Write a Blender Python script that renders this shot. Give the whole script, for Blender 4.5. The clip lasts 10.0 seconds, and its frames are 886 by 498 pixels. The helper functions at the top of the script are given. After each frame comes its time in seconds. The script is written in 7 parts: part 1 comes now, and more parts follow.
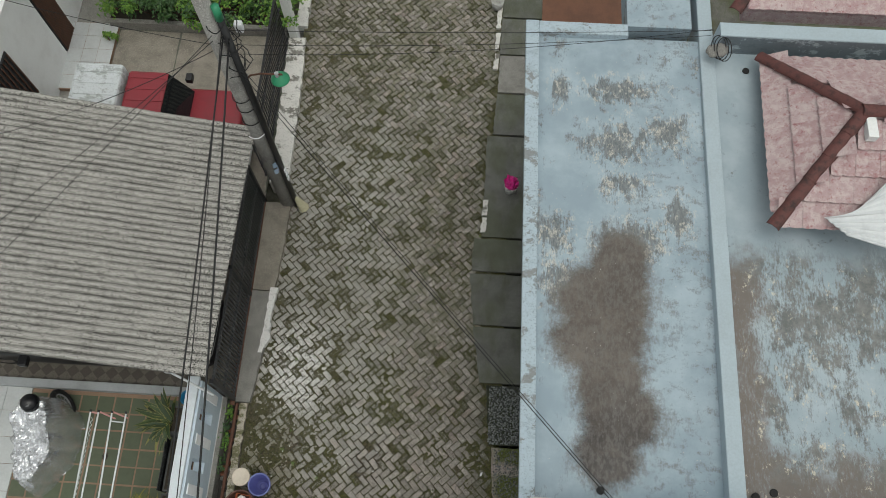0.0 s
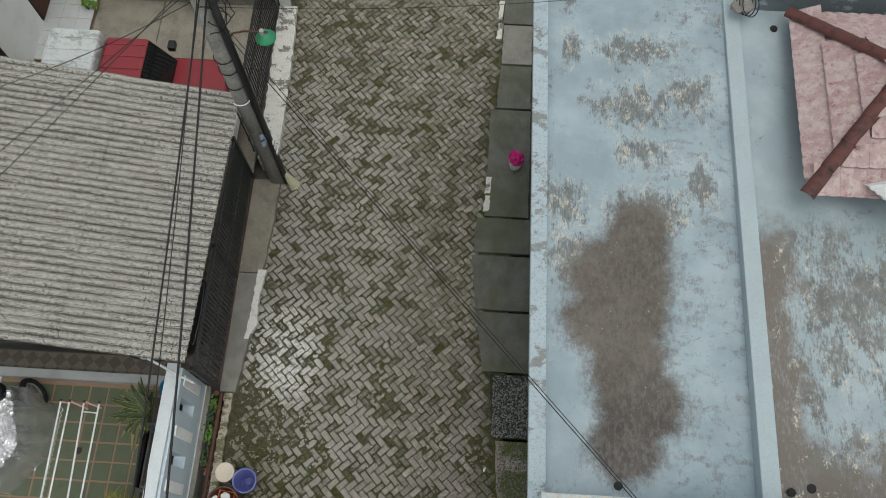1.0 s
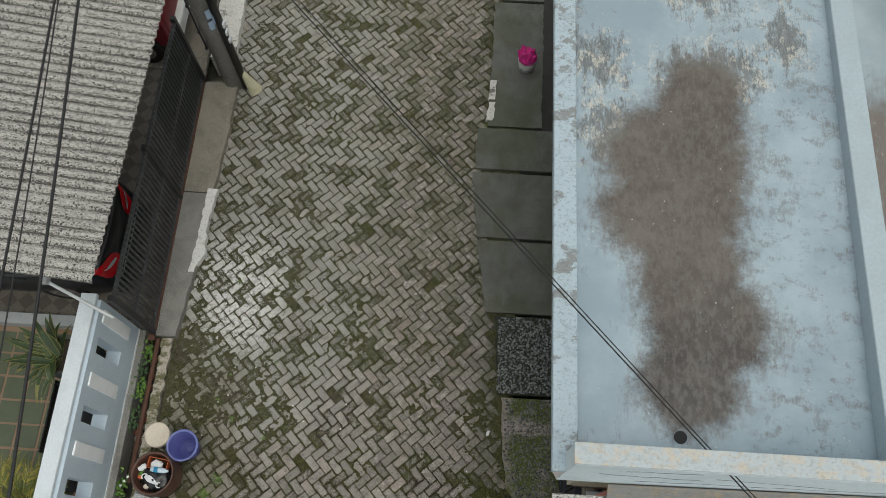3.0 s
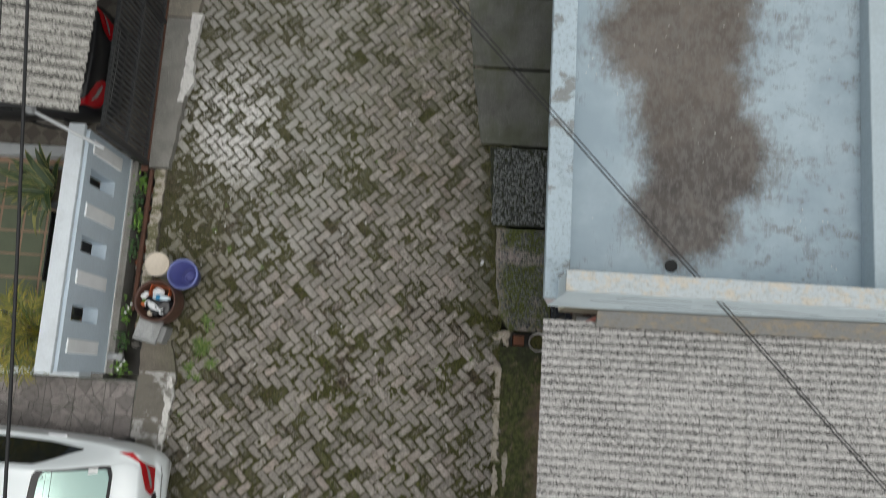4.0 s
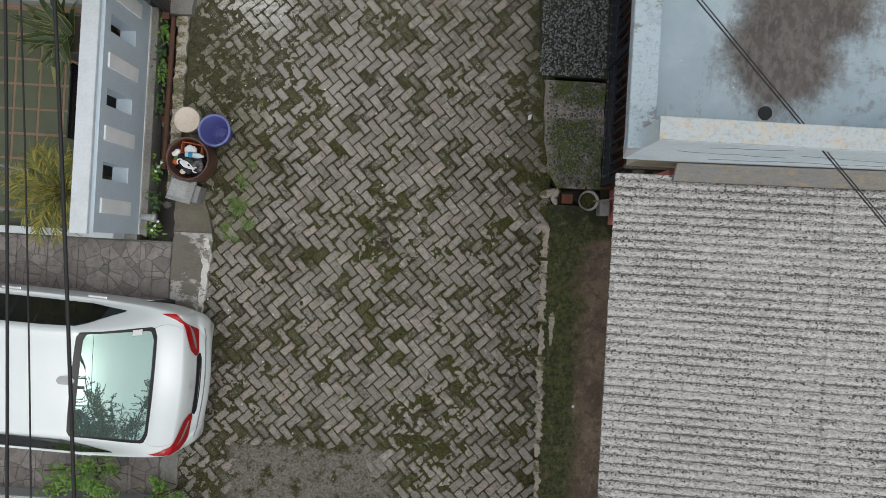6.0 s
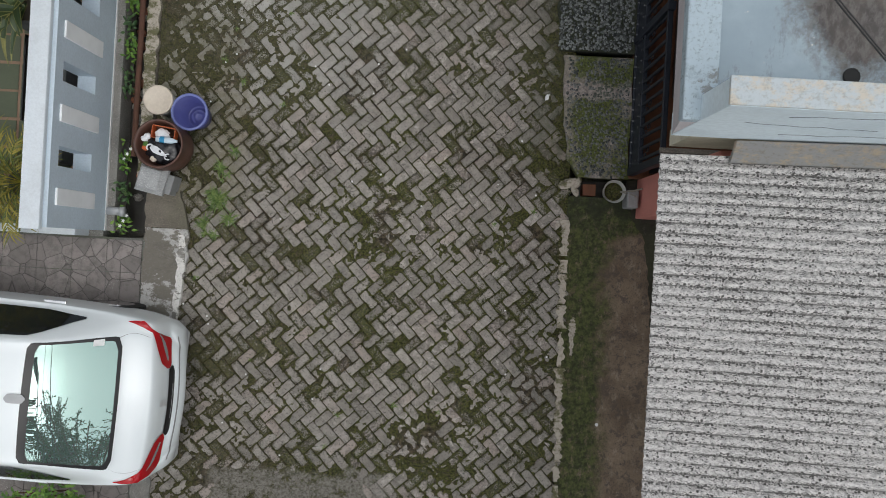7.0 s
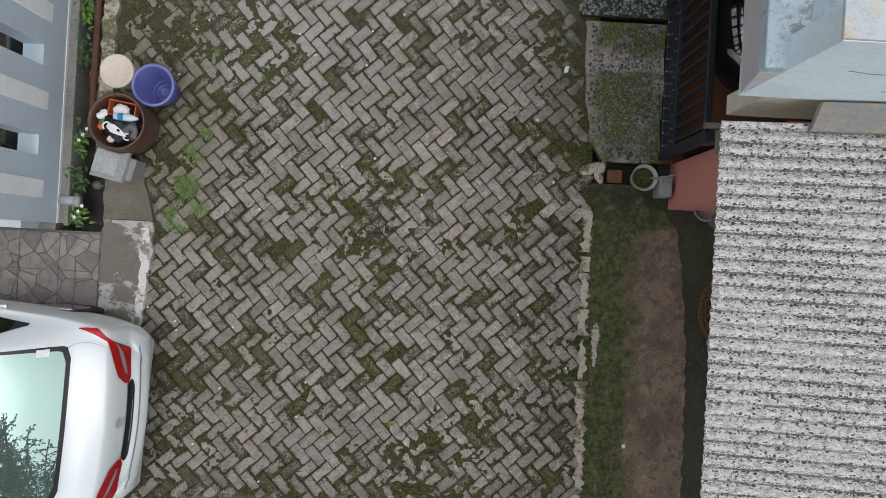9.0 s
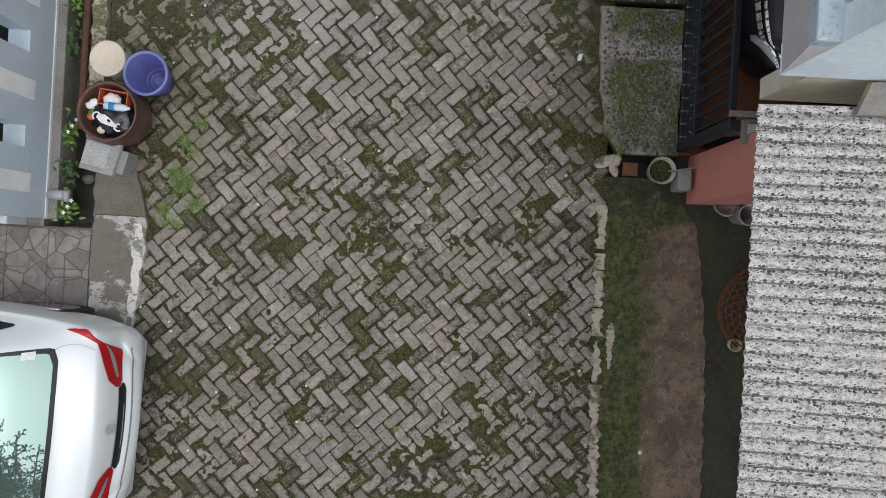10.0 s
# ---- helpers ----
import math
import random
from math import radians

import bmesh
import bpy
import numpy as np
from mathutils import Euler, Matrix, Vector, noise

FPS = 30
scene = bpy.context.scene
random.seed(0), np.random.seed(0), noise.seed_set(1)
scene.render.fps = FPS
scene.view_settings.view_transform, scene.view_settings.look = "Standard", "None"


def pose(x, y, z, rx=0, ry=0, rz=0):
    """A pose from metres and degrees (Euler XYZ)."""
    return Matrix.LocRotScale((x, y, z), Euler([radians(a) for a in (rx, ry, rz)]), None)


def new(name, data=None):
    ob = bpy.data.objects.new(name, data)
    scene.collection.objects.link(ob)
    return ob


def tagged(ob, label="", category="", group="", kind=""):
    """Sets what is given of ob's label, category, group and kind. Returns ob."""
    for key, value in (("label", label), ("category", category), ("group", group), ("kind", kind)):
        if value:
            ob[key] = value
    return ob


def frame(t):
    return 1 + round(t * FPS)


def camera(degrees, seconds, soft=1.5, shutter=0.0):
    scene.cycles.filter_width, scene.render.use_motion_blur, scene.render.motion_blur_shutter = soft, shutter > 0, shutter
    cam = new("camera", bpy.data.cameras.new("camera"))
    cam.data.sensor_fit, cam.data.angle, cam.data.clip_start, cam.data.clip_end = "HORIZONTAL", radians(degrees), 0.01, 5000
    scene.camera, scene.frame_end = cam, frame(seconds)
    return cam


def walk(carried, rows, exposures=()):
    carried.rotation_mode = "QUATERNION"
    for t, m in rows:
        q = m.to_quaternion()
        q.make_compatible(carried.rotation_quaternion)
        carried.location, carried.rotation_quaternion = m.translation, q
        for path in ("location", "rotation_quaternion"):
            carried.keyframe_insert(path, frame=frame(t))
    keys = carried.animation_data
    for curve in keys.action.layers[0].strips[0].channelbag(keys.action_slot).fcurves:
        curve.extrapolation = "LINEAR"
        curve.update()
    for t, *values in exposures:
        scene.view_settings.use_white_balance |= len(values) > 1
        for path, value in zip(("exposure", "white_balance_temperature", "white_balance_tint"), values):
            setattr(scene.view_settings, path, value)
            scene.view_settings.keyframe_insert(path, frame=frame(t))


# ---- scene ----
cam = camera(57.7, 10.0, 0.6, 0.3)
# t, x, y, z, then forward tilt from straight down, lean and turn, in degrees
ROWS = [
    (0, 0.1842, 0.1435, 13.1960, 21.643, -3.432, 0.195),
    (0.5, 0.1745, 0.1800, 12.7536, 21.626, -3.436, 0.175),
    (1, 0.1756, 0.1834, 12.2067, 21.628, -3.438, 0.198),
    (1.5, 0.1701, 0.1691, 11.4837, 21.671, -3.446, 0.097),
    (2, 0.2099, 0.1762, 10.7052, 21.632, -3.488, 0.175),
    (2.2, 0.1770, 0.1691, 10.4231, 21.553, -3.303, 0.024),
    (3.3, 0.2693, 0.0964, 9.4083, 21.153, -3.568, 0.155),
    (3.5, 0.2722, 0.0877, 9.4170, 18.877, -3.508, 0.098),
    (4, 0.2603, 0.1050, 9.4446, 9.605, -3.523, -0.141),
    (4.5, 0.2953, 0.1316, 9.3949, -0.039, -3.537, -0.047),
    (5, 0.1555, 0.1042, 9.3847, -0.009, -3.457, -0.007),
    (5.5, -0.0237, 0.0713, 9.3393, 0.003, -3.356, 0.004),
    (5.7, -0.1545, 0.0526, 9.2397, 0.001, -3.319, -0.002),
    (7, -0.2869, 0.0039, 7.9682, 0.003, -3.199, 0.003),
    (7.5, -0.2628, -0.0106, 7.4432, 0.001, -3.207, -0.000),
    (8, -0.2439, -0.0151, 7.0508, 0.001, -3.246, -0.002),
    (8.5, -0.2531, -0.0218, 6.9605, 0.002, -3.236, -0.001),
    (9, -0.3141, -0.0438, 6.9238, 0.036, -3.190, 0.013),
    (9.5, -0.3724, -0.0600, 6.6255, 0.000, -3.158, 0.000),
    (10, -0.3753, -0.0709, 6.5981, 0.006, -3.146, 0.001),
]
K = 1.1     # metres to one unit of the plan below
DOWN = pose(0, 0, 0, -90)
walk(cam, [(t, Matrix.Translation((K * x, K * y, K * z)) @ DOWN @ pose(0, 0, 0, 90 + tilt, lean, turn)) for t, x, y, z, tilt, lean, turn in ROWS],
     [(0, -0.18, 6680, 4), (2, -0.12, 6680, 4), (3.5, -0.08, 6660, 5), (4.5, -0.12, 6580, 8), (5.5, -0.14, 6540, 8), (7, -0.08, 6430, 9), (8.5, 0.05, 6380, 10), (10, 0.15, 6380, 11)])

# ---- world, sun ----
world = bpy.data.worlds.new("overcast_sky")
scene.world = world
world.use_nodes = True
wn = world.node_tree
sky = wn.nodes.new("ShaderNodeTexSky")
sky.sky_type, sky.sun_disc = "NISHITA", False
sky.sun_elevation, sky.sun_rotation = radians(78), radians(145)
sky.dust_density, sky.air_density = 4.0, 1.0
soften = wn.nodes.new("ShaderNodeHueSaturation")
soften.inputs["Saturation"].default_value = 0.22
wn.links.new(sky.outputs[0], soften.inputs["Color"])
wn.links.new(soften.outputs[0], wn.nodes["Background"].inputs[0])
wn.nodes["Background"].inputs[1].default_value = 0.15
sun = new("sun", bpy.data.lights.new("sun", "SUN"))
sun.data.energy, sun.data.angle, sun.data.color = 0.62, radians(120), (0.98, 1.0, 0.97)
sun.matrix_world = pose(0, 0, 30, 22, 0, 46)

rng = np.random.default_rng(7)
rnd = random.Random(11)


# ---- materials ----
class Nodes:
    """A small builder for node materials in world metres."""

    def __init__(self, name, rough=0.8, metal=0.0, local=False):
        self.m = bpy.data.materials.new(name)
        self.m.use_nodes = True
        self.t = self.m.node_tree
        self.b = self.t.nodes["Principled BSDF"]
        self.b.inputs["Roughness"].default_value = rough
        self.b.inputs["Metallic"].default_value = metal
        if local:
            self.pos = self.t.nodes.new("ShaderNodeTexCoord").outputs["Object"]
        else:
            self.pos = self.t.nodes.new("ShaderNodeNewGeometry").outputs["Position"]
            self.pos = self.shift((1 / K, 1 / K, 1 / K))

    def put(self, a, b):
        self.t.links.new(a, b)

    def shift(self, scale=(1, 1, 1), offset=(0, 0, 0)):
        n = self.t.nodes.new("ShaderNodeMapping")
        n.inputs["Scale"].default_value, n.inputs["Location"].default_value = scale, offset
        self.put(self.pos, n.inputs[0])
        return n.outputs[0]

    def noise(self, scale, detail=4.0, rough=0.55, vec=None, distort=0.0):
        n = self.t.nodes.new("ShaderNodeTexNoise")
        n.inputs["Scale"].default_value, n.inputs["Detail"].default_value = scale, detail
        n.inputs["Roughness"].default_value, n.inputs["Distortion"].default_value = rough, distort
        self.put(vec or self.pos, n.inputs["Vector"])
        return n.outputs[0]

    def cells(self, scale, what="Distance", feature="F1", vec=None):
        n = self.t.nodes.new("ShaderNodeTexVoronoi")
        n.feature = feature
        n.inputs["Scale"].default_value = scale
        self.put(vec or self.pos, n.inputs["Vector"])
        return n.outputs[what]

    def ramp(self, fac, lo, hi, a=0.0, b=1.0):
        n = self.t.nodes.new("ShaderNodeMapRange")
        n.interpolation_type = "SMOOTHSTEP"
        for i, v in zip((1, 2, 3, 4), (lo, hi, a, b)):
            n.inputs[i].default_value = v
        self.put(fac, n.inputs[0])
        return n.outputs[0]

    def mix(self, fac, a, b, blend="MIX"):
        n = self.t.nodes.new("ShaderNodeMix")
        n.data_type, n.blend_type = "RGBA", blend
        for value, socket in ((fac, n.inputs[0]), (a, n.inputs[6]), (b, n.inputs[7])):
            if isinstance(value, (tuple, list)):
                socket.default_value = (*value, 1)
            elif isinstance(value, (int, float)):
                socket.default_value = value
            else:
                self.put(value, socket)
        return n.outputs[2]

    def math(self, op, a, b=0.0):
        n = self.t.nodes.new("ShaderNodeMath")
        n.operation = op
        for value, socket in ((a, n.inputs[0]), (b, n.inputs[1])):
            if isinstance(value, (int, float)):
                socket.default_value = value
            else:
                self.put(value, socket)
        return n.outputs[0]

    def axis(self, i):
        n = self.t.nodes.new("ShaderNodeSeparateXYZ")
        self.put(self.pos, n.inputs[0])
        return n.outputs[i]

    def one(self):
        return self.t.nodes.new("ShaderNodeObjectInfo").outputs["Random"]

    def island(self):
        return self.t.nodes.new("ShaderNodeNewGeometry").outputs["Random Per Island"]

    def done(self, color, bump=None, strength=0.3, dist=0.01, rough=None):
        if isinstance(color, (tuple, list)):
            self.b.inputs["Base Color"].default_value = (*color, 1)
        else:
            self.put(color, self.b.inputs["Base Color"])
        if bump is not None:
            n = self.t.nodes.new("ShaderNodeBump")
            n.inputs["Strength"].default_value, n.inputs["Distance"].default_value = strength, dist
            self.put(bump, n.inputs["Height"])
            self.put(n.outputs[0], self.b.inputs["Normal"])
        if rough is not None:
            self.put(rough, self.b.inputs["Roughness"])
        return self.m


def worn(name, base, dirt, rough=0.8, scale=3.0, grain=60.0, amount=0.6, bump=0.25, metal=0.0, local=False):
    """A plain surface with soft stains and fine grain."""
    n = Nodes(name, rough, metal, local)
    stains = n.ramp(n.noise(scale, 6, 0.65), 0.42, 0.72, 0.0, amount)
    fine = n.noise(grain, 3, 0.6)
    col = n.mix(stains, base, dirt)
    col = n.mix(n.ramp(fine, 0.3, 0.75, 0.0, 0.22), col, tuple(c * 0.55 for c in base))
    return n.done(col, fine, bump, 0.004)


def soil_colour(n):
    """Dark soil with olive moss and a little grit."""
    col = n.mix(n.ramp(n.noise(26, 6, 0.75), 0.36, 0.68), (0.016, 0.013, 0.008), (0.145, 0.113, 0.070))
    zone = n.ramp(n.noise(1.3, 4, 0.65, n.shift((1, 1, 1), (3, 1, 0))), 0.35, 0.47)
    zone = n.math("MAXIMUM", zone, n.ramp(n.axis(1), 1.8, 4.0, 0.0, 0.9))
    zone = n.math("MULTIPLY", zone, n.ramp(n.axis(0), -2.2, -1.2, 0.7, 1.0))
    moss = n.math("MULTIPLY", zone, n.ramp(n.noise(22, 6, 0.75), 0.35, 0.51))
    col = n.mix(moss, col, n.mix(n.ramp(n.noise(60, 3), 0.35, 0.65), (0.022, 0.026, 0.006), (0.105, 0.108, 0.024)))
    dusty = n.math("MULTIPLY", n.ramp(n.axis(1), 0.8, 2.6), n.ramp(n.noise(9, 6, 0.72), 0.34, 0.64, 0.05, 0.6))
    col = n.mix(dusty, col, n.mix(n.ramp(n.noise(3.5, 5, 0.7), 0.4, 0.6), (0.105, 0.105, 0.055), (0.165, 0.155, 0.115)))
    wob = n.math("MULTIPLY", n.math("SUBTRACT", n.noise(5, 6, 0.7), 0.5), 0.5)
    south = n.math("MULTIPLY", n.ramp(n.math("ADD", n.axis(1), wob), -2.2, -2.35), n.math("MULTIPLY", n.ramp(n.axis(0), -2.6, -2.35), n.ramp(n.axis(0), -0.6, -0.8)))
    screed = n.math("MULTIPLY", south, n.ramp(n.noise(6, 8, 0.76, n.shift((1, 1, 1), (2, 4, 0))), 0.38, 0.50))
    col = n.mix(n.math("MULTIPLY", screed, 0.9), col, n.mix(n.ramp(n.noise(40, 5, 0.75), 0.38, 0.66), (0.32, 0.30, 0.265), (0.12, 0.11, 0.085)))
    stones = n.ramp(n.cells(95), 0.2, 0.1)
    some = n.math("MULTIPLY", stones, n.ramp(n.noise(14, 2), 0.52, 0.6))
    return n.mix(n.math("MULTIPLY", some, 0.8), col, (0.36, 0.33, 0.29))


def paver_material(name, joined):
    n = Nodes(name, 0.75)
    own = n.island() if joined else n.one()
    other = n.math("FRACT", n.math("MULTIPLY", own, 17.31))
    third = n.math("FRACT", n.math("MULTIPLY", own, 71.7))
    fourth = n.math("FRACT", n.math("MULTIPLY", own, 137.9))
    x, y = n.axis(0), n.axis(1)
    col = n.mix(own, (0.218, 0.197, 0.172), (0.368, 0.335, 0.298))
    col = n.mix(n.ramp(third, 0.72, 0.95, 0.0, 0.75), col, (0.385, 0.315, 0.275))
    col = n.mix(n.ramp(n.noise(0.8, 3), 0.42, 0.68, 0.0, 0.4), col, (0.375, 0.352, 0.325))
    # rubbed pale tops, each with its own cloud
    cloud = n.math("MULTIPLY", n.ramp(n.noise(17, 7, 0.78), 0.48, 0.62), n.ramp(fourth, 0.35, 0.8))
    col = n.mix(n.math("MULTIPLY", cloud, n.ramp(x, -1.8, -0.2, 0.35, 0.85)), col, (0.57, 0.515, 0.47))
    col = n.mix(n.ramp(n.noise(9, 6, 0.75), 0.46, 0.66, 0.0, 0.6), col, (0.125, 0.115, 0.10))
    col = n.mix(n.ramp(n.noise(46, 7, 0.8), 0.545, 0.60, 0.0, 0.85), col, (0.045, 0.041, 0.034))
    col = n.mix(n.ramp(n.noise(120, 4, 0.75), 0.54, 0.68, 0.0, 0.55), col, (0.45, 0.43, 0.405))
    col = n.mix(n.ramp(n.noise(130, 4, 0.75, n.shift((1, 1, 1), (5, 5, 0))), 0.54, 0.68, 0.0, 0.6), col, (0.09, 0.084, 0.074))
    pitted = n.math("MULTIPLY", n.ramp(n.math("ADD", n.noise(38, 7, 0.8), n.math("MULTIPLY", n.math("SUBTRACT", third, 0.5), 0.22)), 0.555, 0.61), n.ramp(other, 0.45, 0.8))
    col = n.mix(n.math("MULTIPLY", pitted, 0.8), col, (0.060, 0.050, 0.040))
    film = n.math("MULTIPLY", n.ramp(y, 1.5, 4.5, 0.1, 1.0), n.ramp(n.noise(5, 5, 0.7), 0.42, 0.6, 0.0, 0.55))
    col = n.mix(film, col, (0.11, 0.115, 0.05))
    dust = n.math("MULTIPLY", n.ramp(x, -0.3, -1.6), n.math("MULTIPLY", n.ramp(y, 0.8, 1.8), n.ramp(y, 9.0, 6.8)))
    col = n.mix(n.math("MULTIPLY", dust, n.ramp(n.noise(2.2, 6, 0.7), 0.3, 0.65, 0.25, 0.85)), col, (0.36, 0.352, 0.325))
    verge = n.math("MULTIPLY", n.ramp(n.math("ADD", x, n.math("MULTIPLY", n.math("SUBTRACT", n.noise(4, 5, 0.7), 0.5), 0.7)), -2.15, -2.5), n.math("MULTIPLY", n.ramp(y, 0.1, 0.5), n.ramp(y, 3.2, 2.4)))
    col = n.mix(n.math("MULTIPLY", verge, n.ramp(n.noise(14, 5, 0.75), 0.32, 0.6, 0.2, 0.75)), col, (0.165, 0.152, 0.092))
    # pale patch on the western pavers, broken up by noise
    dx, dy = n.math("SUBTRACT", x, -2.5), n.math("MULTIPLY", n.math("SUBTRACT", y, 3.1), 0.7)
    near = n.math("SQRT", n.math("ADD", n.math("MULTIPLY", dx, dx), n.math("MULTIPLY", dy, dy)))
    pale_patch = n.math("MULTIPLY", n.ramp(near, 0.85, 0.2), n.ramp(n.noise(15, 6, 0.78), 0.38, 0.54))
    col = n.mix(n.math("MULTIPLY", pale_patch, 0.95), col, (0.72, 0.71, 0.69))
    algae = n.math("MULTIPLY", n.ramp(n.math("ADD", x, n.math("MULTIPLY", n.math("SUBTRACT", n.noise(3, 5, 0.7), 0.5), 0.6)), 0.35, 0.75), n.ramp(y, 0.5, 1.0))
    col = n.mix(n.math("MULTIPLY", algae, n.ramp(n.noise(12, 5, 0.75), 0.32, 0.62, 0.2, 0.75)), col, (0.085, 0.088, 0.05))
    rim = n.t.nodes.new("ShaderNodeAttribute")
    rim.attribute_name = "rim"
    ragged_ = n.math("MULTIPLY", n.math("SUBTRACT", n.noise(70, 6, 0.75), 0.5), 5.0)
    lumps = n.math("MULTIPLY", n.math("SUBTRACT", n.noise(15, 6, 0.75), 0.5), 2.2)
    areas = n.math("MULTIPLY", n.math("SUBTRACT", n.noise(1.9, 5, 0.68, n.shift((1, 1, 1), (7, 3, 0))), 0.5), 5.0)
    areas = n.math("MULTIPLY", areas, n.ramp(y, 1.2, 3.2, 1.0, 0.45))
    sides = n.math("ADD", n.ramp(x, -0.6, -2.9, -0.12, 0.04), n.ramp(x, 0.5, 0.9, 0.0, 0.08))
    spent = n.ramp(other, 0.5, 1.0, 0.0, 1.0)
    level = n.math("SUBTRACT", n.math("ADD", rim.outputs["Fac"], n.math("ADD", ragged_, lumps)), n.math("ADD", n.math("ADD", areas, spent), sides))
    crumbled = n.ramp(level, 0.19, 0.03)
    col = n.mix(crumbled, col, soil_colour(n))
    height = n.math("SUBTRACT", n.math("ADD", n.noise(140, 3, 0.7), n.noise(48, 5, 0.7)), n.math("MULTIPLY", crumbled, 1.4))
    return n.done(col, height, 0.9, 0.007, n.ramp(n.noise(0.7, 2), 0.35, 0.65, 0.5, 0.85))


def dirt_material():
    n = Nodes("soil_and_moss", 0.95)
    return n.done(soil_colour(n), n.noise(80, 6, 0.8), 1.0, 0.02)


def fibre_cement(name, base, pitch, phase, much=1.0, dot=44.0, trough_strength=0.8, skew=0.0):
    """Weathered fibre cement with round lichen dots, thickest on one flank of each wave."""
    n = Nodes(name, 0.9)
    n.b.inputs["Specular IOR Level"].default_value = 0.15
    pale = tuple(min(0.8, c * 1.8) for c in base)
    col = n.mix(n.ramp(n.noise(2.0, 5, 0.65), 0.36, 0.68, 0.0, 0.5), base, tuple(c * 0.78 for c in base))
    grain = n.noise(46, 6, 0.8, n.shift((0.65, 1, 1)))
    col = n.mix(n.ramp(grain, 0.45, 0.60), pale, col)
    col = n.mix(n.ramp(n.noise(60, 6, 0.8, n.shift((0.7, 1, 1), (3, 7, 0))), 0.52, 0.62, 0.0, 0.85), col, tuple(c * 0.42 for c in base))
    col = n.mix(n.ramp(n.noise(150, 4, 0.8), 0.54, 0.66, 0.0, 0.75), col, tuple(c * 0.35 for c in base))
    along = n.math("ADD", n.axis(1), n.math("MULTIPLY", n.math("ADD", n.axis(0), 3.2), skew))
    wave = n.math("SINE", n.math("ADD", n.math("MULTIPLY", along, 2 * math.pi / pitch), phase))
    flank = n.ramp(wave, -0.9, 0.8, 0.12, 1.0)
    patch = n.ramp(n.noise(3.2, 5, 0.7, n.shift((0.35, 1.3, 1), (4, 4, 0))), 0.36, 0.62)
    for size, share, place in ((dot, 0.52, (0, 0, 0)), (dot * 1.9, 0.62, (1.3, 2.7, 0))):
        v = n.t.nodes.new("ShaderNodeTexVoronoi")
        v.inputs["Scale"].default_value = size
        n.put(n.shift((0.9, 1, 1), place), v.inputs["Vector"])
        rgb = n.t.nodes.new("ShaderNodeSeparateColor")
        n.put(v.outputs["Color"], rgb.inputs[0])
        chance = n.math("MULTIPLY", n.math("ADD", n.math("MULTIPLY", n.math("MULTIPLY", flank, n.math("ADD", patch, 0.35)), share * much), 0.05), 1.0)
        there = n.math("LESS_THAN", rgb.outputs[0], chance)
        spot = n.ramp(n.math("ADD", v.outputs["Distance"], n.math("MULTIPLY", rgb.outputs[1], 0.22)), 0.56, 0.46)
        col = n.mix(n.math("MULTIPLY", n.math("MULTIPLY", spot, there), 0.92), col, (0.048, 0.046, 0.043))
    # trough lines: real grime, with the waves' own shade put into the colour
    trough_shade_dirt = n.math("MULTIPLY", n.math("MULTIPLY", n.ramp(wave, 0.72, 0.97), n.math("ADD", n.math("MULTIPLY", patch, 0.45), 0.55)), n.ramp(n.noise(30, 6, 0.82, n.shift((0.6, 1.1, 1), (1, 2, 0))), 0.34, 0.52, 0.1, trough_strength))
    col = n.mix(trough_shade_dirt, col, tuple(c * 0.22 for c in base))
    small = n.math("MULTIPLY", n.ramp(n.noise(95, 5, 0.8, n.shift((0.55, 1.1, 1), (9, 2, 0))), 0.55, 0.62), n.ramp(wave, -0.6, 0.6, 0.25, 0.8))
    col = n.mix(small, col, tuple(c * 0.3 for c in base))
    return n.done(col, grain, 0.7, 0.006)


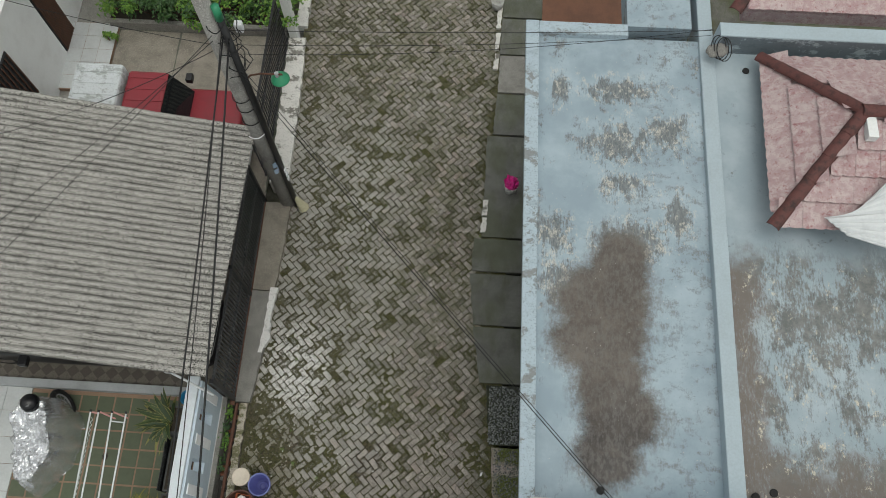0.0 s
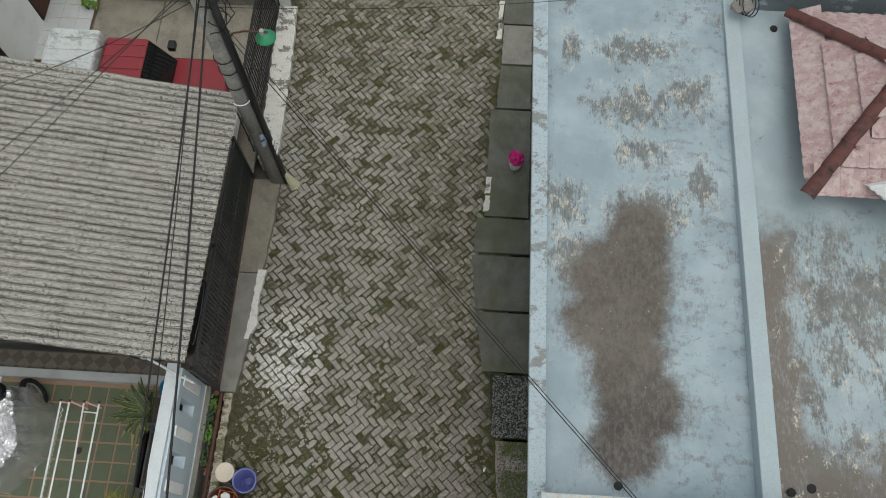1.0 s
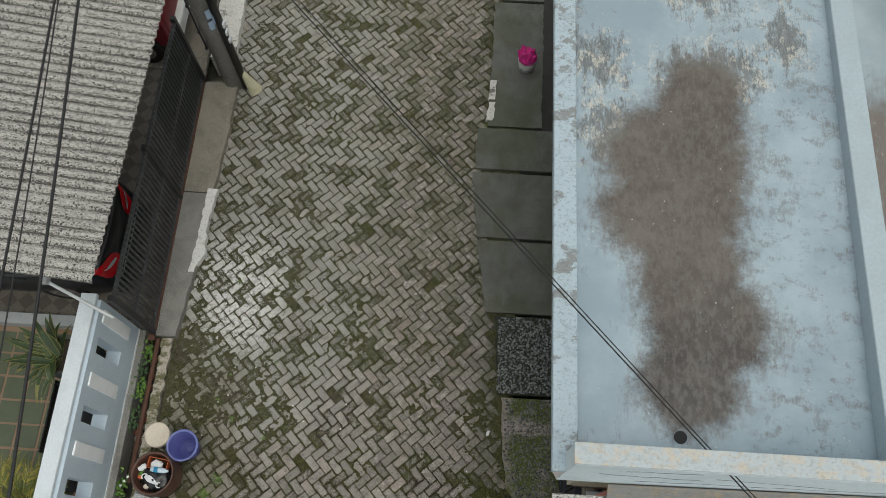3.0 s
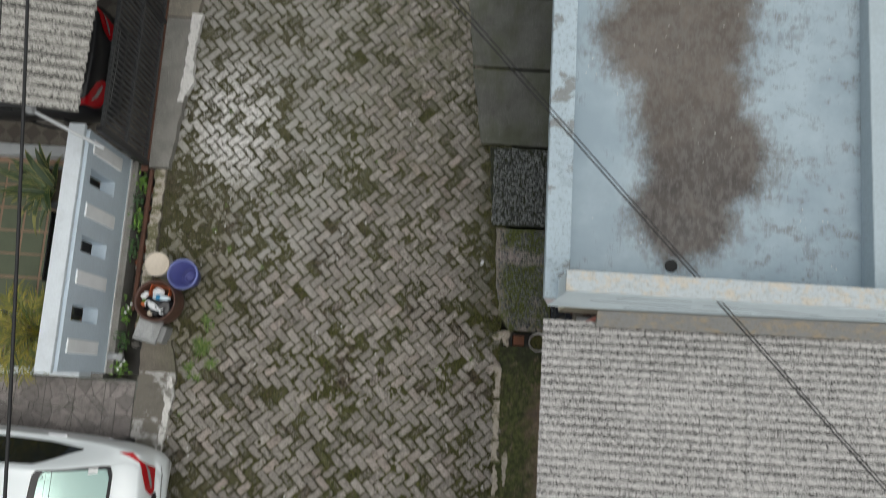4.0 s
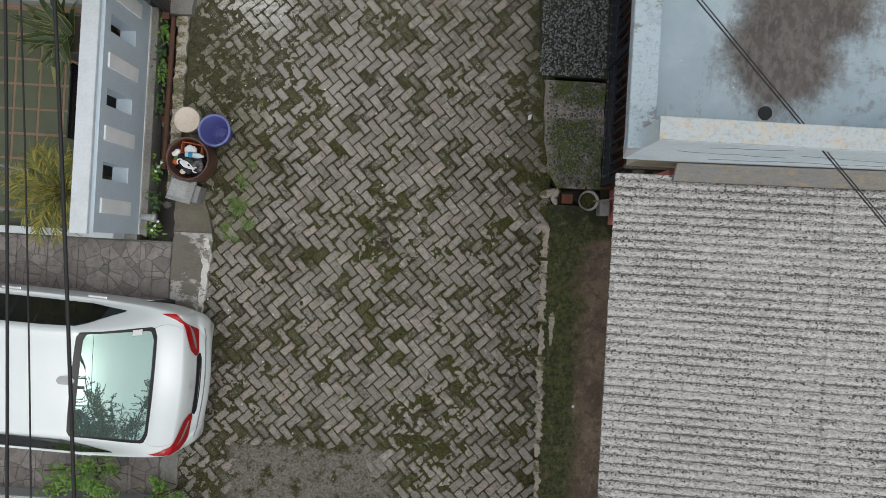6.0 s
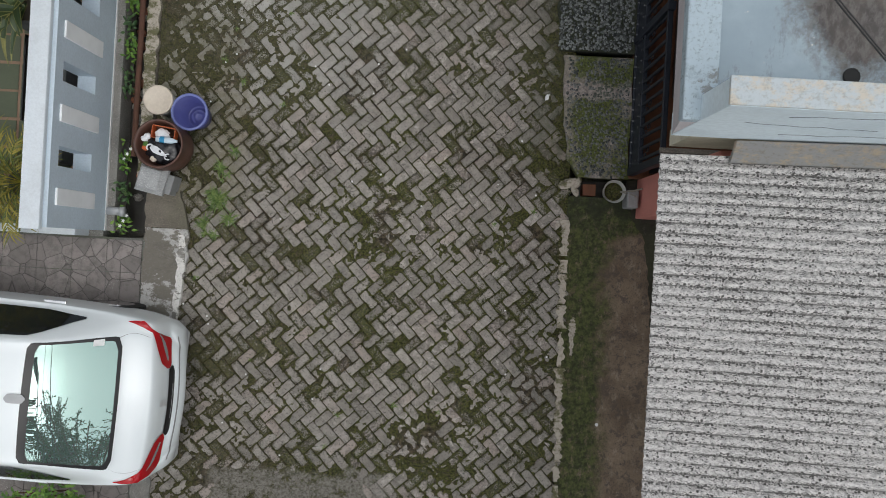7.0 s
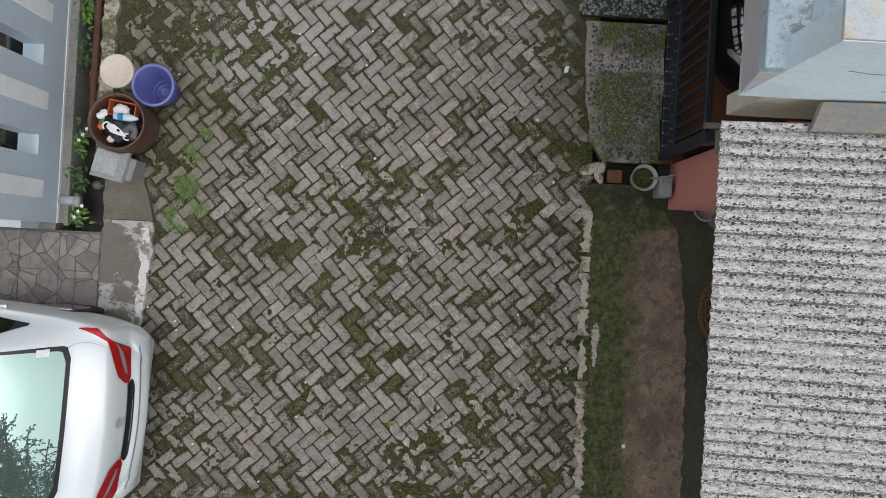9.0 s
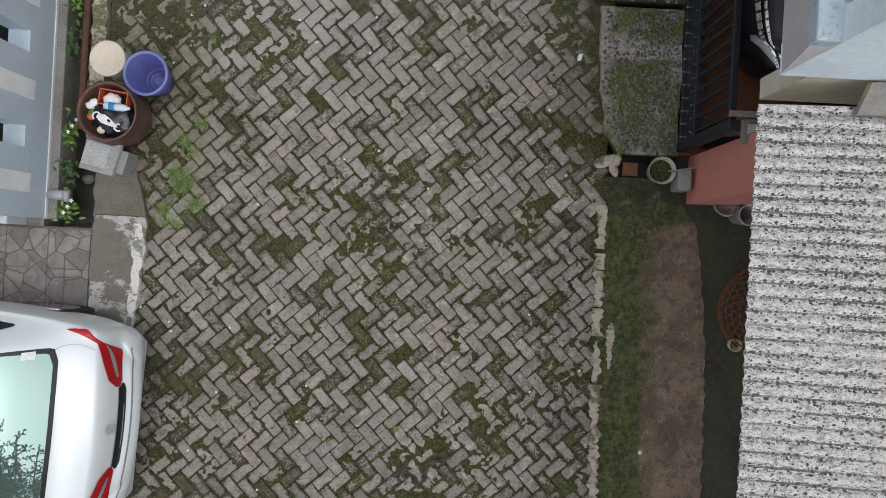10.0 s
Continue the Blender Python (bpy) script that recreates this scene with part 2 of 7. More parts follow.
def roof_paint():
    """Pale blue waterproof paint, worn, with a dried brown puddle."""
    n = Nodes("worn_pale_blue_roof_paint", 0.62)
    base = n.mix(n.ramp(n.noise(1.6, 5, 0.6), 0.35, 0.7), (0.262, 0.335, 0.385), (0.365, 0.448, 0.50))
    x, y = n.axis(0), n.axis(1)
    wob = n.math("MULTIPLY", n.math("SUBTRACT", n.noise(2.8, 8, 0.7), 0.5), 1.0)

    def blob(cx, cy, rx, ry):
        a = n.math("DIVIDE", n.math("SUBTRACT", x, cx), rx)
        b = n.math("DIVIDE", n.math("SUBTRACT", y, cy), ry)
        return n.math("SQRT", n.math("ADD", n.math("MULTIPLY", a, a), n.math("MULTIPLY", b, b)))

    def nearest(blobs):
        d = blob(*blobs[0])
        for b in blobs[1:]:
            d = n.math("MINIMUM", d, blob(*b))
        return d

    # brushed-off patches and rubbed streaks
    brush = n.math("ADD", n.math("MULTIPLY", n.math("SUBTRACT", n.noise(4.5, 8, 0.75, n.shift((1.5, 0.8, 1), (2, 5, 0))), 0.5), 4.2), n.math("MULTIPLY", n.math("SUBTRACT", n.noise(20, 6, 0.8, n.shift((2.6, 0.45, 1))), 0.5), 2.0))
    worn_ = n.math("ADD", nearest([(2.20, 5.55, 0.42, 0.36), (2.22, 4.95, 0.36, 0.22), (2.16, 6.38, 0.55, 0.20), (2.86, 5.75, 0.32, 0.30), (1.38, 6.35, 0.14, 0.26), (1.35, 4.2, 0.25, 0.3), (2.95, 4.55, 0.2, 0.3), (1.42, 3.55, 0.26, 0.36), (2.35, 4.18, 0.52, 0.30)]), brush)
    loose_ = n.math("MULTIPLY", n.ramp(n.math("ADD", n.noise(2.2, 9, 0.76, n.shift((1.3, 0.9, 1), (0.7, 0.2, 0))), n.math("MULTIPLY", n.math("SUBTRACT", n.noise(20, 6, 0.8, n.shift((2.6, 0.45, 1))), 0.5), 0.3)), 0.555, 0.63), n.ramp(y, 2.8, 4.4, 0.5, 0.9))
    rub = n.math("MAXIMUM", n.ramp(worn_, 1.0, 0.5), loose_)
    base = n.mix(n.math("MULTIPLY", rub, 0.86), base, n.mix(n.ramp(n.noise(24, 6, 0.8, n.shift((2.2, 0.5, 1), (6, 1, 0))), 0.35, 0.65), (0.075, 0.08, 0.078), (0.20, 0.21, 0.21)))
    dabs = n.math("MULTIPLY", n.ramp(n.noise(6.5, 8, 0.76, n.shift((0.9, 1.2, 1), (8, 3, 0))), 0.51, 0.62), n.math("MULTIPLY", n.ramp(x, 2.2, 2.6), n.ramp(n.noise(30, 5, 0.8, n.shift((2.5, 0.6, 1))), 0.36, 0.56)))
    base = n.mix(n.math("MULTIPLY", dabs, 0.78), base, (0.17, 0.18, 0.178))
    chips = n.math("MULTIPLY", n.math("MULTIPLY", n.math("MAXIMUM", n.ramp(worn_, 1.5, 0.9), n.math("MULTIPLY", loose_, 0.9)), n.ramp(y, 2.6, 3.8, 0.12, 1.0)), n.math("MULTIPLY", n.ramp(n.noise(7, 7, 0.75, n.shift((1.5, 1, 1), (3, 9, 0))), 0.52, 0.58), n.ramp(n.noise(34, 5, 0.8, n.shift((1.8, 0.7, 1))), 0.42, 0.55)))
    base = n.mix(n.math("MULTIPLY", chips, 0.7), base, (0.60, 0.56, 0.48))
    d = nearest([(2.18, 3.80, 0.37, 0.50), (1.97, 3.30, 0.56, 0.50), (1.90, 2.88, 0.56, 0.46), (2.04, 2.38, 0.42, 0.50), (2.15, 1.95, 0.47, 0.44), (2.02, 1.50, 0.38, 0.36)])
    d = n.math("ADD", d, wob)
    brown = n.mix(n.ramp(n.noise(3.2, 9, 0.75), 0.36, 0.66), (0.080, 0.066, 0.056), (0.140, 0.118, 0.100))
    brown = n.mix(n.math("MULTIPLY", n.ramp(y, 2.6, 1.6), n.ramp(n.noise(5, 6, 0.7), 0.2, 0.6)), brown, (0.054, 0.046, 0.043))
    brown = n.mix(n.ramp(n.noise(40, 5, 0.8), 0.60, 0.70, 0.0, 0.5), brown, (0.21, 0.19, 0.17))
    col = n.mix(n.ramp(n.math("ADD", d, n.math("MULTIPLY", n.math("SUBTRACT", n.noise(26, 6, 0.82), 0.5), 0.6)), 1.30, 0.80), base, brown)
    rim = n.math("MULTIPLY", n.ramp(d, 1.5, 1.05), n.ramp(n.noise(14, 6, 0.75, n.shift((1.6, 0.8, 1))), 0.44, 0.6))
    col = n.mix(n.math("MULTIPLY", rim, 0.6), col, (0.145, 0.135, 0.125))
    specks = n.math("MULTIPLY", n.ramp(n.cells(16), 0.10, 0.05), n.ramp(n.noise(3, 2), 0.5, 0.6))
    col = n.mix(specks, col, (0.55, 0.55, 0.52))
    return n.done(col, n.noise(70, 4, 0.7), 0.18, 0.004, n.ramp(n.noise(1.2, 3), 0.3, 0.7, 0.45, 0.75))


def roof_paint_two():
    n = Nodes("stained_blue_grey_roof", 0.7)
    x, y = n.axis(0), n.axis(1)
    base = n.mix(n.ramp(n.noise(1.4, 5, 0.6), 0.35, 0.7), (0.30, 0.37, 0.41), (0.40, 0.47, 0.51))
    zone = n.ramp(n.math("ADD", y, n.math("MULTIPLY", n.noise(2, 5, 0.7), 0.8)), 4.7, 4.2)
    fine = n.noise(22, 6, 0.8, n.shift((2.0, 0.55, 1)))
    smear = n.noise(2.3, 9, 0.74, n.shift((1.4, 0.8, 1), (3, 8, 0)))
    bands = n.math("MAXIMUM", n.ramp(y, 2.6, 3.2), n.ramp(y, 1.9, 1.4))
    dark = n.math("MULTIPLY", n.ramp(n.math("ADD", smear, n.math("ADD", n.math("MULTIPLY", n.math("SUBTRACT", fine, 0.5), 0.55), n.math("MULTIPLY", bands, 0.075))), 0.465, 0.60), zone)
    base = n.mix(n.math("MULTIPLY", dark, 0.88), base, n.mix(n.ramp(n.noise(7, 6, 0.75), 0.35, 0.65), (0.10, 0.10, 0.092), (0.20, 0.195, 0.18)))
    edge_ = n.math("ADD", x, n.math("MULTIPLY", n.math("SUBTRACT", n.noise(2.4, 9, 0.74), 0.5), 0.9))
    brown = n.math("MULTIPLY", n.math("MAXIMUM", n.ramp(edge_, 4.02, 3.74), n.ramp(n.math("ADD", y, n.math("MULTIPLY", n.math("SUBTRACT", n.noise(2.2, 8, 0.74), 0.5), 1.6)), 1.75, 1.2)), zone)
    base = n.mix(n.math("MULTIPLY", brown, n.ramp(fine, 0.25, 0.55, 0.45, 0.92)), base, (0.165, 0.140, 0.122))
    flake = n.math("MULTIPLY", n.ramp(n.noise(5, 8, 0.78, n.shift((1.5, 1, 1), (5, 2, 0))), 0.57, 0.63), n.ramp(n.noise(26, 5, 0.8, n.shift((1.8, 0.6, 1))), 0.40, 0.56))
    base = n.mix(n.math("MULTIPLY", flake, zone), base, (0.60, 0.55, 0.44))
    grime = n.math("MULTIPLY", n.ramp(n.noise(3.5, 8, 0.78, n.shift((1, 1, 1), (1, 7, 0))), 0.58, 0.66), n.ramp(fine, 0.4, 0.6))
    base = n.mix(n.math("MULTIPLY", grime, 0.75), base, (0.14, 0.135, 0.125))
    return n.done(base, n.noise(60, 4, 0.7), 0.2, 0.004)


def pebbled(name, mortar, moss_amount, bare=None):
    """Mortar between real pebbles, with moss, and a bare pale band where the moss was worn off."""
    n = Nodes(name, 0.85)
    col = n.mix(n.ramp(n.noise(30, 5, 0.7), 0.35, 0.7), mortar, tuple(c * 0.45 for c in mortar))
    moss = n.ramp(n.noise(3.2, 5, 0.65), 0.32, 0.52, 0.0, moss_amount)
    if bare:
        wob = n.math("MULTIPLY", n.math("SUBTRACT", n.noise(6, 5, 0.7), 0.5), 0.30)
        off = n.math("ABSOLUTE", n.math("ADD", n.math("SUBTRACT", n.axis(1), bare), wob))
        keep = n.math("MULTIPLY", n.ramp(off, 0.05, 0.10), n.ramp(n.math("ADD", n.axis(0), wob), 0.86, 0.95, 0.3, 1.0))
        moss = n.math("MULTIPLY", moss, keep)
    green = n.mix(n.ramp(n.noise(45, 5, 0.75), 0.36, 0.64), (0.042, 0.055, 0.011), (0.135, 0.16, 0.038))
    return n.done(n.mix(moss, col, green), n.noise(60, 5, 0.7), 0.8, 0.01)


def pebble_stone(name, lo, hi, moss_amount):
    n = Nodes(name, 0.5)
    col = n.mix(n.ramp(n.island(), 0.0, 1.0), lo, hi)
    col = n.mix(n.ramp(n.noise(3.2, 5, 0.65), 0.42, 0.6, 0.0, moss_amount), col, (0.085, 0.105, 0.035))
    return n.done(col, n.noise(90, 3), 0.2, 0.003)


def yard_mix():
    """Cement ground: green moss beside the street, bare pinkish-brown cement further in."""
    n = Nodes("mossy_brown_cement_yard", 0.9)
    bare = n.mix(n.ramp(n.noise(2.4, 6, 0.7), 0.36, 0.66), (0.25, 0.185, 0.13), (0.14, 0.10, 0.068))
    bare = n.mix(n.ramp(n.noise(13, 6, 0.75, n.shift((1, 0.5, 1))), 0.52, 0.66, 0.0, 0.6), bare, (0.36, 0.29, 0.225))
    bare = n.mix(n.ramp(n.noise(9, 7, 0.8, n.shift((1, 1, 1), (4, 1, 0))), 0.53, 0.57, 0.0, 0.8), bare, (0.10, 0.08, 0.064))
    bare = n.mix(n.ramp(n.noise(80, 5, 0.75), 0.5, 0.64, 0.0, 0.7), bare, (0.06, 0.05, 0.04))
    edge = n.math("ADD", n.axis(0), n.math("MULTIPLY", n.math("SUBTRACT", n.noise(2.3, 6, 0.72), 0.5), 0.7))
    edge = n.math("SUBTRACT", edge, n.ramp(n.axis(1), 0.10, 0.45, 0.0, 0.7))
    thick = n.math("MULTIPLY", n.ramp(edge, 1.46, 1.24), n.ramp(n.noise(16, 6, 0.78, n.shift((1, 0.6, 1))), 0.28, 0.50))
    green = n.mix(n.ramp(n.noise(22, 6, 0.75), 0.38, 0.66), (0.022, 0.030, 0.008), (0.095, 0.115, 0.030))
    col = n.mix(n.math("MULTIPLY", thick, 0.95), bare, green)
    soot = n.math("MULTIPLY", n.ramp(n.axis(1), 0.15, 0.5), n.ramp(n.noise(7, 5, 0.7), 0.36, 0.56, 0.0, 0.8))
    return n.done(n.mix(soot, col, (0.022, 0.026, 0.014)), n.noise(70, 5, 0.75), 0.7, 0.008)


def concrete(name, base, moss=0.0, grain=70):
    n = Nodes(name, 0.88)
    col = n.mix(n.ramp(n.noise(2.5, 6, 0.7), 0.36, 0.68, 0.0, 0.75), base, tuple(c * 0.55 for c in base))
    col = n.mix(n.ramp(n.noise(grain, 4, 0.7), 0.5, 0.68, 0.0, 0.6), col, tuple(c * 0.45 for c in base))
    col = n.mix(n.ramp(n.noise(grain * 1.15, 4, 0.75, n.shift((1, 1, 1), (8, 2, 0))), 0.54, 0.64, 0.0, 0.6), col, tuple(min(0.7, c * 1.75) for c in base))
    if moss:
        m = n.math("MULTIPLY", n.ramp(n.noise(2.1, 5, 0.65, n.shift((1, 0.5, 1), (2, 6, 0))), 0.40, 0.58), moss)
        col = n.mix(m, col, (0.06, 0.075, 0.02))
    return n.done(col, n.noise(grain, 5, 0.75), 0.5, 0.006)


def plain(name, c, rough=0.5, metal=0.0):
    n = Nodes(name, rough, metal, local=True)
    col = n.mix(n.ramp(n.noise(9, 4, 0.6), 0.4, 0.75, 0.0, 0.3), c, tuple(v * 0.6 for v in c))
    return n.done(col, n.noise(60, 3), 0.05, 0.003)


def peeling(name, paint, under, amount=0.5, scale=3.5, soft=0.02):
    n = Nodes(name, 0.85)
    col = n.mix(n.ramp(n.noise(scale, 9, 0.75, n.shift((0.7, 1, 1))), 0.64 - soft - 0.2 * amount, 0.64 + soft - 0.2 * amount), paint, under)
    col = n.mix(n.ramp(n.noise(scale * 2.5, 7, 0.78, n.shift((0.6, 1, 1), (5, 3, 0))), 0.52, 0.62, 0.0, 0.35), col, tuple(v * 0.55 for v in paint))
    col = n.mix(n.ramp(n.noise(40, 4, 0.7), 0.5, 0.7, 0.0, 0.5), col, tuple(v * 0.5 for v in under))
    return n.done(col, n.noise(45, 5, 0.7), 0.5, 0.006)


def pink_tile():
    """Faded pink glaze, rubbed pale, with red showing in streaks."""
    n = Nodes("faded_pink_roof_tile", 0.75)
    col = n.mix(n.one(), (0.40, 0.265, 0.27), (0.47, 0.36, 0.36))
    col = n.mix(n.ramp(n.noise(9, 7, 0.75), 0.44, 0.60, 0.0, 0.75), col, (0.56, 0.47, 0.46))
    col = n.mix(n.ramp(n.noise(14, 8, 0.85, n.shift((1, 1, 1), (3, 3, 0))), 0.53, 0.62, 0.0, 0.75), col, (0.27, 0.075, 0.085))
    col = n.mix(n.ramp(n.noise(70, 5, 0.75), 0.54, 0.66, 0.0, 0.6), col, (0.28, 0.20, 0.19))
    return n.done(col, n.noise(60, 4), 0.3, 0.004)


M = {}
M["paver"] = paver_material("worn_grey_paver", False)
M["paver_far"] = paver_material("worn_grey_paver_field", True)
M["dirt"] = dirt_material()
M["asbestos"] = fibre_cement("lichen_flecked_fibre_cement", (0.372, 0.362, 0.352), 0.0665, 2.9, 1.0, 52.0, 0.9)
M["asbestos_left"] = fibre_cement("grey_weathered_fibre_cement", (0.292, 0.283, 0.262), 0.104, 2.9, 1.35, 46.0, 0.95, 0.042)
M["roof_blue"] = roof_paint()
M["roof_two"] = roof_paint_two()
M["ledge_blue"] = peeling("pale_blue_scuffed_paint", (0.41, 0.495, 0.55), (0.24, 0.255, 0.255), 0.32)
M["divider_blue"] = worn("clean_pale_blue_paint", (0.41, 0.49, 0.535), (0.36, 0.42, 0.45), 0.65, 1.5, 40, 0.6)
# shade of the north wall's face put into the paint; cracks share it
M["shade_and_crack_grey"] = peeling("patched_blue_grey_shade_and_crack", (0.15, 0.18, 0.20), (0.36, 0.42, 0.45), 0.35)
M["parapet_top"] = peeling("flaking_white_blue_paint", (0.47, 0.52, 0.545), (0.54, 0.50, 0.43), 0.5, 13.0, 0.06)
M["flashing"] = peeling("grey_mortar_with_ochre", (0.26, 0.26, 0.255), (0.38, 0.305, 0.215), 0.42, 12.0, 0.09)
M["parapet_face"] = worn("cracked_light_blue_plaster", (0.75, 0.855, 0.91), (0.62, 0.72, 0.78), 0.7, 2.0, 30, 0.7)
M["fascia"] = worn("mauve_grey_plaster", (0.58, 0.54, 0.56), (0.46, 0.43, 0.44), 0.75)
M["apron"] = peeling("concrete_with_flaking_white", (0.165, 0.15, 0.125), (0.44, 0.43, 0.41), 0.55)
M["wall_blue"] = worn("blue_grey_wall_paint", (0.585, 0.68, 0.76), (0.50, 0.575, 0.64), 0.7, 1.6, 50, 0.6)
M["cap_white"] = worn("pale_blue_white_coping", (0.66, 0.71, 0.75), (0.5, 0.53, 0.55), 0.6)
M["white"] = worn("white_paint", (0.82, 0.83, 0.82), (0.66, 0.66, 0.64), 0.6, 2.5, 40, 0.5)
M["panel_white"] = worn("clean_white_panel_paint", (0.93, 0.95, 0.965), (0.91, 0.93, 0.945), 0.5, 2.0, 4, 0.3, 0.1)
M["conc"] = concrete("grey_concrete", (0.27, 0.26, 0.24))
M["conc_dark"] = concrete("damp_dark_concrete", (0.155, 0.156, 0.142), 0.4, 62)
M["conc_moss"] = concrete("mossy_concrete", (0.15, 0.145, 0.125), 0.6)
M["conc_tan"] = concrete("tan_worn_concrete", (0.29, 0.262, 0.22))
M["yard_brown"] = concrete("brown_cement_yard", (0.175, 0.13, 0.105), 0.35)
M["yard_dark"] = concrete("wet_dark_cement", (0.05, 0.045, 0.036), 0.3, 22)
M["kerb_broken"] = peeling("crumbled_kerb_mortar", (0.46, 0.41, 0.345), (0.13, 0.125, 0.06), 0.55, 7.0, 0.05)
M["kerb_white"] = peeling("peeled_white_kerb_paint", (0.68, 0.665, 0.63), (0.20, 0.19, 0.165), 0.42)
M["kerb_white_clean"] = peeling("white_kerb_paint", (0.72, 0.71, 0.69), (0.3, 0.28, 0.25), 0.1)
M["yard_mix"] = yard_mix()
M["pebble_stone"] = pebble_stone("washed_pebble", (0.035, 0.04, 0.042), (0.20, 0.205, 0.20), 0.35)
M["pebble_stone_dark"] = pebble_stone("wet_dark_pebble", (0.02, 0.024, 0.024), (0.26, 0.275, 0.27), 0.0)
M["pebble_moss"] = pebbled("mossy_pebble_wash", (0.40, 0.345, 0.315), 0.97, 1.64)
M["pebble_dark"] = pebbled("dark_pebble_wash", (0.035, 0.038, 0.032), 0.15)
M["iron"] = plain("black_painted_iron", (0.018, 0.018, 0.02), 0.45)
M["gate_iron"] = plain("dusty_black_gate_paint", (0.055, 0.057, 0.06), 0.5)
M["navy"] = plain("navy_painted_iron", (0.012, 0.016, 0.026), 0.5)
M["rust"] = worn("rusty_brown_iron", (0.12, 0.055, 0.035), (0.05, 0.03, 0.022), 0.85, 8, 50)
M["conc_stained"] = concrete("brown_stained_concrete", (0.185, 0.163, 0.132), 0.25)
M["terracotta"] = worn("terracotta_floor_tile", (0.20, 0.085, 0.045), (0.12, 0.052, 0.03), 0.4, 3, 30)
M["salmon"] = worn("salmon_wall_paint", (0.58, 0.225, 0.185), (0.46, 0.185, 0.15), 0.75)
M["cream"] = worn("cream_wall_paint", (0.62, 0.58, 0.46), (0.4, 0.37, 0.3), 0.75)
M["tile_pink"] = pink_tile()
M["ridge_red"] = worn("dark_red_ridge_tile", (0.125, 0.045, 0.04), (0.028, 0.020, 0.018), 0.75, 8, 40, 1.0)
M["water"] = worn("drain_mud", (0.02, 0.018, 0.015), (0.05, 0.04, 0.03), 0.35)


# ---- mesh helpers ----
def part(name, bm, material, parent=None, label="", smooth=False):
    me = bpy.data.meshes.new(name)
    bm.to_mesh(me)
    bm.free()
    me.materials.append(M[material] if isinstance(material, str) else material)
    if smooth:
        me.polygons.foreach_set("use_smooth", [True] * len(me.polygons))
    ob = new(name, me)
    if parent is not None:
        ob.parent = parent
    if label:
        ob["label"] = label
    return ob


def grid_mesh(name, verts, faces, material, parent=None, smooth=True):
    me = bpy.data.meshes.new(name)
    me.vertices.add(len(verts))
    me.vertices.foreach_set("co", np.asarray(verts, np.float32).ravel())
    faces = np.asarray(faces, np.int32)
    k = faces.shape[1]
    me.loops.add(faces.size)
    me.loops.foreach_set("vertex_index", faces.ravel())
    me.polygons.add(len(faces))
    me.polygons.foreach_set("loop_start", np.arange(0, faces.size, k, dtype=np.int32))
    me.polygons.foreach_set("loop_total", np.full(len(faces), k, np.int32))
    me.polygons.foreach_set("use_smooth", np.full(len(faces), smooth))
    me.update(calc_edges=True)
    me.materials.append(M[material] if isinstance(material, str) else material)
    ob = new(name, me)
    if parent is not None:
        ob.parent = parent
    return ob


def quads(nx, ny, off=0):
    i, j = np.meshgrid(np.arange(nx - 1), np.arange(ny - 1), indexing="ij")
    a = (i * ny + j).ravel() + off
    return np.stack([a, a + ny, a + ny + 1, a + 1], 1)


def box(bm, x0, x1, y0, y1, z0, z1, bevel=0.0, m=None):
    r = bmesh.ops.create_cube(bm, size=1.0)
    vs = r["verts"]
    t = Matrix.Translation(((x0 + x1) / 2, (y0 + y1) / 2, (z0 + z1) / 2)) @ Matrix.Diagonal((x1 - x0, y1 - y0, z1 - z0, 1))
    bmesh.ops.transform(bm, matrix=(m @ t) if m else t, verts=vs)
    if bevel:
        es = list({e for v in vs for e in v.link_edges})
        bmesh.ops.bevel(bm, geom=es, offset=bevel, segments=2, affect="EDGES", profile=0.5)
    return bm


def block(*a, **k):
    return box(bmesh.new(), *a, **k)


def rod(bm, p, q, r0, r1=None, seg=10):
    p, q = Vector(p), Vector(q)
    r1 = r0 if r1 is None else r1
    d = q - p
    m = Matrix.Translation((p + q) / 2) @ d.to_track_quat("Z", "Y").to_matrix().to_4x4()
    bmesh.ops.create_cone(bm, cap_ends=True, segments=seg, radius1=r0, radius2=r1, depth=d.length, matrix=m)
    return bm


def lathe(bm, profile, seg=32, m=None):
    """Turns (radius, height) pairs round z; open at both ends where the radius is not 0."""
    rings = []
    for r, z in profile:
        rings.append([bm.verts.new((r * math.cos(2 * math.pi * k / seg), r * math.sin(2 * math.pi * k / seg), z)) for k in range(seg)])
    for a, b in zip(rings, rings[1:]):
        for k in range(seg):
            bm.faces.new((a[k], a[(k + 1) % seg], b[(k + 1) % seg], b[k]))
    for ring, (r, z) in ((rings[0], profile[0]), (rings[-1], profile[-1])):
        if r < 0.012:
            bmesh.ops.contextual_create(bm, geom=ring)
    if m:
        bmesh.ops.transform(bm, matrix=m, verts=[v for ring in rings for v in ring])
    return bm


def thing(name, x, y, z, label, category, group="", kind="", rz=0.0):
    ob = new(name)
    ob.matrix_world = pose(x, y, z, 0, 0, rz)
    return tagged(ob, label, category, group, kind)


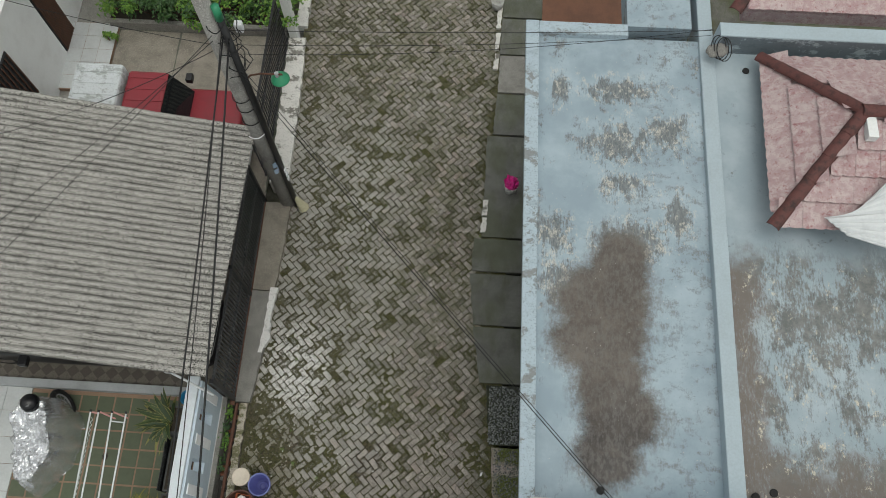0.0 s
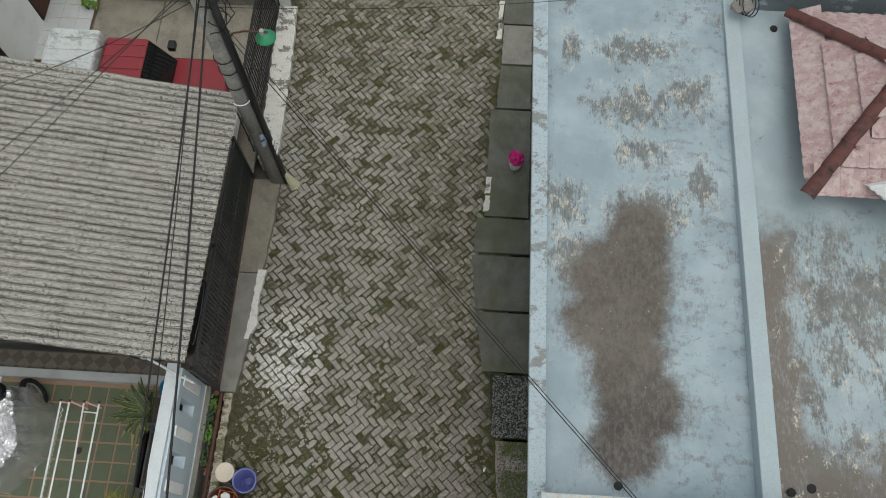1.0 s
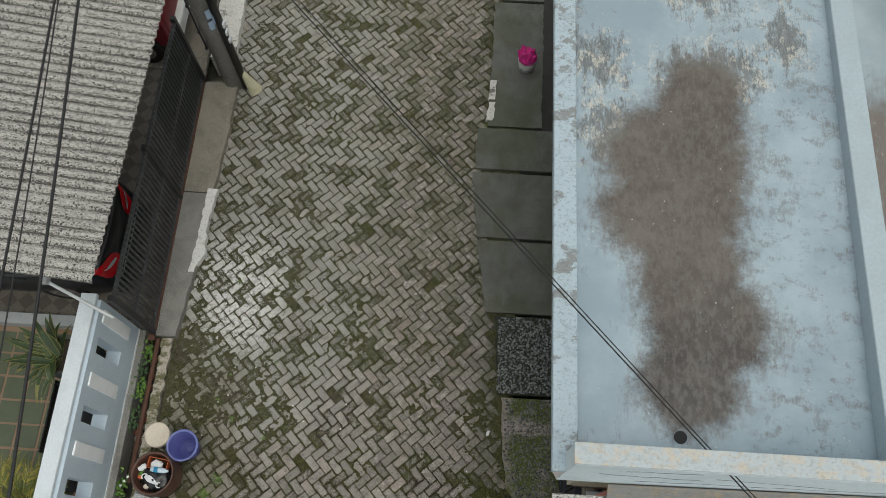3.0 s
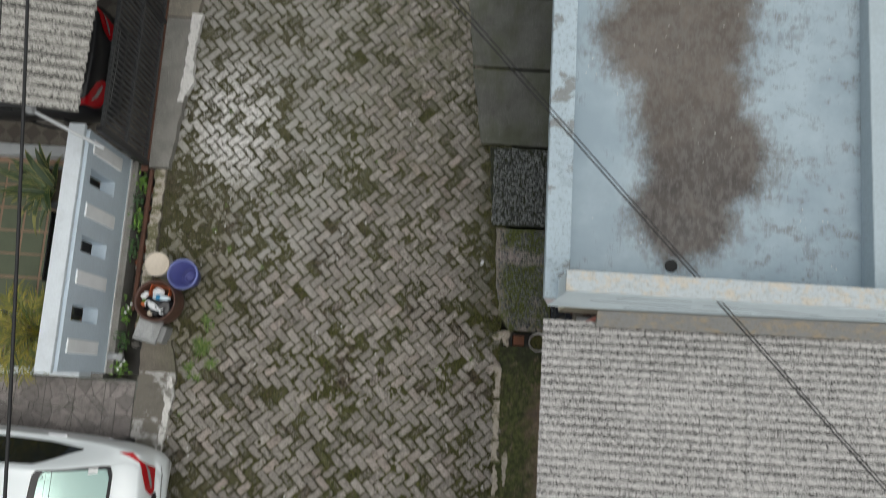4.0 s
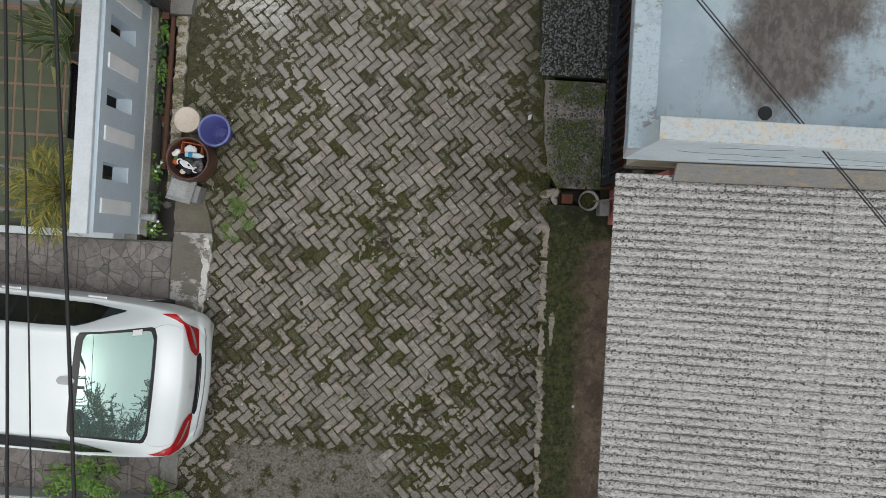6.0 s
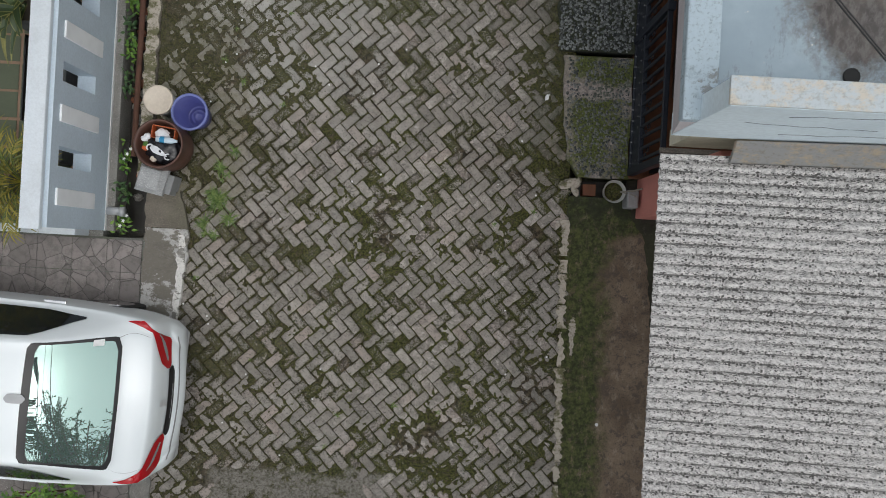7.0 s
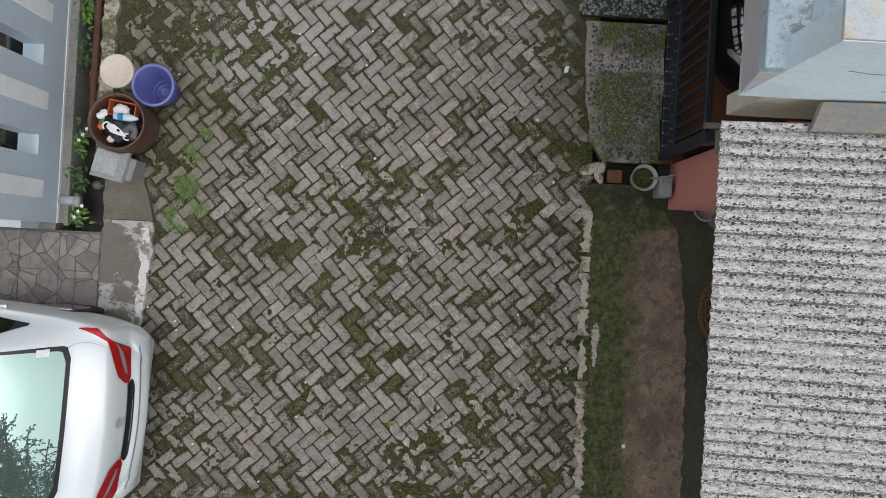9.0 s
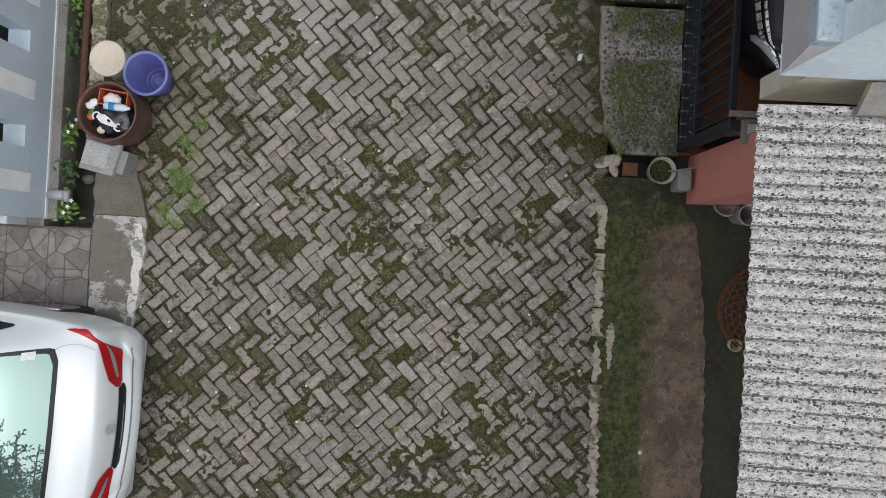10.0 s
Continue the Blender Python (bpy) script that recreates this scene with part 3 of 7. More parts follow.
def value_noise(x, y, seed):
    """Smooth random values from 0 to 1 on a unit lattice."""
    tab = np.random.default_rng(seed).random((256, 256))
    xi, yi = np.floor(x).astype(int), np.floor(y).astype(int)
    fx, fy = x - xi, y - yi
    fx, fy = fx * fx * (3 - 2 * fx), fy * fy * (3 - 2 * fy)
    a, b = tab[xi % 256, yi % 256], tab[(xi + 1) % 256, yi % 256]
    c, d = tab[xi % 256, (yi + 1) % 256], tab[(xi + 1) % 256, (yi + 1) % 256]
    return (a * (1 - fx) + b * fx) * (1 - fy) + (c * (1 - fx) + d * fx) * fy


def fbm(x, y, seed, octaves=4):
    s = sum(value_noise(x * 2 ** k, y * 2 ** k, seed + k) * 0.5 ** k for k in range(octaves))
    return s / sum(0.5 ** k for k in range(octaves))


def ragged(bm, left, right, z0, z1, jitter=0.02, step=0.12, seed=1):
    """A slab between two edges, each a list of (x, y) from south to north, with broken outlines."""
    r = random.Random(seed)

    def fine(pts):
        out = []
        for (xa, ya), (xb, yb) in zip(pts, pts[1:]):
            k = max(1, int(math.hypot(xb - xa, yb - ya) / step))
            out += [(xa + (xb - xa) * i / k + r.uniform(-jitter, jitter), ya + (yb - ya) * i / k) for i in range(k)]
        return out + [pts[-1]]

    loop = fine(left) + fine(right)[::-1]
    top = [bm.verts.new((x, y, z1)) for x, y in loop]
    low = [bm.verts.new((x, y, z0)) for x, y in loop]
    f = bm.faces.new(top)
    for i in range(len(loop)):
        k = (i + 1) % len(loop)
        bm.faces.new((top[k], top[i], low[i], low[k]))
    bmesh.ops.triangulate(bm, faces=[f])
    bmesh.ops.recalc_face_normals(bm, faces=bm.faces[:])
    return bm


# ---- ground, street ----
ground = part("ground", block(-300, 300, -300, 300, -0.6, -0.36), "conc_moss")
tagged(ground, "dark damp soil round the houses", "ground", kind="structure")

STREET_W, STREET_E = -3.2, 0.92


def soil_height(x, y):
    """Soil in the joints; where it rises over zero it buries the pavers."""
    patch = fbm(x * 1.1 + 31, y * 1.1 + 17, 3, 4)
    fine = fbm(x * 9, y * 9, 9, 4)
    grit = fbm(x * 34, y * 34, 21, 2)
    west = np.clip((-2.35 - x) / 0.5, 0, 1)
    east = np.clip((x - 0.55) / 0.5, 0, 1)
    south = np.clip((-2.12 - y) / 0.25, 0, 1) * np.clip((-0.6 - x - 0.5 * np.clip(y + 2.9, 0, 1)) / 0.3, 0, 1) * np.clip((x + 2.6) / 0.3, 0, 1)
    verge = np.clip((-2.3 - x) / 0.3, 0, 1) * np.clip((y - 0.2) / 0.3, 0, 1) * np.clip((3.0 - y) / 0.6, 0, 1)
    far = np.clip((y - 2.5) / 3, 0, 1)
    crumb = fbm(x * 26, y * 26, 33, 3)
    return -0.0115 + 0.036 * (1 - 0.6 * far) * (patch - 0.5) + 0.026 * (fine - 0.5) + 0.026 * (crumb - 0.5) + 0.005 * (grit - 0.5) + 0.003 * west + 0.002 * east + 0.03 * south + 0.002 * verge - 0.002 * far


def soil_grid(name, y0, y1, step, parent):
    xs, ys = np.arange(STREET_W, STREET_E + step, step), np.arange(y0, y1 + step, step)
    X, Y = np.meshgrid(xs, ys, indexing="ij")
    return grid_mesh(name, np.stack([X, Y, soil_height(X, Y)], -1).reshape(-1, 3), quads(len(xs), len(ys)), "dirt", parent)


pavement = part("pavement", block(STREET_W, STREET_E, -6.0, 18.0, -0.36, -0.06), "conc_dark")
tagged(pavement, "narrow street of worn grey herringbone pavers with mossy joints", "street", kind="structure")
tagged(soil_grid("joint_soil", -3.3, 2.6, 0.0085, pavement), kind="stuff")
tagged(soil_grid("joint_soil", 2.6, 12.0, 0.02, pavement), kind="stuff")


# ---- concrete slabs over the drain, east side ----
def slab(x0, x1, y0, y1, material, label, seed, z=0.03, skew=0.0, left=None):
    s = part("drain_slab", ragged(bmesh.new(), left or [(x0, y0 + 0.008), (x0 + skew, y1 - 0.008)], [(x1, y0 + 0.008), (x1, y1 - 0.008)], z - 0.11, z, 0.012, 0.07, seed), material)
    return tagged(s, label, "drain cover", "drain slabs along the street", "")


slab(0.90, 1.49, 0.78, 1.99, "pebble_moss", "mossy pebble-washed drain slab beside the street", 2, 0.04, 0, [(0.99, 0.79), (0.90, 0.95), (0.84, 1.3), (0.80, 1.982)])
slab(0.76, 1.49, 2.02, 2.99, "pebble_dark", "dark pebble-washed concrete drain slab beside the street", 3, 0.04, -0.08)
slab(0.575, 1.50, 3.02, 3.98, "conc_dark", "damp dark concrete drain slab beside the street", 4, 0.03, -0.155)
slab(0.41, 1.50, 4.01, 4.94, "conc_dark", "damp dark concrete drain slab beside the street", 5, 0.03, -0.09)
slab(0.345, 1.36, 4.98, 5.60, "conc_dark", "damp cracked concrete drain slab beside the street", 6, 0.04, 0.02)
slab(0.50, 1.215, 5.63, 7.68, "conc_dark", "damp mossy concrete drain slab beside the street", 7, 0.03, 0.02)
slab(0.62, 1.215, 7.71, 8.60, "conc_dark", "damp concrete drain slab beside the street", 8, 0.03, 0.05)
slab(0.68, 1.215, 8.63, 9.48, "conc", "grey concrete drain slab beside the street", 9, 0.03, 0.02)
slab(0.68, 1.50, 9.50, 10.35, "conc_dark", "damp concrete drain slab beside the street", 10, 0.03, 0.04)
slab(0.72, 1.50, 10.38, 13.0, "conc_dark", "damp concrete drain slab beside the street", 12, 0.03, 0.04)


def lump(name, x, y, z, sx, sy, sz, material, label, category, seed, group=""):
    bm = bmesh.new()
    bmesh.ops.create_icosphere(bm, subdivisions=2, radius=1.0)
    r = random.Random(seed)
    for v in bm.verts:
        k = 1 + r.uniform(-0.2, 0.2)
        v.co = Vector((v.co.x * sx * k, v.co.y * sy * k, v.co.z * sz * k))
    ob = part(name, bm, material, smooth=False)
    ob.matrix_world = pose(x, y, z, 0, 0, r.uniform(0, 180))
    return tagged(ob, label, category, group)


# pebbles set in two of the slabs
def pebble_bed(parent, x0, x1, y0, y1, z, n, material, seed, keep):
    r = random.Random(seed)
    base = bmesh.new()
    bmesh.ops.create_icosphere(base, subdivisions=1, radius=1.0)
    bv = [v.co.copy() for v in base.verts]
    bf = [[v.index for v in f.verts] for f in base.faces]
    base.free()
    verts, faces = [], []
    for k in range(n):
        x, y = r.uniform(x0, x1), r.uniform(y0, y1)
        if not keep(x, y):
            continue
        a, sx = r.uniform(0, 3.14), r.uniform(0.011, 0.020)
        sy, sz = sx * r.uniform(0.6, 0.95), sx * 0.55
        off = len(verts)
        for v in bv:
            verts.append((x + v.x * sx * math.cos(a) - v.y * sy * math.sin(a), y + v.x * sx * math.sin(a) + v.y * sy * math.cos(a), z + v.z * sz))
        faces += [[off + i for i in f] for f in bf]
    ob = grid_mesh("pebbles", verts, faces, material, parent)
    return tagged(ob, kind="stuff")


slabs = [o for o in scene.objects if o.name.startswith("drain_slab")]
pebble_bed(slabs[0], 0.85, 1.47, 0.80, 1.97, 0.037, 1150, "pebble_stone", 1, lambda x, y: x > 0.99 - 0.35 * min(y - 0.8, 0.4) and not (1.95 > y > 1.60 and 0.98 < x < 1.02))
pebble_bed(slabs[1], 0.74, 1.47, 2.04, 2.97, 0.038, 2000, "pebble_stone_dark", 2, lambda x, y: True)

# broken mortar along the east edge
rk = random.Random(5)
kerb_e = new("kerb_east")
tagged(kerb_e, "crumbled pale mortar kerb along the mossy strip", "kerb", kind="structure")
y = 0.36
while y > -3.6:
    ln = rk.uniform(0.12, 0.5)
    w0, w1 = rk.uniform(0.014, 0.05), rk.uniform(0.014, 0.05)
    xa, xb = 0.905 - 0.022 * (y - ln), 0.905 - 0.022 * y
    xm, ym = (xa + xb) / 2 + rk.uniform(-0.012, 0.012), y - ln / 2
    part("kerb_stone", ragged(bmesh.new(), [(xa - w0, y - ln), (xm - 0.03, ym), (xb - w1, y)], [(xa + w0, y - ln), (xm + 0.03, ym), (xb + w1, y)], -0.08, rk.uniform(0.012, 0.034), 0.019, 0.020, rk.randint(0, 999)), "kerb_broken", kerb_e)
    y -= ln + rk.choice((0, 0.01, 0.04))
for y, ln in ((5.72, 0.28), (6.05, 0.3), (9.15, 0.35), (9.6, 0.4), (10.1, 0.5)):
    part("kerb_stone", ragged(bmesh.new(), [(0.47 + 0.03 * (y - 5.7), y), (0.49 + 0.03 * (y - 5.7), y + ln)], [(0.55 + 0.03 * (y - 5.7), y), (0.58 + 0.03 * (y - 5.7), y + ln)], -0.05, 0.045, 0.015, 0.05, int(y * 10)), "kerb_white", kerb_e)

# mossy strip and cement yard, east side
yard_e = part("yard_east", ragged(bmesh.new(), [(0.95, -6), (0.93, 0.60)], [(1.88, -6), (1.85, -2), (1.83, -0.9), (1.78, -0.33), (1.69, 0.23), (1.56, 0.40), (1.55, 0.60)], -0.3, -0.015, 0.014, 0.05, 4), "yard_mix")
tagged(yard_e, "cement yard strip, mossy green beside the street and brown further in", "yard", kind="structure")
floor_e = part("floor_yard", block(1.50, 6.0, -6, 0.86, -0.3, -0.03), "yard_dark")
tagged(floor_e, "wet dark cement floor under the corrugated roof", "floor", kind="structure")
gutter = part("drain_east", block(1.18, 1.495, 4.97, 9.5, -0.3, -0.12), "water")
tagged(gutter, "dark open drain between the slabs and the gate", "drain", kind="structure")
floor_c = part("floor_carport", block(1.496, 6.0, 0.80, 7.9, -0.3, 0.035), "terracotta")
tagged(floor_c, "terracotta tiled carport floor behind the navy gate", "floor", kind="structure")

# ---- west side: kerbs, drain, forecourt ----
drain_w = part("drain_west", block(-3.66, -3.2, 0.0, 2.5, -0.5, -0.26), "water")
tagged(drain_w, "dark muddy open drain along the wall", "drain", kind="structure")
kerb_w = part("kerb_west", ragged(bmesh.new(), [(-3.34, 0.5), (-3.33, 2.46)], [(-3.24, 0.5), (-3.22, 1.6), (-3.20, 2.46)], -0.36, 0.035, 0.016, 0.05, 3), "kerb_broken")
tagged(kerb_w, "thin mossy kerb between drain and street", "kerb", kind="structure")
for k, (y0, y1, xa, xb) in enumerate(((2.47, 4.38, -3.16, -3.02), (4.40, 6.06, -3.02, -2.95))):
    kb = part("ramp_kerb", ragged(bmesh.new(), [(-3.42, y0), (-3.42, y1)], [(xa, y0), (-3.06 if k == 0 else -2.97, (y0 + y1) / 2), (xb, y1)], -0.36, 0.10 - 0.01 * k, 0.012, 0.07, 8 + k), "conc_tan" if k else "conc")
    tagged(kb, "worn concrete ramp kerb before the black gate", "kerb", "gate kerbs", "structure")
wp = part("kerb_paint", ragged(bmesh.new(), [(-3.14, 3.30), (-3.11, 3.7), (-3.09, 4.45)], [(-3.09, 3.30), (-2.985, 3.55), (-3.02, 3.95), (-2.955, 4.45)], 0.02, 0.104, 0.012, 0.05, 31), "kerb_white_clean")
tagged(wp, "strip of white paint on the kerb edge", "kerb paint", kind="structure")
kn = part("kerb_north", ragged(bmesh.new(), [(-3.40, 6.45), (-3.45, 9.6)], [(-3.06, 6.45), (-3.06, 8.0), (-3.12, 9.62)], -0.36, 0.10, 0.015, 0.07, 17), "kerb_white")
tagged(kn, "concrete kerb with peeled white paint", "kerb", kind="structure")
k2 = part("kerb_north_far", ragged(bmesh.new(), [(-3.35, 9.9), (-3.35, 15)], [(-3.13, 9.9), (-3.13, 15)], -0.36, 0.08, 0.01, 0.1, 18), "kerb_white")
tagged(k2, "far stretch of peeled white kerb", "kerb", kind="structure")

# ---- houses' floors on the west side ----
base_w = part("plinth_west", block(-12, -3.66, -6, 15, -0.36, -0.004), "conc")
tagged(base_w, "concrete base under the western yards", "ground", kind="structure")


# ---- corrugated roofs ----
def corrugated_sheet(parent, x0, x1, y0, y1, z_at, pitch, amp, material, seed):
    """A waved sheet, waves running along x, with thickness and a slightly uneven lay."""
    r = np.random.default_rng(seed)
    ys = np.arange(y0, y1 + 1e-6, pitch / 8)
    xs = np.linspace(x0, x1, 6)
    X, Y = np.meshgrid(xs, ys, indexing="ij")
    wave = amp * np.sin(2 * np.pi * Y / pitch)
    sag = 0.006 * (fbm(X * 1.7, Y * 1.7, seed, 2) - 0.5)
    tilt = r.uniform(-0.003, 0.003)
    Z = np.vectorize(z_at)(X) + wave + sag + tilt
    top = np.stack([X, Y, Z], -1).reshape(-1, 3)
    low = top - np.array([0, 0, 0.007])
    n = len(top)
    f = quads(len(xs), len(ys))
    g = quads(len(xs), len(ys), n)[:, ::-1]
    nx, ny = len(xs), len(ys)
    rim = [i * ny for i in range(nx)] + [(nx - 1) * ny + j for j in range(1, ny)]
    rim += [i * ny + ny - 1 for i in range(nx - 2, -1, -1)] + [j for j in range(ny - 2, 0, -1)]
    m, c = len(rim), 2 * n
    edge = np.concatenate([top[rim], low[rim]])
    side = np.array([[c + i, c + (i - 1) % m, c + m + (i - 1) % m, c + m + i] for i in range(m)])
    return grid_mesh("sheet", np.concatenate([top, low, edge]), np.concatenate([f, g, side]), material, parent)


roof_r = thing("corrugated_roof", 0, 0, 0, "pale grey corrugated fibre-cement roof flecked with dark lichen", "roof", "", "structure")


def slope_r(x):
    return 2.81 + 0.13 * (x - 1.06)


PITCH_R = 0.0665
for k in range(4):
    ya, yb = 0.70 - 1.224 * (k + 1), 0.70 - 1.224 * k
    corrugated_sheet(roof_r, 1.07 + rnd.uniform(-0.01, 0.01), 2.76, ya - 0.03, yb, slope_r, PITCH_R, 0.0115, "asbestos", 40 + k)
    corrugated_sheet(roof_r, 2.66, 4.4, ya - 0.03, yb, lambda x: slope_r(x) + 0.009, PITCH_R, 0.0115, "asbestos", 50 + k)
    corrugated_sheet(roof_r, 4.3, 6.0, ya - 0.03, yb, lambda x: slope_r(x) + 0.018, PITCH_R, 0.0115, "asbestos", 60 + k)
bm = ragged(bmesh.new(), [(1.49, 0.650), (1.47, 0.765)], [(6.0, 0.650), (6.0, 0.772)], 0.0, 0.045, 0.006, 0.06, 3)
for v in bm.verts:
    v.co.z += slope_r(v.co.x) + 1.5 * max(0, v.co.y - 0.66)
part("flashing", bm, "flashing", roof_r, "grey mortar flashing with ochre patches")

roof_l = thing("carport_roof", 0, 0, 0, "weathered grey corrugated fibre-cement carport roof", "roof", "", "structure")


def slope_l(x):
    return 2.35 - 0.13 * (x + 3.2)


PITCH_L = 0.104
for k in range(4):
    ya, yb = 2.37 + 0.975 * k, 2.37 + 0.975 * (k + 1)
    for j, (xa, xb) in enumerate(((-4.92, -3.225), (-6.52, -4.82), (-8.2, -6.42))):
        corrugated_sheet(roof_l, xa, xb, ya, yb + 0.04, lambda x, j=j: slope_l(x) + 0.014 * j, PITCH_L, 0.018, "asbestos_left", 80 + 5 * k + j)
for o in roof_l.children:
    for v in o.data.vertices:
        v.co.x += 0.026 * (v.co.y - 2.37)
        v.co.y -= 0.042 * (v.co.x + 3.2)

# ---- flat-roofed house, east side ----
flat = thing("flat_roofed_carport", 0, 0, 0, "flat concrete carport roof in worn pale blue paint with a dried brown puddle", "building", "", "structure")


def tilted(bm, rise=0.04, y0=0.9, skew=-0.012):
    for v in bm.verts:
        v.co.z += rise * (v.co.y - y0)
        v.co.x += skew * (v.co.y - y0)
    return bm


part("roof_slab", tilted(block(1.15, 3.42, 0.86, 7.22, 3.20, 3.50)), "roof_blue", flat)
part("ledge", tilted(block(0.970, 1.155, 0.781, 7.38, 3.52, 3.61, 0.010)), "ledge_blue", flat, "scuffed pale blue ledge")
bm = block(0.0, 1.0, 0.782, 7.36, 0.0, 1.0)
for v in bm.verts:
    v.co.x = 1.15 if v.co.x > 0.5 else (0.982 if v.co.z > 0.5 else 1.072)
    v.co.z = 3.519 if v.co.z > 0.5 else 3.04
part("fascia", tilted(bm), "fascia", flat, "mauve-grey plaster fascia sloping inwards")
part("north_ledge", tilted(block(1.156, 2.40, 7.19, 7.376, 3.22, 3.607, 0.010)), "ledge_blue", flat)
part("parapet", block(1.068, 6.2, 0.778, 0.918, 3.04, 4.06, 0.004), "parapet_face", flat, "cracked light blue parapet wall")
part("coping", block(1.057, 6.2, 0.780, 0.923, 4.062, 4.085, 0.005), "parapet_top", flat, "coping with flaking white paint")
for k, (xa, za, dx, dz) in enumerate(((1.30, 3.62, 0.75, -0.05), (1.62, 3.30, 0.95, 0.10), (1.45, 3.86, 0.5, 0.06), (2.1, 3.72, 0.9, -0.16), (2.6, 3.40, 1.1, 0.14), (3.3, 3.8, 0.8, -0.1))):
    rc = random.Random(70 + k)
    pts = [(xa + dx * i / 7, 0.7775, za + dz * i / 7 + rc.uniform(-0.022, 0.022)) for i in range(8)]
    bm = bmesh.new()
    for p, q in zip(pts, pts[1:]):
        rod(bm, p, q, 0.0026, None, 5)
    part("crack", bm, "shade_and_crack_grey", flat, "hairline crack in the plaster")
part("dividing_wall", tilted(block(3.345, 3.545, 0.924, 8.2, 3.2, 3.68, 0.012), 0.018, 0.9, -0.004), "divider_blue", flat, "low pale blue dividing wall")
part("roof_slab", tilted(block(3.50, 6.6, 0.924, 7.2, 3.2, 3.60), 0.016, 0.9, 0.0), "roof_two", flat, "stained blue-grey neighbouring roof slab")
part("north_wall", block(3.53, 6.6, 7.10, 7.32, 3.2, 4.08, 0.008), "divider_blue", flat)
# thin sheet over the pale wall, its colour holding the south side's shade
part("north_wall_face", block(3.53, 6.6, 7.090, 7.098, 3.3, 4.065), "shade_and_crack_grey", flat, "patched blue-grey wall face, coloured dark for its shade")
part("north_slab", tilted(block(2.40, 3.30, 7.38, 12, 3.2, 3.56)), "roof_blue", flat)
part("back_wall", block(5.6, 5.8, 0.9, 7.8, -0.3, 2.9), "cream", flat)
part("beam", block(1.25, 5.6, 0.81, 0.92, 2.35, 3.03), "cream", flat, "cream plaster beam under the roof")
part("side_wall", block(2.4, 5.6, 0.82, 0.92, -0.3, 2.35), "cream", flat)

# ---- blue street wall, west side ----
wall_w = thing("street_wall", 0, 0, 0, "blue-grey plastered street wall with white coping and slots", "wall", "", "structure")
SLOTS = [0.62, 1.35, 2.08]
bm = bmesh.new()
edges = [0.0] + [v for s in SLOTS for v in (s - 0.085, s + 0.085)] + [2.55]
for a, b in zip(edges[0::2], edges[1::2]):
    box(bm, -3.80, -3.63, a, b, -0.3, 1.20)
for s in SLOTS:
    box(bm, -3.80, -3.63, s - 0.085, s + 0.085, -0.3, 0.42)
    box(bm, -3.80, -3.63, s - 0.085, s + 0.085, 1.06, 1.20)
part("wall_body", bm, "wall_blue", wall_w)
part("coping", block(-3.84, -3.665, -0.02, 2.60, 1.20, 1.26, 0.01), "cap_white", wall_w, "pale blue-white coping")
for s in (0.27, 0.99, 1.71, 2.40):
    part("white_panel", block(-3.64, -3.612, s - 0.075, s + 0.075, 0.33, 1.08, 0.006), "panel_white", wall_w, "raised white panel")
part("footing", block(-3.64, -3.55, 0.0, 2.55, -0.3, 0.015, 0.008), "conc", wall_w, "grey cement footing")
part("bead", block(-3.632, -3.622, 0.0, 2.55, 0.015, 0.05, 0.003), "white", wall_w, "thin pale bead along the footing")


# ---- more materials ----
def gloss(name, c, rough=0.2, coat=0.8):
    n = Nodes(name, rough)
    n.b.inputs["Coat Weight"].default_value, n.b.inputs["Coat Roughness"].default_value = coat, 0.04
    return n.done(n.mix(n.ramp(n.noise(2.0, 3), 0.4, 0.7, 0.0, 0.06), c, tuple(v * 0.8 for v in c)))


M["car_white"] = gloss("white_car_paint", (0.81, 0.86, 0.875), 0.25)
M["car_red"] = worn("faded_red_car_paint", (0.25, 0.025, 0.035), (0.17, 0.03, 0.036), 0.45, 4, 60, 0.6)
M["car_black"] = gloss("black_car_paint", (0.008, 0.008, 0.010), 0.35, 0.12)
M["lamp_red"] = plain("red_lamp_plastic", (0.46, 0.004, 0.010), 0.12)
M["lamp_clear"] = plain("clear_lamp_plastic", (0.55, 0.56, 0.58), 0.08, 0.5)
M["chrome"] = plain("chrome", (0.75, 0.76, 0.78), 0.1, 1.0)
M["rubber"] = plain("black_rubber", (0.016, 0.016, 0.016), 0.8)
M["black_plastic"] = plain("black_plastic", (0.012, 0.012, 0.013), 0.35)
M["aluminium"] = plain("white_aluminium", (0.66, 0.68, 0.69), 0.35, 0.3)
M["pink"] = plain("pink_plastic", (0.55, 0.27, 0.26), 0.5)
M["blue_plastic"] = plain("blue_plastic", (0.075, 0.085, 0.28), 0.35)
M["blue_bright"] = plain("sky_blue_plastic", (0.02, 0.22, 0.42), 0.35)
M["lid_cream"] = worn("cream_pail_lid", (0.66, 0.58, 0.48), (0.5, 0.42, 0.34), 0.5, 7, 40, 0.5, local=True)
M["clay"] = worn("brown_glazed_clay", (0.115, 0.055, 0.04), (0.06, 0.035, 0.028), 0.5, 6, 40, 0.8, local=True)
M["trash_black"] = plain("black_bin_bag", (0.012, 0.012, 0.015), 0.25)
M["trash_white"] = plain("white_plastic_bag", (0.74, 0.75, 0.77), 0.35)
M["orange"] = plain("orange_carton", (0.55, 0.13, 0.04), 0.5)
M["bottle"] = plain("pale_plastic_bottle", (0.55, 0.66, 0.74), 0.15)
M["green_enamel"] = plain("green_enamel", (0.035, 0.26, 0.13), 0.35)
M["pole"] = concrete("grey_cast_concrete_pole", (0.40, 0.39, 0.37), 0.0, 40)
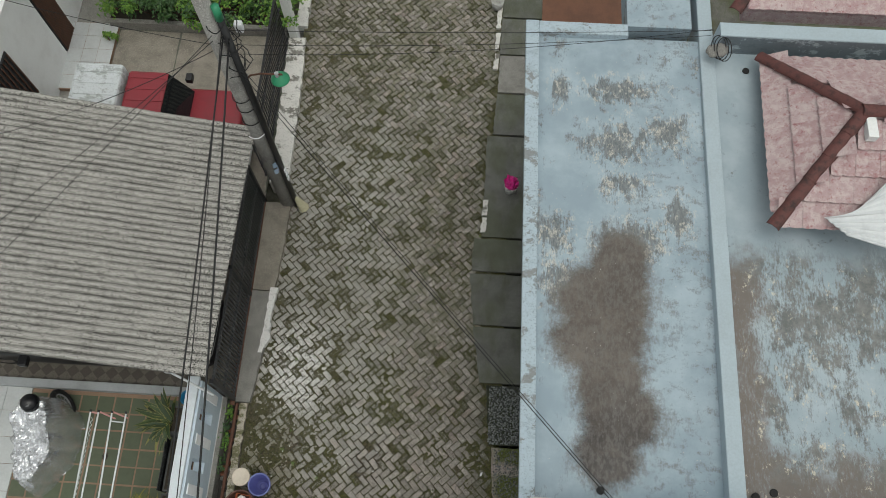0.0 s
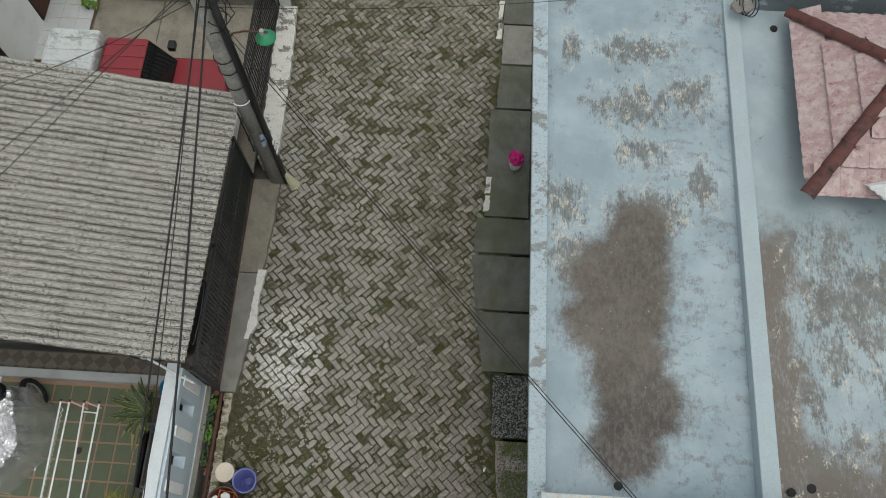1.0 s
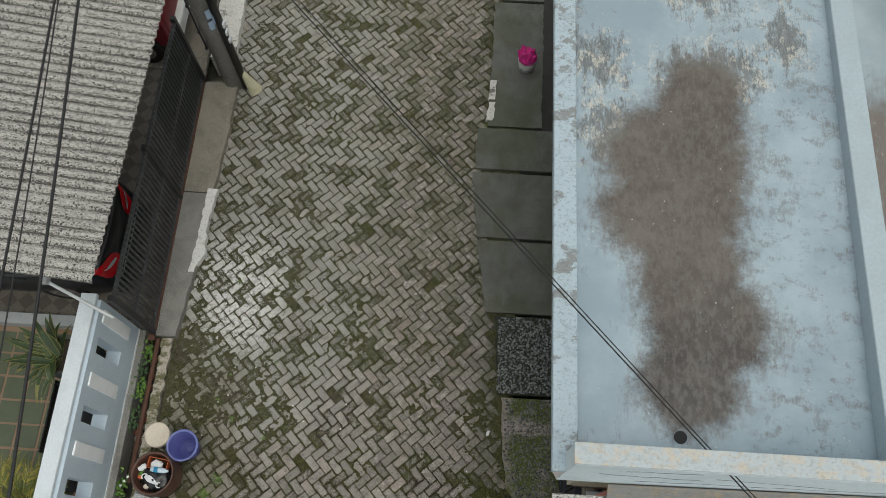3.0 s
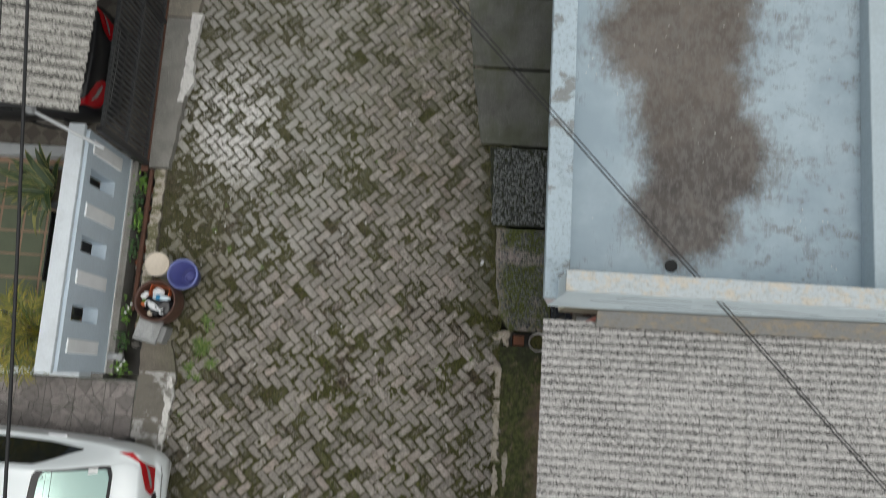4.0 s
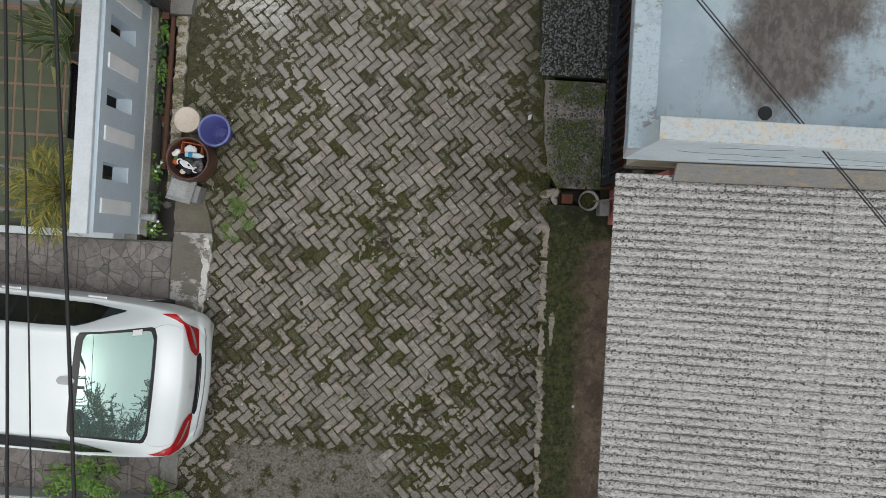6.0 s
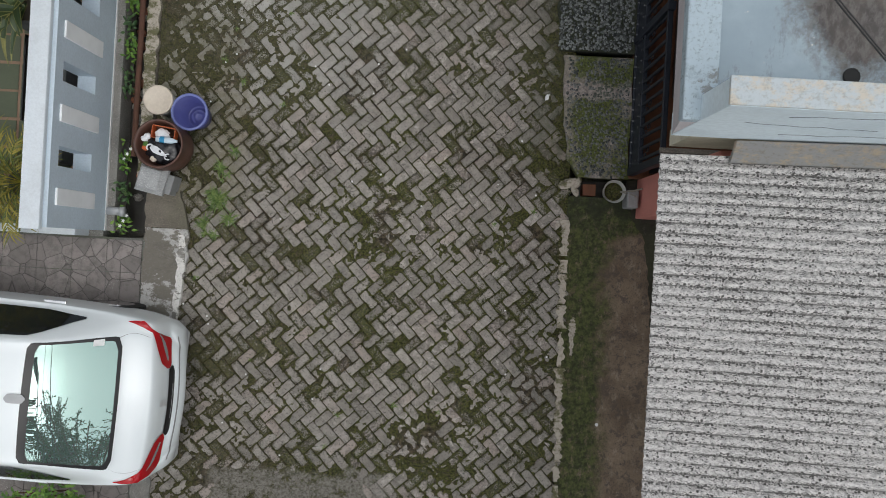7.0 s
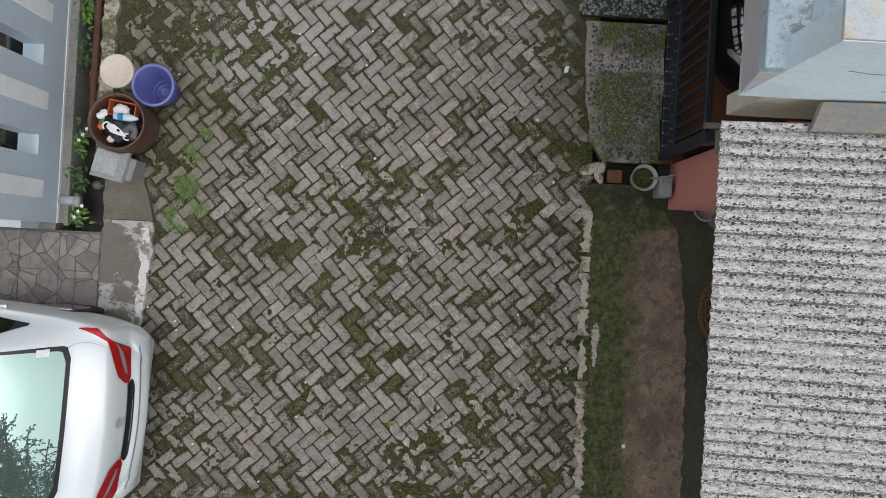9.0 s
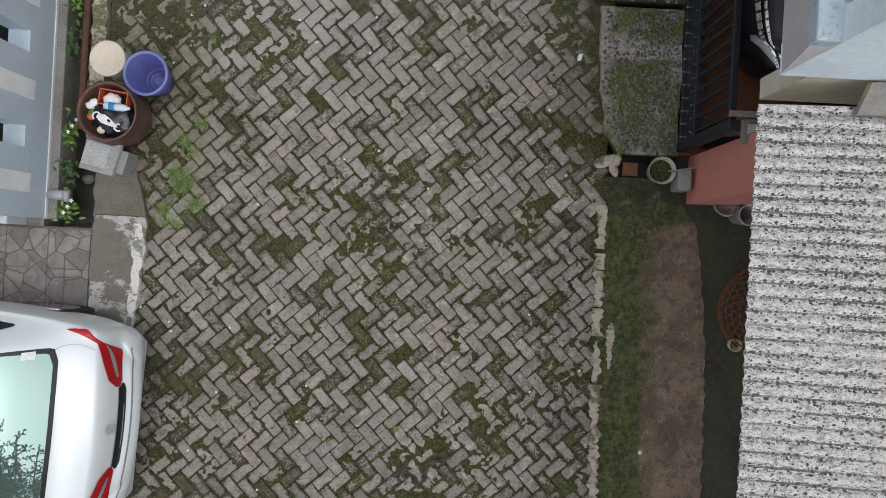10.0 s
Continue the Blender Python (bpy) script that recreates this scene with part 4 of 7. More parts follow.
M["wire"] = plain("black_cable", (0.012, 0.012, 0.013), 0.6)
M["cloth"] = worn("dirty_cream_mortar_lump", (0.55, 0.52, 0.36), (0.32, 0.30, 0.2), 0.9, 9, 60)
M["sticker"] = plain("pale_blue_paper", (0.36, 0.47, 0.62), 0.6)
M["terra_pot"] = worn("terracotta_pot", (0.30, 0.12, 0.07), (0.15, 0.08, 0.05), 0.8, 9, 60, local=True)
M["pot_white"] = worn("dirty_white_pot", (0.48, 0.48, 0.46), (0.2, 0.2, 0.18), 0.6, 9, 60, local=True)
M["magenta"] = plain("magenta_plastic_bag", (0.62, 0.03, 0.25), 0.35)
M["wicker"] = worn("brown_cane", (0.19, 0.075, 0.03), (0.09, 0.04, 0.02), 0.8, 12, 80, local=True)
M["patio_green"] = worn("green_speckled_tile", (0.105, 0.125, 0.078), (0.075, 0.095, 0.06), 0.7, 5, 160, 0.6)
M["patio_joint"] = worn("brown_tile_joint", (0.30, 0.195, 0.135), (0.22, 0.15, 0.105), 0.85, 5, 80)
M["tile_white"] = worn("white_floor_tile", (0.56, 0.58, 0.58), (0.45, 0.47, 0.47), 0.3, 3, 30, 0.5)
M["beam"] = worn("pale_grey_step", (0.40, 0.42, 0.43), (0.28, 0.29, 0.29), 0.7)
M["soil"] = worn("dark_planter_soil", (0.035, 0.028, 0.02), (0.08, 0.06, 0.04), 0.95, 20, 120)
M["planter"] = worn("dark_grey_cast_planter", (0.10, 0.105, 0.105), (0.05, 0.05, 0.05), 0.7, 6, 60)
M["post_grey"] = worn("grey_cast_stone", (0.25, 0.255, 0.255), (0.36, 0.36, 0.36), 0.7, 7, 60, 0.6, local=True)
M["canopy_grey"] = peeling("scuffed_white_canopy_paint", (0.56, 0.59, 0.60), (0.36, 0.38, 0.37), 0.42)
M["pvc"] = plain("grey_pvc", (0.42, 0.43, 0.44), 0.4)


def leaf_material(name, a, b, edge=None):
    n = Nodes(name, 0.55)
    col = n.mix(n.ramp(n.island(), 0.1, 0.9), a, b)
    col = n.mix(n.ramp(n.noise(30, 3), 0.4, 0.7, 0.0, 0.4), col, tuple(v * 0.5 for v in a))
    n.b.inputs["Subsurface Weight"].default_value = 0.05
    return n.done(col)


M["leaf_dark"] = leaf_material("dark_green_leaf", (0.03, 0.075, 0.02), (0.06, 0.13, 0.03))
M["leaf_bright"] = leaf_material("fresh_green_leaf", (0.07, 0.17, 0.02), (0.17, 0.30, 0.04))
M["leaf_striped"] = leaf_material("dark_striped_leaf", (0.022, 0.045, 0.012), (0.045, 0.075, 0.018))
M["leaf_margin"] = leaf_material("yellow_leaf_margin", (0.20, 0.195, 0.06), (0.30, 0.28, 0.10))
M["palm_leaf"] = leaf_material("yellow_green_palm_leaf", (0.10, 0.13, 0.025), (0.32, 0.27, 0.04))
M["grass"] = leaf_material("grass_blade", (0.07, 0.135, 0.025), (0.20, 0.27, 0.07))


def stone_tile():
    n = Nodes("stone_pattern_driveway_tile", 0.6)
    d = n.cells(6.2, "Distance", "DISTANCE_TO_EDGE")
    tone = n.cells(6.2, "Color")
    col = n.mix(n.ramp(tone, 0.2, 0.9), (0.175, 0.155, 0.145), (0.275, 0.245, 0.23))
    col = n.mix(n.ramp(n.noise(14, 5, 0.7), 0.4, 0.7, 0.0, 0.6), col, (0.09, 0.08, 0.073))
    grit = n.ramp(n.cells(70), 0.35, 0.15)
    zone = n.ramp(n.noise(4.5, 2, 0.5, n.shift((1, 1, 1), (4, 8, 0))), 0.55, 0.62)
    col = n.mix(n.math("MULTIPLY", grit, zone), col, (0.33, 0.32, 0.30))
    col = n.mix(n.ramp(d, 0.028, 0.0), col, (0.075, 0.066, 0.06))
    return n.done(col, n.ramp(d, 0.0, 0.05), 0.5, 0.008)


def diamond_tile():
    n = Nodes("brown_diamond_floor_tile", 0.5)
    m = n.t.nodes.new("ShaderNodeMapping")
    m.inputs["Rotation"].default_value = (0, 0, radians(45))
    n.put(n.pos, m.inputs[0])
    c = n.t.nodes.new("ShaderNodeTexChecker")
    c.inputs["Scale"].default_value = 6.5
    n.put(m.outputs[0], c.inputs[0])
    col = n.mix(c.outputs[1], (0.10, 0.085, 0.07), (0.17, 0.15, 0.125))
    col = n.mix(n.ramp(n.noise(40, 4, 0.7), 0.4, 0.7, 0.0, 0.5), col, (0.07, 0.06, 0.05))
    return n.done(col, n.noise(60, 3), 0.2, 0.004)


def silver_cover():
    n = Nodes("silver_foil_cover", 0.26, 0.75)
    col = n.mix(n.ramp(n.noise(6, 4), 0.35, 0.7), (0.80, 0.81, 0.83), (0.62, 0.63, 0.65))
    crease = n.noise(9, 4, 0.6, None, 0.6)
    return n.done(col, crease, 0.3, 0.02)


def car_glass():
    """Rear window with a reflecting pale green film."""
    n = Nodes("reflecting_green_tinted_glass", 0.004, 0.8)
    n.b.inputs["Coat Weight"].default_value = 1.0
    n.b.inputs["Coat Roughness"].default_value = 0.02
    return n.done((0.36, 0.50, 0.46))


M["stone_tile"] = stone_tile()
M["diamond"] = diamond_tile()
M["foil"] = silver_cover()
M["car_glass"] = car_glass()
M["dark_glass"] = plain("black_tinted_glass", (0.012, 0.014, 0.015), 0.05)


# ---- shapes shared by several things ----
def tube(bm, pts, r, seg=6):
    """A round cable or pipe through points."""
    pts = [Vector(p) for p in pts]
    rings = []
    for i, p in enumerate(pts):
        d = (pts[min(i + 1, len(pts) - 1)] - pts[max(i - 1, 0)]).normalized()
        a = d.orthogonal().normalized() if abs(d.z) > 0.95 else d.cross(Vector((0, 0, 1))).normalized()
        b = d.cross(a)
        rings.append([bm.verts.new(p + (a * math.cos(2 * math.pi * k / seg) + b * math.sin(2 * math.pi * k / seg)) * r) for k in range(seg)])
    for s, t in zip(rings, rings[1:]):
        for k in range(seg):
            bm.faces.new((s[k], s[(k + 1) % seg], t[(k + 1) % seg], t[k]))
    bm.faces.new(rings[0][::-1])
    bm.faces.new(rings[-1])
    return bm


def sagging(p, q, sag, n=14):
    p, q = Vector(p), Vector(q)
    return [p.lerp(q, i / n) - Vector((0, 0, sag * 4 * (i / n) * (1 - i / n))) for i in range(n + 1)]


def blade(bm, base, yaw, length, width, rise, droop, n=6, fold=0.25):
    """One arching leaf: a folded strip that rises and then droops."""
    base = Vector(base)
    out, side = Vector((math.cos(yaw), math.sin(yaw), 0)), Vector((-math.sin(yaw), math.cos(yaw), 0))
    rows = []
    for i in range(n + 1):
        t = i / n
        c = base + out * (length * t * (1 - 0.15 * t)) + Vector((0, 0, rise * t - droop * t * t))
        w = width * 0.5 * (min(1, 0.45 + 2.2 * t)) * (1 - t ** 2.2) + 0.0006
        rows.append([bm.verts.new(c - side * w + Vector((0, 0, w * fold))), bm.verts.new(c), bm.verts.new(c + side * w + Vector((0, 0, w * fold)))])
    for a, b in zip(rows, rows[1:]):
        bm.faces.new((a[0], a[1], b[1], b[0]))
        bm.faces.new((a[1], a[2], b[2], b[1]))
    return bm


def tuft(x, y, n, reach, seed, label="small tuft of grass growing between the pavers", name="grass_tuft"):
    r = random.Random(seed)
    bm = bmesh.new()
    for k in range(n):
        ln = reach * r.uniform(0.5, 1.0)
        blade(bm, (r.gauss(0, reach * 0.14), r.gauss(0, reach * 0.14), 0), r.uniform(0, 6.283), ln, r.uniform(0.004, 0.007), ln * r.uniform(0.5, 1.0), ln * r.uniform(0.4, 0.9), 4)
    ob = part(name, bm, "grass")
    ob.location = (x, y, -0.004)
    return tagged(ob, label, "grass", "grass tufts in the street")


def leafy(bm, centre, spread, n, size, r, flat=0.6):
    """Many small pointed leaves scattered in a flattened cloud."""
    for k in range(n):
        p = Vector((r.gauss(0, spread[0]), r.gauss(0, spread[1]), abs(r.gauss(0, spread[2])))) + Vector(centre)
        blade(bm, p, r.uniform(0, 6.283), size * r.uniform(0.6, 1.2), size * 0.45 * r.uniform(0.7, 1.1), size * r.uniform(-0.1, 0.5), size * r.uniform(0.2, 0.7), 3)
    return bm


# ---- cars ----
def smooth_interp(x, xs, ys):
    """A smooth curve through points (monotone cubic)."""
    xs, ys = np.asarray(xs, float), np.asarray(ys, float)
    h, d = np.diff(xs), np.diff(ys) / np.diff(xs)
    m = np.zeros(len(xs))
    for i in range(1, len(xs) - 1):
        m[i] = 0 if d[i - 1] * d[i] <= 0 else 2 * d[i - 1] * d[i] / (d[i - 1] + d[i])
    m[0], m[-1] = d[0], d[-1]
    i = np.clip(np.searchsorted(xs, x) - 1, 0, len(h) - 1)
    t = np.clip((x - xs[i]) / h[i], 0, 1)
    return (2 * t**3 - 3 * t**2 + 1) * ys[i] + (t**3 - 2 * t**2 + t) * h[i] * m[i] + (-2 * t**3 + 3 * t**2) * ys[i + 1] + (t**3 - t**2) * h[i] * m[i + 1]


class CarShape:
    """A car's skin: s runs from the tail to the nose, q from -1 to 1 across it over the roof."""

    def __init__(self, top, width, roof, sill=0.2, belt=0.80):
        self.top, self.width, self.roof, self.sill, self.belt = top, width, roof, sill, belt
        self.length = top[0][-1]

    def at(self, s, q, off=0.0):
        h, w, wr = (float(smooth_interp(s, *c)) for c in (self.top, self.width, self.roof))
        zb = min(self.belt, h - 0.07)
        low = min(self.sill, zb - 0.05)
        wr = min(wr, w * 0.9)
        pts = [(0, h), (0.45 * wr, h - 0.006), (0.85 * wr, h - 0.03), (wr, h - 0.065), (max(wr + 0.01, min(0.93 * w, wr + 0.4 * (h - zb) + 0.04)), zb + 0.02), (0.975 * w, zb - 0.03), (w, 0.6 * zb + 0.4 * low), (w, 0.3 * zb + 0.7 * low), (0.95 * w, low)]
        a = abs(q) * 8
        i = min(7, int(a))
        t = a - i
        a0 = pts[i - 1] if i else (-pts[1][0], pts[1][1])
        a3 = pts[min(i + 2, 8)]
        y, z = (0.5 * (2 * b + (c - a) * t + (2 * a - 5 * b + 4 * c - d) * t * t + (3 * b - a - 3 * c + d) * t ** 3) for a, b, c, d in zip(a0, pts[i], pts[i + 1], a3))
        bow = 0.13 * (y / 0.75) ** 2 * math.exp(-s / 0.35) - 0.10 * (y / 0.75) ** 2 * math.exp(-(self.length - s) / 0.4)
        return Vector((-s - bow, math.copysign(y, q), z))

    def normal(self, s, q):
        e = 0.012
        a = self.at(min(s + e, self.length), q) - self.at(max(s - e, 0), q)
        b = self.at(s, min(q + 0.01, 1)) - self.at(s, max(q - 0.01, -1))
        n = a.cross(b)
        if n.length < 1e-9:
            return Vector((0, 0, 1))
        n.normalize()
        centre = Vector((-self.length / 2, 0, 0.4))
        return n if n.dot(self.at(s, q) - centre) > 0 else -n

    def skin(self, bm, ns=70):
        ss = sorted([0.0, 0.012, 0.03, 0.05, 0.07, 0.08, 0.09, 0.1, 0.125, 0.14, 0.155, 0.17] + [self.length * (0.012 + 0.976 * (i / ns)) for i in range(1, ns)] + [self.length - v for v in (0.015, 0.03, 0.045, 0.075, 0.095, 0.11, 0.14, 0.0)])
        qs = [k / 24 for k in range(-24, 25)]
        g = [[bm.verts.new(self.at(s, q)) for q in qs] for s in ss]
        for a, b in zip(g, g[1:]):
            for k in range(len(qs) - 1):
                bm.faces.new((a[k], a[k + 1], b[k + 1], b[k]))
        bm.faces.new(g[0])
        bm.faces.new(g[-1][::-1])
        bmesh.ops.recalc_face_normals(bm, faces=bm.faces[:])
        return bm

    def patch(self, bm, s0, s1, q0, q1, off=0.006, n=14, m=10, round_=0.0):
        """A panel on the skin; q0 and q1 may be functions of s."""
        f0 = q0 if callable(q0) else (lambda s: q0)
        f1 = q1 if callable(q1) else (lambda s: q1)
        g = []
        for i in range(n + 1):
            t = i / n
            s = s0 + (s1 - s0) * t
            cut = round_ * max(0, 1 - min(t, 1 - t) * n / 1.6) ** 2
            a, b = f0(s), f1(s)
            a, b = a + (b - a) * cut, b - (b - a) * cut
            g.append([bm.verts.new(self.at(s, a + (b - a) * k / m) + self.normal(s, a + (b - a) * k / m) * off) for k in range(m + 1)])
        for a, b in zip(g, g[1:]):
            for k in range(m):
                bm.faces.new((a[k], a[k + 1], b[k + 1], b[k]))
        bmesh.ops.recalc_face_normals(bm, faces=bm.faces[:])
        return bm

    def ribbon(self, bm, pts, half, off=0.008):
        """A narrow band along (s, q) points; half gives its half width in s and q at each."""
        rows = []
        for (s, q), (ds, dq) in zip(pts, half):
            rows.append([bm.verts.new(self.at(max(0, s + ds * k), q + dq * k) + self.normal(max(0, s + ds * k), q + dq * k) * off) for k in (-1, -0.5, 0, 0.5, 1)])
        for a, b in zip(rows, rows[1:]):
            for k in range(4):
                bm.faces.new((a[k], a[k + 1], b[k + 1], b[k]))
        bmesh.ops.recalc_face_normals(bm, faces=bm.faces[:])
        return bm


def wheel(car, x, y, r=0.29, w=0.19):
    bm = rod(bmesh.new(), (x, y - w / 2, r), (x, y + w / 2, r), r, r, 28)
    t = part("tyre", bm, "rubber", car)
    part("rim", rod(bmesh.new(), (x, y - w / 2 - 0.006, r), (x, y + w / 2 + 0.006, r), r * 0.66, r * 0.66, 20), "chrome", t)


def saloon(name, x, y, rz, paint, label, glass, tail_lamps=True, hw=0.83):
    """A four-door saloon with its tail at (x, y)."""
    k = hw / 0.83
    shape = CarShape(
        ([0, 0.03, 0.09, 0.125, 0.17, 0.40, 0.43, 0.455, 0.55, 0.70, 0.85, 1.0, 1.11, 1.6, 2.3, 2.75, 3.35, 3.9, 4.3, 4.45], [0.42, 0.52, 0.58, 0.76, 0.86, 0.922, 0.934, 0.949, 1.004, 1.087, 1.162, 1.226, 1.263, 1.315, 1.315, 1.24, 0.88, 0.78, 0.66, 0.42]),
        ([0, 0.04, 0.10, 0.2, 0.35, 0.7, 1.3, 2.2, 3.4, 4.0, 4.3, 4.45], [0.62 * k, 0.675 * k, 0.715 * k, 0.75 * k, 0.778 * k, 0.805 * k, 0.825 * k, 0.83 * k, 0.82 * k, 0.78 * k, 0.68 * k, 0.5 * k]),
        ([0, 0.13, 0.3, 0.46, 1.08, 1.6, 2.6, 3.3, 4.0, 4.45], [0.45 * k, 0.60 * k, 0.66 * k, 0.64 * k, 0.545 * k, 0.53 * k, 0.53 * k, 0.62 * k, 0.60 * k, 0.4 * k]))
    car = thing(name, x, y, 0, label, "car", rz=rz)
    body = part("body", shape.skin(bmesh.new()), paint, car, "", True)
    part("rear_window_frame", shape.patch(bmesh.new(), 0.425, 1.11, lambda s: -0.27 - 0.05 * s, lambda s: 0.27 + 0.05 * s, 0.004, 24, 16, 0.12), "black_plastic", car, "", True)
    part("rear_window", shape.patch(bmesh.new(), 0.455, 1.045, lambda s: -0.235 - 0.045 * s, lambda s: 0.235 + 0.045 * s, 0.008, 24, 16, 0.1), glass, car, "tinted sloping rear window", True)
    part("windscreen", shape.patch(bmesh.new(), 2.72, 3.38, -0.34, 0.34, 0.006, 14, 12, 0.08), "dark_glass", car, "", True)
    for sg in (-1, 1):
        lo = lambda s, sg=sg: sg * (0.385 + 0.075 * max(0, 1 - (s - 0.78) / 0.35))
        hi = lambda s, sg=sg: sg * (0.49 - 0.02 * max(0, 1 - (s - 0.78) / 0.35))
        part("side_window", shape.patch(bmesh.new(), 0.78, 3.0, lo, hi, 0.006, 24, 4), "dark_glass", car, "", True)
        for hs in (1.15, 2.05):
            p = shape.at(hs, sg * 0.66)
            part("door_handle", block(p.x - 0.10, p.x + 0.10, p.y - 0.012, p.y + 0.02, p.z - 0.012, p.z + 0.012, 0.006), "chrome" if paint == "car_white" else paint, body)
        if tail_lamps:
            pts = [(0.40, sg * 0.475), (0.33, sg * 0.477), (0.265, sg * 0.475), (0.21, sg * 0.475), (0.172, sg * 0.465), (0.147, sg * 0.42), (0.132, sg * 0.36), (0.124, sg * 0.30), (0.117, sg * 0.23), (0.108, sg * 0.17), (0.103, sg * 0.145)]
            half = [(0.0, 0.004), (0.004, 0.024), (0.012, 0.046), (0.030, 0.066), (0.040, 0.066), (0.034, 0.040), (0.027, 0.016), (0.022, 0.004), (0.017, 0.0), (0.011, 0.0), (0.003, 0.0)]
            lamp = part("tail_light", shape.ribbon(bmesh.new(), pts, [(1.45 * a, 1.3 * b) for a, b in half]), "lamp_red", car, "glossy red tail light", True)
            part("reversing_light", shape.ribbon(bmesh.new(), [(0.136, sg * 0.40), (0.125, sg * 0.34), (0.117, sg * 0.28), (0.110, sg * 0.22), (0.105, sg * 0.18)], [(0.002, 0), (0.004, 0), (0.0045, 0), (0.004, 0), (0.002, 0)], 0.0105), "lamp_clear", lamp, "", True)
        part("mirror", block(-2.95, -2.80, sg * 0.80 - 0.09, sg * 0.80 + 0.09, 0.80, 0.92, 0.03), paint, car)
        for wx in (-0.80, -3.55):
            wheel(car, wx, sg * (hw - 0.12))
    part("number_plate_panel", shape.ribbon(bmesh.new(), [(0.084, q / 100) for q in range(-16, 17, 2)], [(0.006, 0)] + [(0.017, 0)] * 15 + [(0.006, 0)], 0.009), "black_plastic", car, "black recess for the number plate", True)
    part("bumper_lip", shape.ribbon(bmesh.new(), [(0.034, q / 100) for q in range(-52, 53, 4)], [(0.004, 0)] * 27, 0.006), "post_grey", car, "", True)
    return car, shape


white_car, ws = saloon("saloon_car", -2.63, -1.53, -2.6, "car_white", "white saloon car parked with its tail to the street", "car_glass")
part("roof_antenna", ws.patch(bmesh.new(), 1.075, 1.235, 0.0, 0.04, 0.016, 8, 4, 0.4), "pvc", white_car, "grey shark-fin antenna", True)
part("badge", ws.patch(bmesh.new(), 0.104, 0.126, -0.016, 0.016, 0.014, 4, 4, 0.2), "aluminium", white_car)
part("window_sticker", ws.patch(bmesh.new(), 0.56, 0.64, 0.235, 0.28, 0.012, 4, 4), "white", white_car, "small white sticker on the glass")
part("plate_bars", ws.ribbon(bmesh.new(), [(0.080, q / 100) for q in range(-8, 9, 2)], [(0.0025, 0)] * 9, 0.012), "post_grey", white_car)
part("boot_lid_seam", ws.ribbon(bmesh.new(), [(0.49, 0.235), (0.47, 0.26), (0.44, 0.285), (0.40, 0.303), (0.36, 0.31), (0.30, 0.309), (0.24, 0.306), (0.19, 0.305), (0.15, 0.305), (0.135, 0.305)], [(0.0018, 0.0016)] * 10, 0.003), "post_grey", white_car)
part("boot_lid_seam", ws.ribbon(bmesh.new(), [(0.49, -0.235), (0.47, -0.26), (0.44, -0.285), (0.40, -0.303), (0.36, -0.31), (0.30, -0.309), (0.24, -0.306), (0.19, -0.305), (0.15, -0.305), (0.135, -0.305)], [(0.0018, 0.0016)] * 10, 0.003), "post_grey", white_car)

dark_car, _ = saloon("saloon_car", -3.72, 3.56, 0, "car_black", "black car parked under the carport roof", "dark_glass", True, 0.70)
east_car, es = saloon("saloon_car", 6.25, 2.05, 0, "car_black", "black car standing behind the navy gate", "dark_glass", False, 0.80)
part("grille", es.ribbon(bmesh.new(), [(4.37 - 0.36 * (q / 100) ** 2, q / 100) for q in range(-60, 61, 4)], [(0.012, 0)] * 31, 0.010), "chrome", east_car, "chrome grille bar", True)
part("grille", es.ribbon(bmesh.new(), [(4.335 - 0.40 * (q / 100) ** 2, q / 100) for q in range(-60, 61, 4)], [(0.009, 0)] * 31, 0.010), "chrome", east_car, "chrome grille bar", True)
for sg in (-1, 1):
    part("headlight", es.ribbon(bmesh.new(), [(4.385, sg * 0.27), (4.36, sg * 0.36), (4.325, sg * 0.46), (4.28, sg * 0.56), (4.22, sg * 0.62)], [(0.012, 0), (0.03, 0.01), (0.034, 0.02), (0.03, 0.02), (0.01, 0.01)], 0.008), "lamp_clear", east_car, "clear headlight", True)

# red pickup behind the carport
pick = thing("pickup_truck", -3.82, 7.09, 0, "faded red pickup truck with a white canopy over the bed", "truck")
bm = bmesh.new()
box(bm, -1.08, 0.0, -0.62, 0.72, 0.35, 0.98, 0.07)
part("bonnet", bm, "car_red", pick, "", True)
bm = bmesh.new()
box(bm, -1.86, -1.16, -0.55, 0.62, 0.95, 1.60, 0.06)
part("cab", bm, "car_red", pick, "red ribbed cab roof")
for k in range(5):
    part("roof_rib", block(-1.84, -1.18, -0.42 + 0.22 * k, -0.40 + 0.22 * k, 1.60, 1.612, 0.004), "car_red", pick)
bm = bmesh.new()
vs = [bm.verts.new(c) for c in ((-1.17, -0.52, 1.57), (-1.17, 0.59, 1.57), (-0.90, 0.63, 0.99), (-0.90, -0.57, 0.99))]
ws_ = [bm.verts.new(v.co - Vector((0.03, 0, 0.03))) for v in vs]
bm.faces.new(vs)
bm.faces.new(ws_[::-1])
for i in range(4):
    bm.faces.new((vs[i], ws_[i], ws_[(i + 1) % 4], vs[(i + 1) % 4]))
part("windscreen", bm, "dark_glass", pick)
part("lower_body", block(-2.75, -0.02, -0.66, 0.70, 0.30, 0.85, 0.05), "car_red", pick)
part("bumper", block(-0.02, 0.10, -0.60, 0.70, 0.32, 0.55, 0.03), "white", pick)
part("headlight_rim", block(-0.03, 0.03, 0.35, 0.68, 0.60, 0.88, 0.02), "chrome", pick)
part("canopy", block(-2.72, -1.90, -0.60, 0.66, 0.85, 1.72, 0.06), "canopy_grey", pick, "white canopy over the bed")
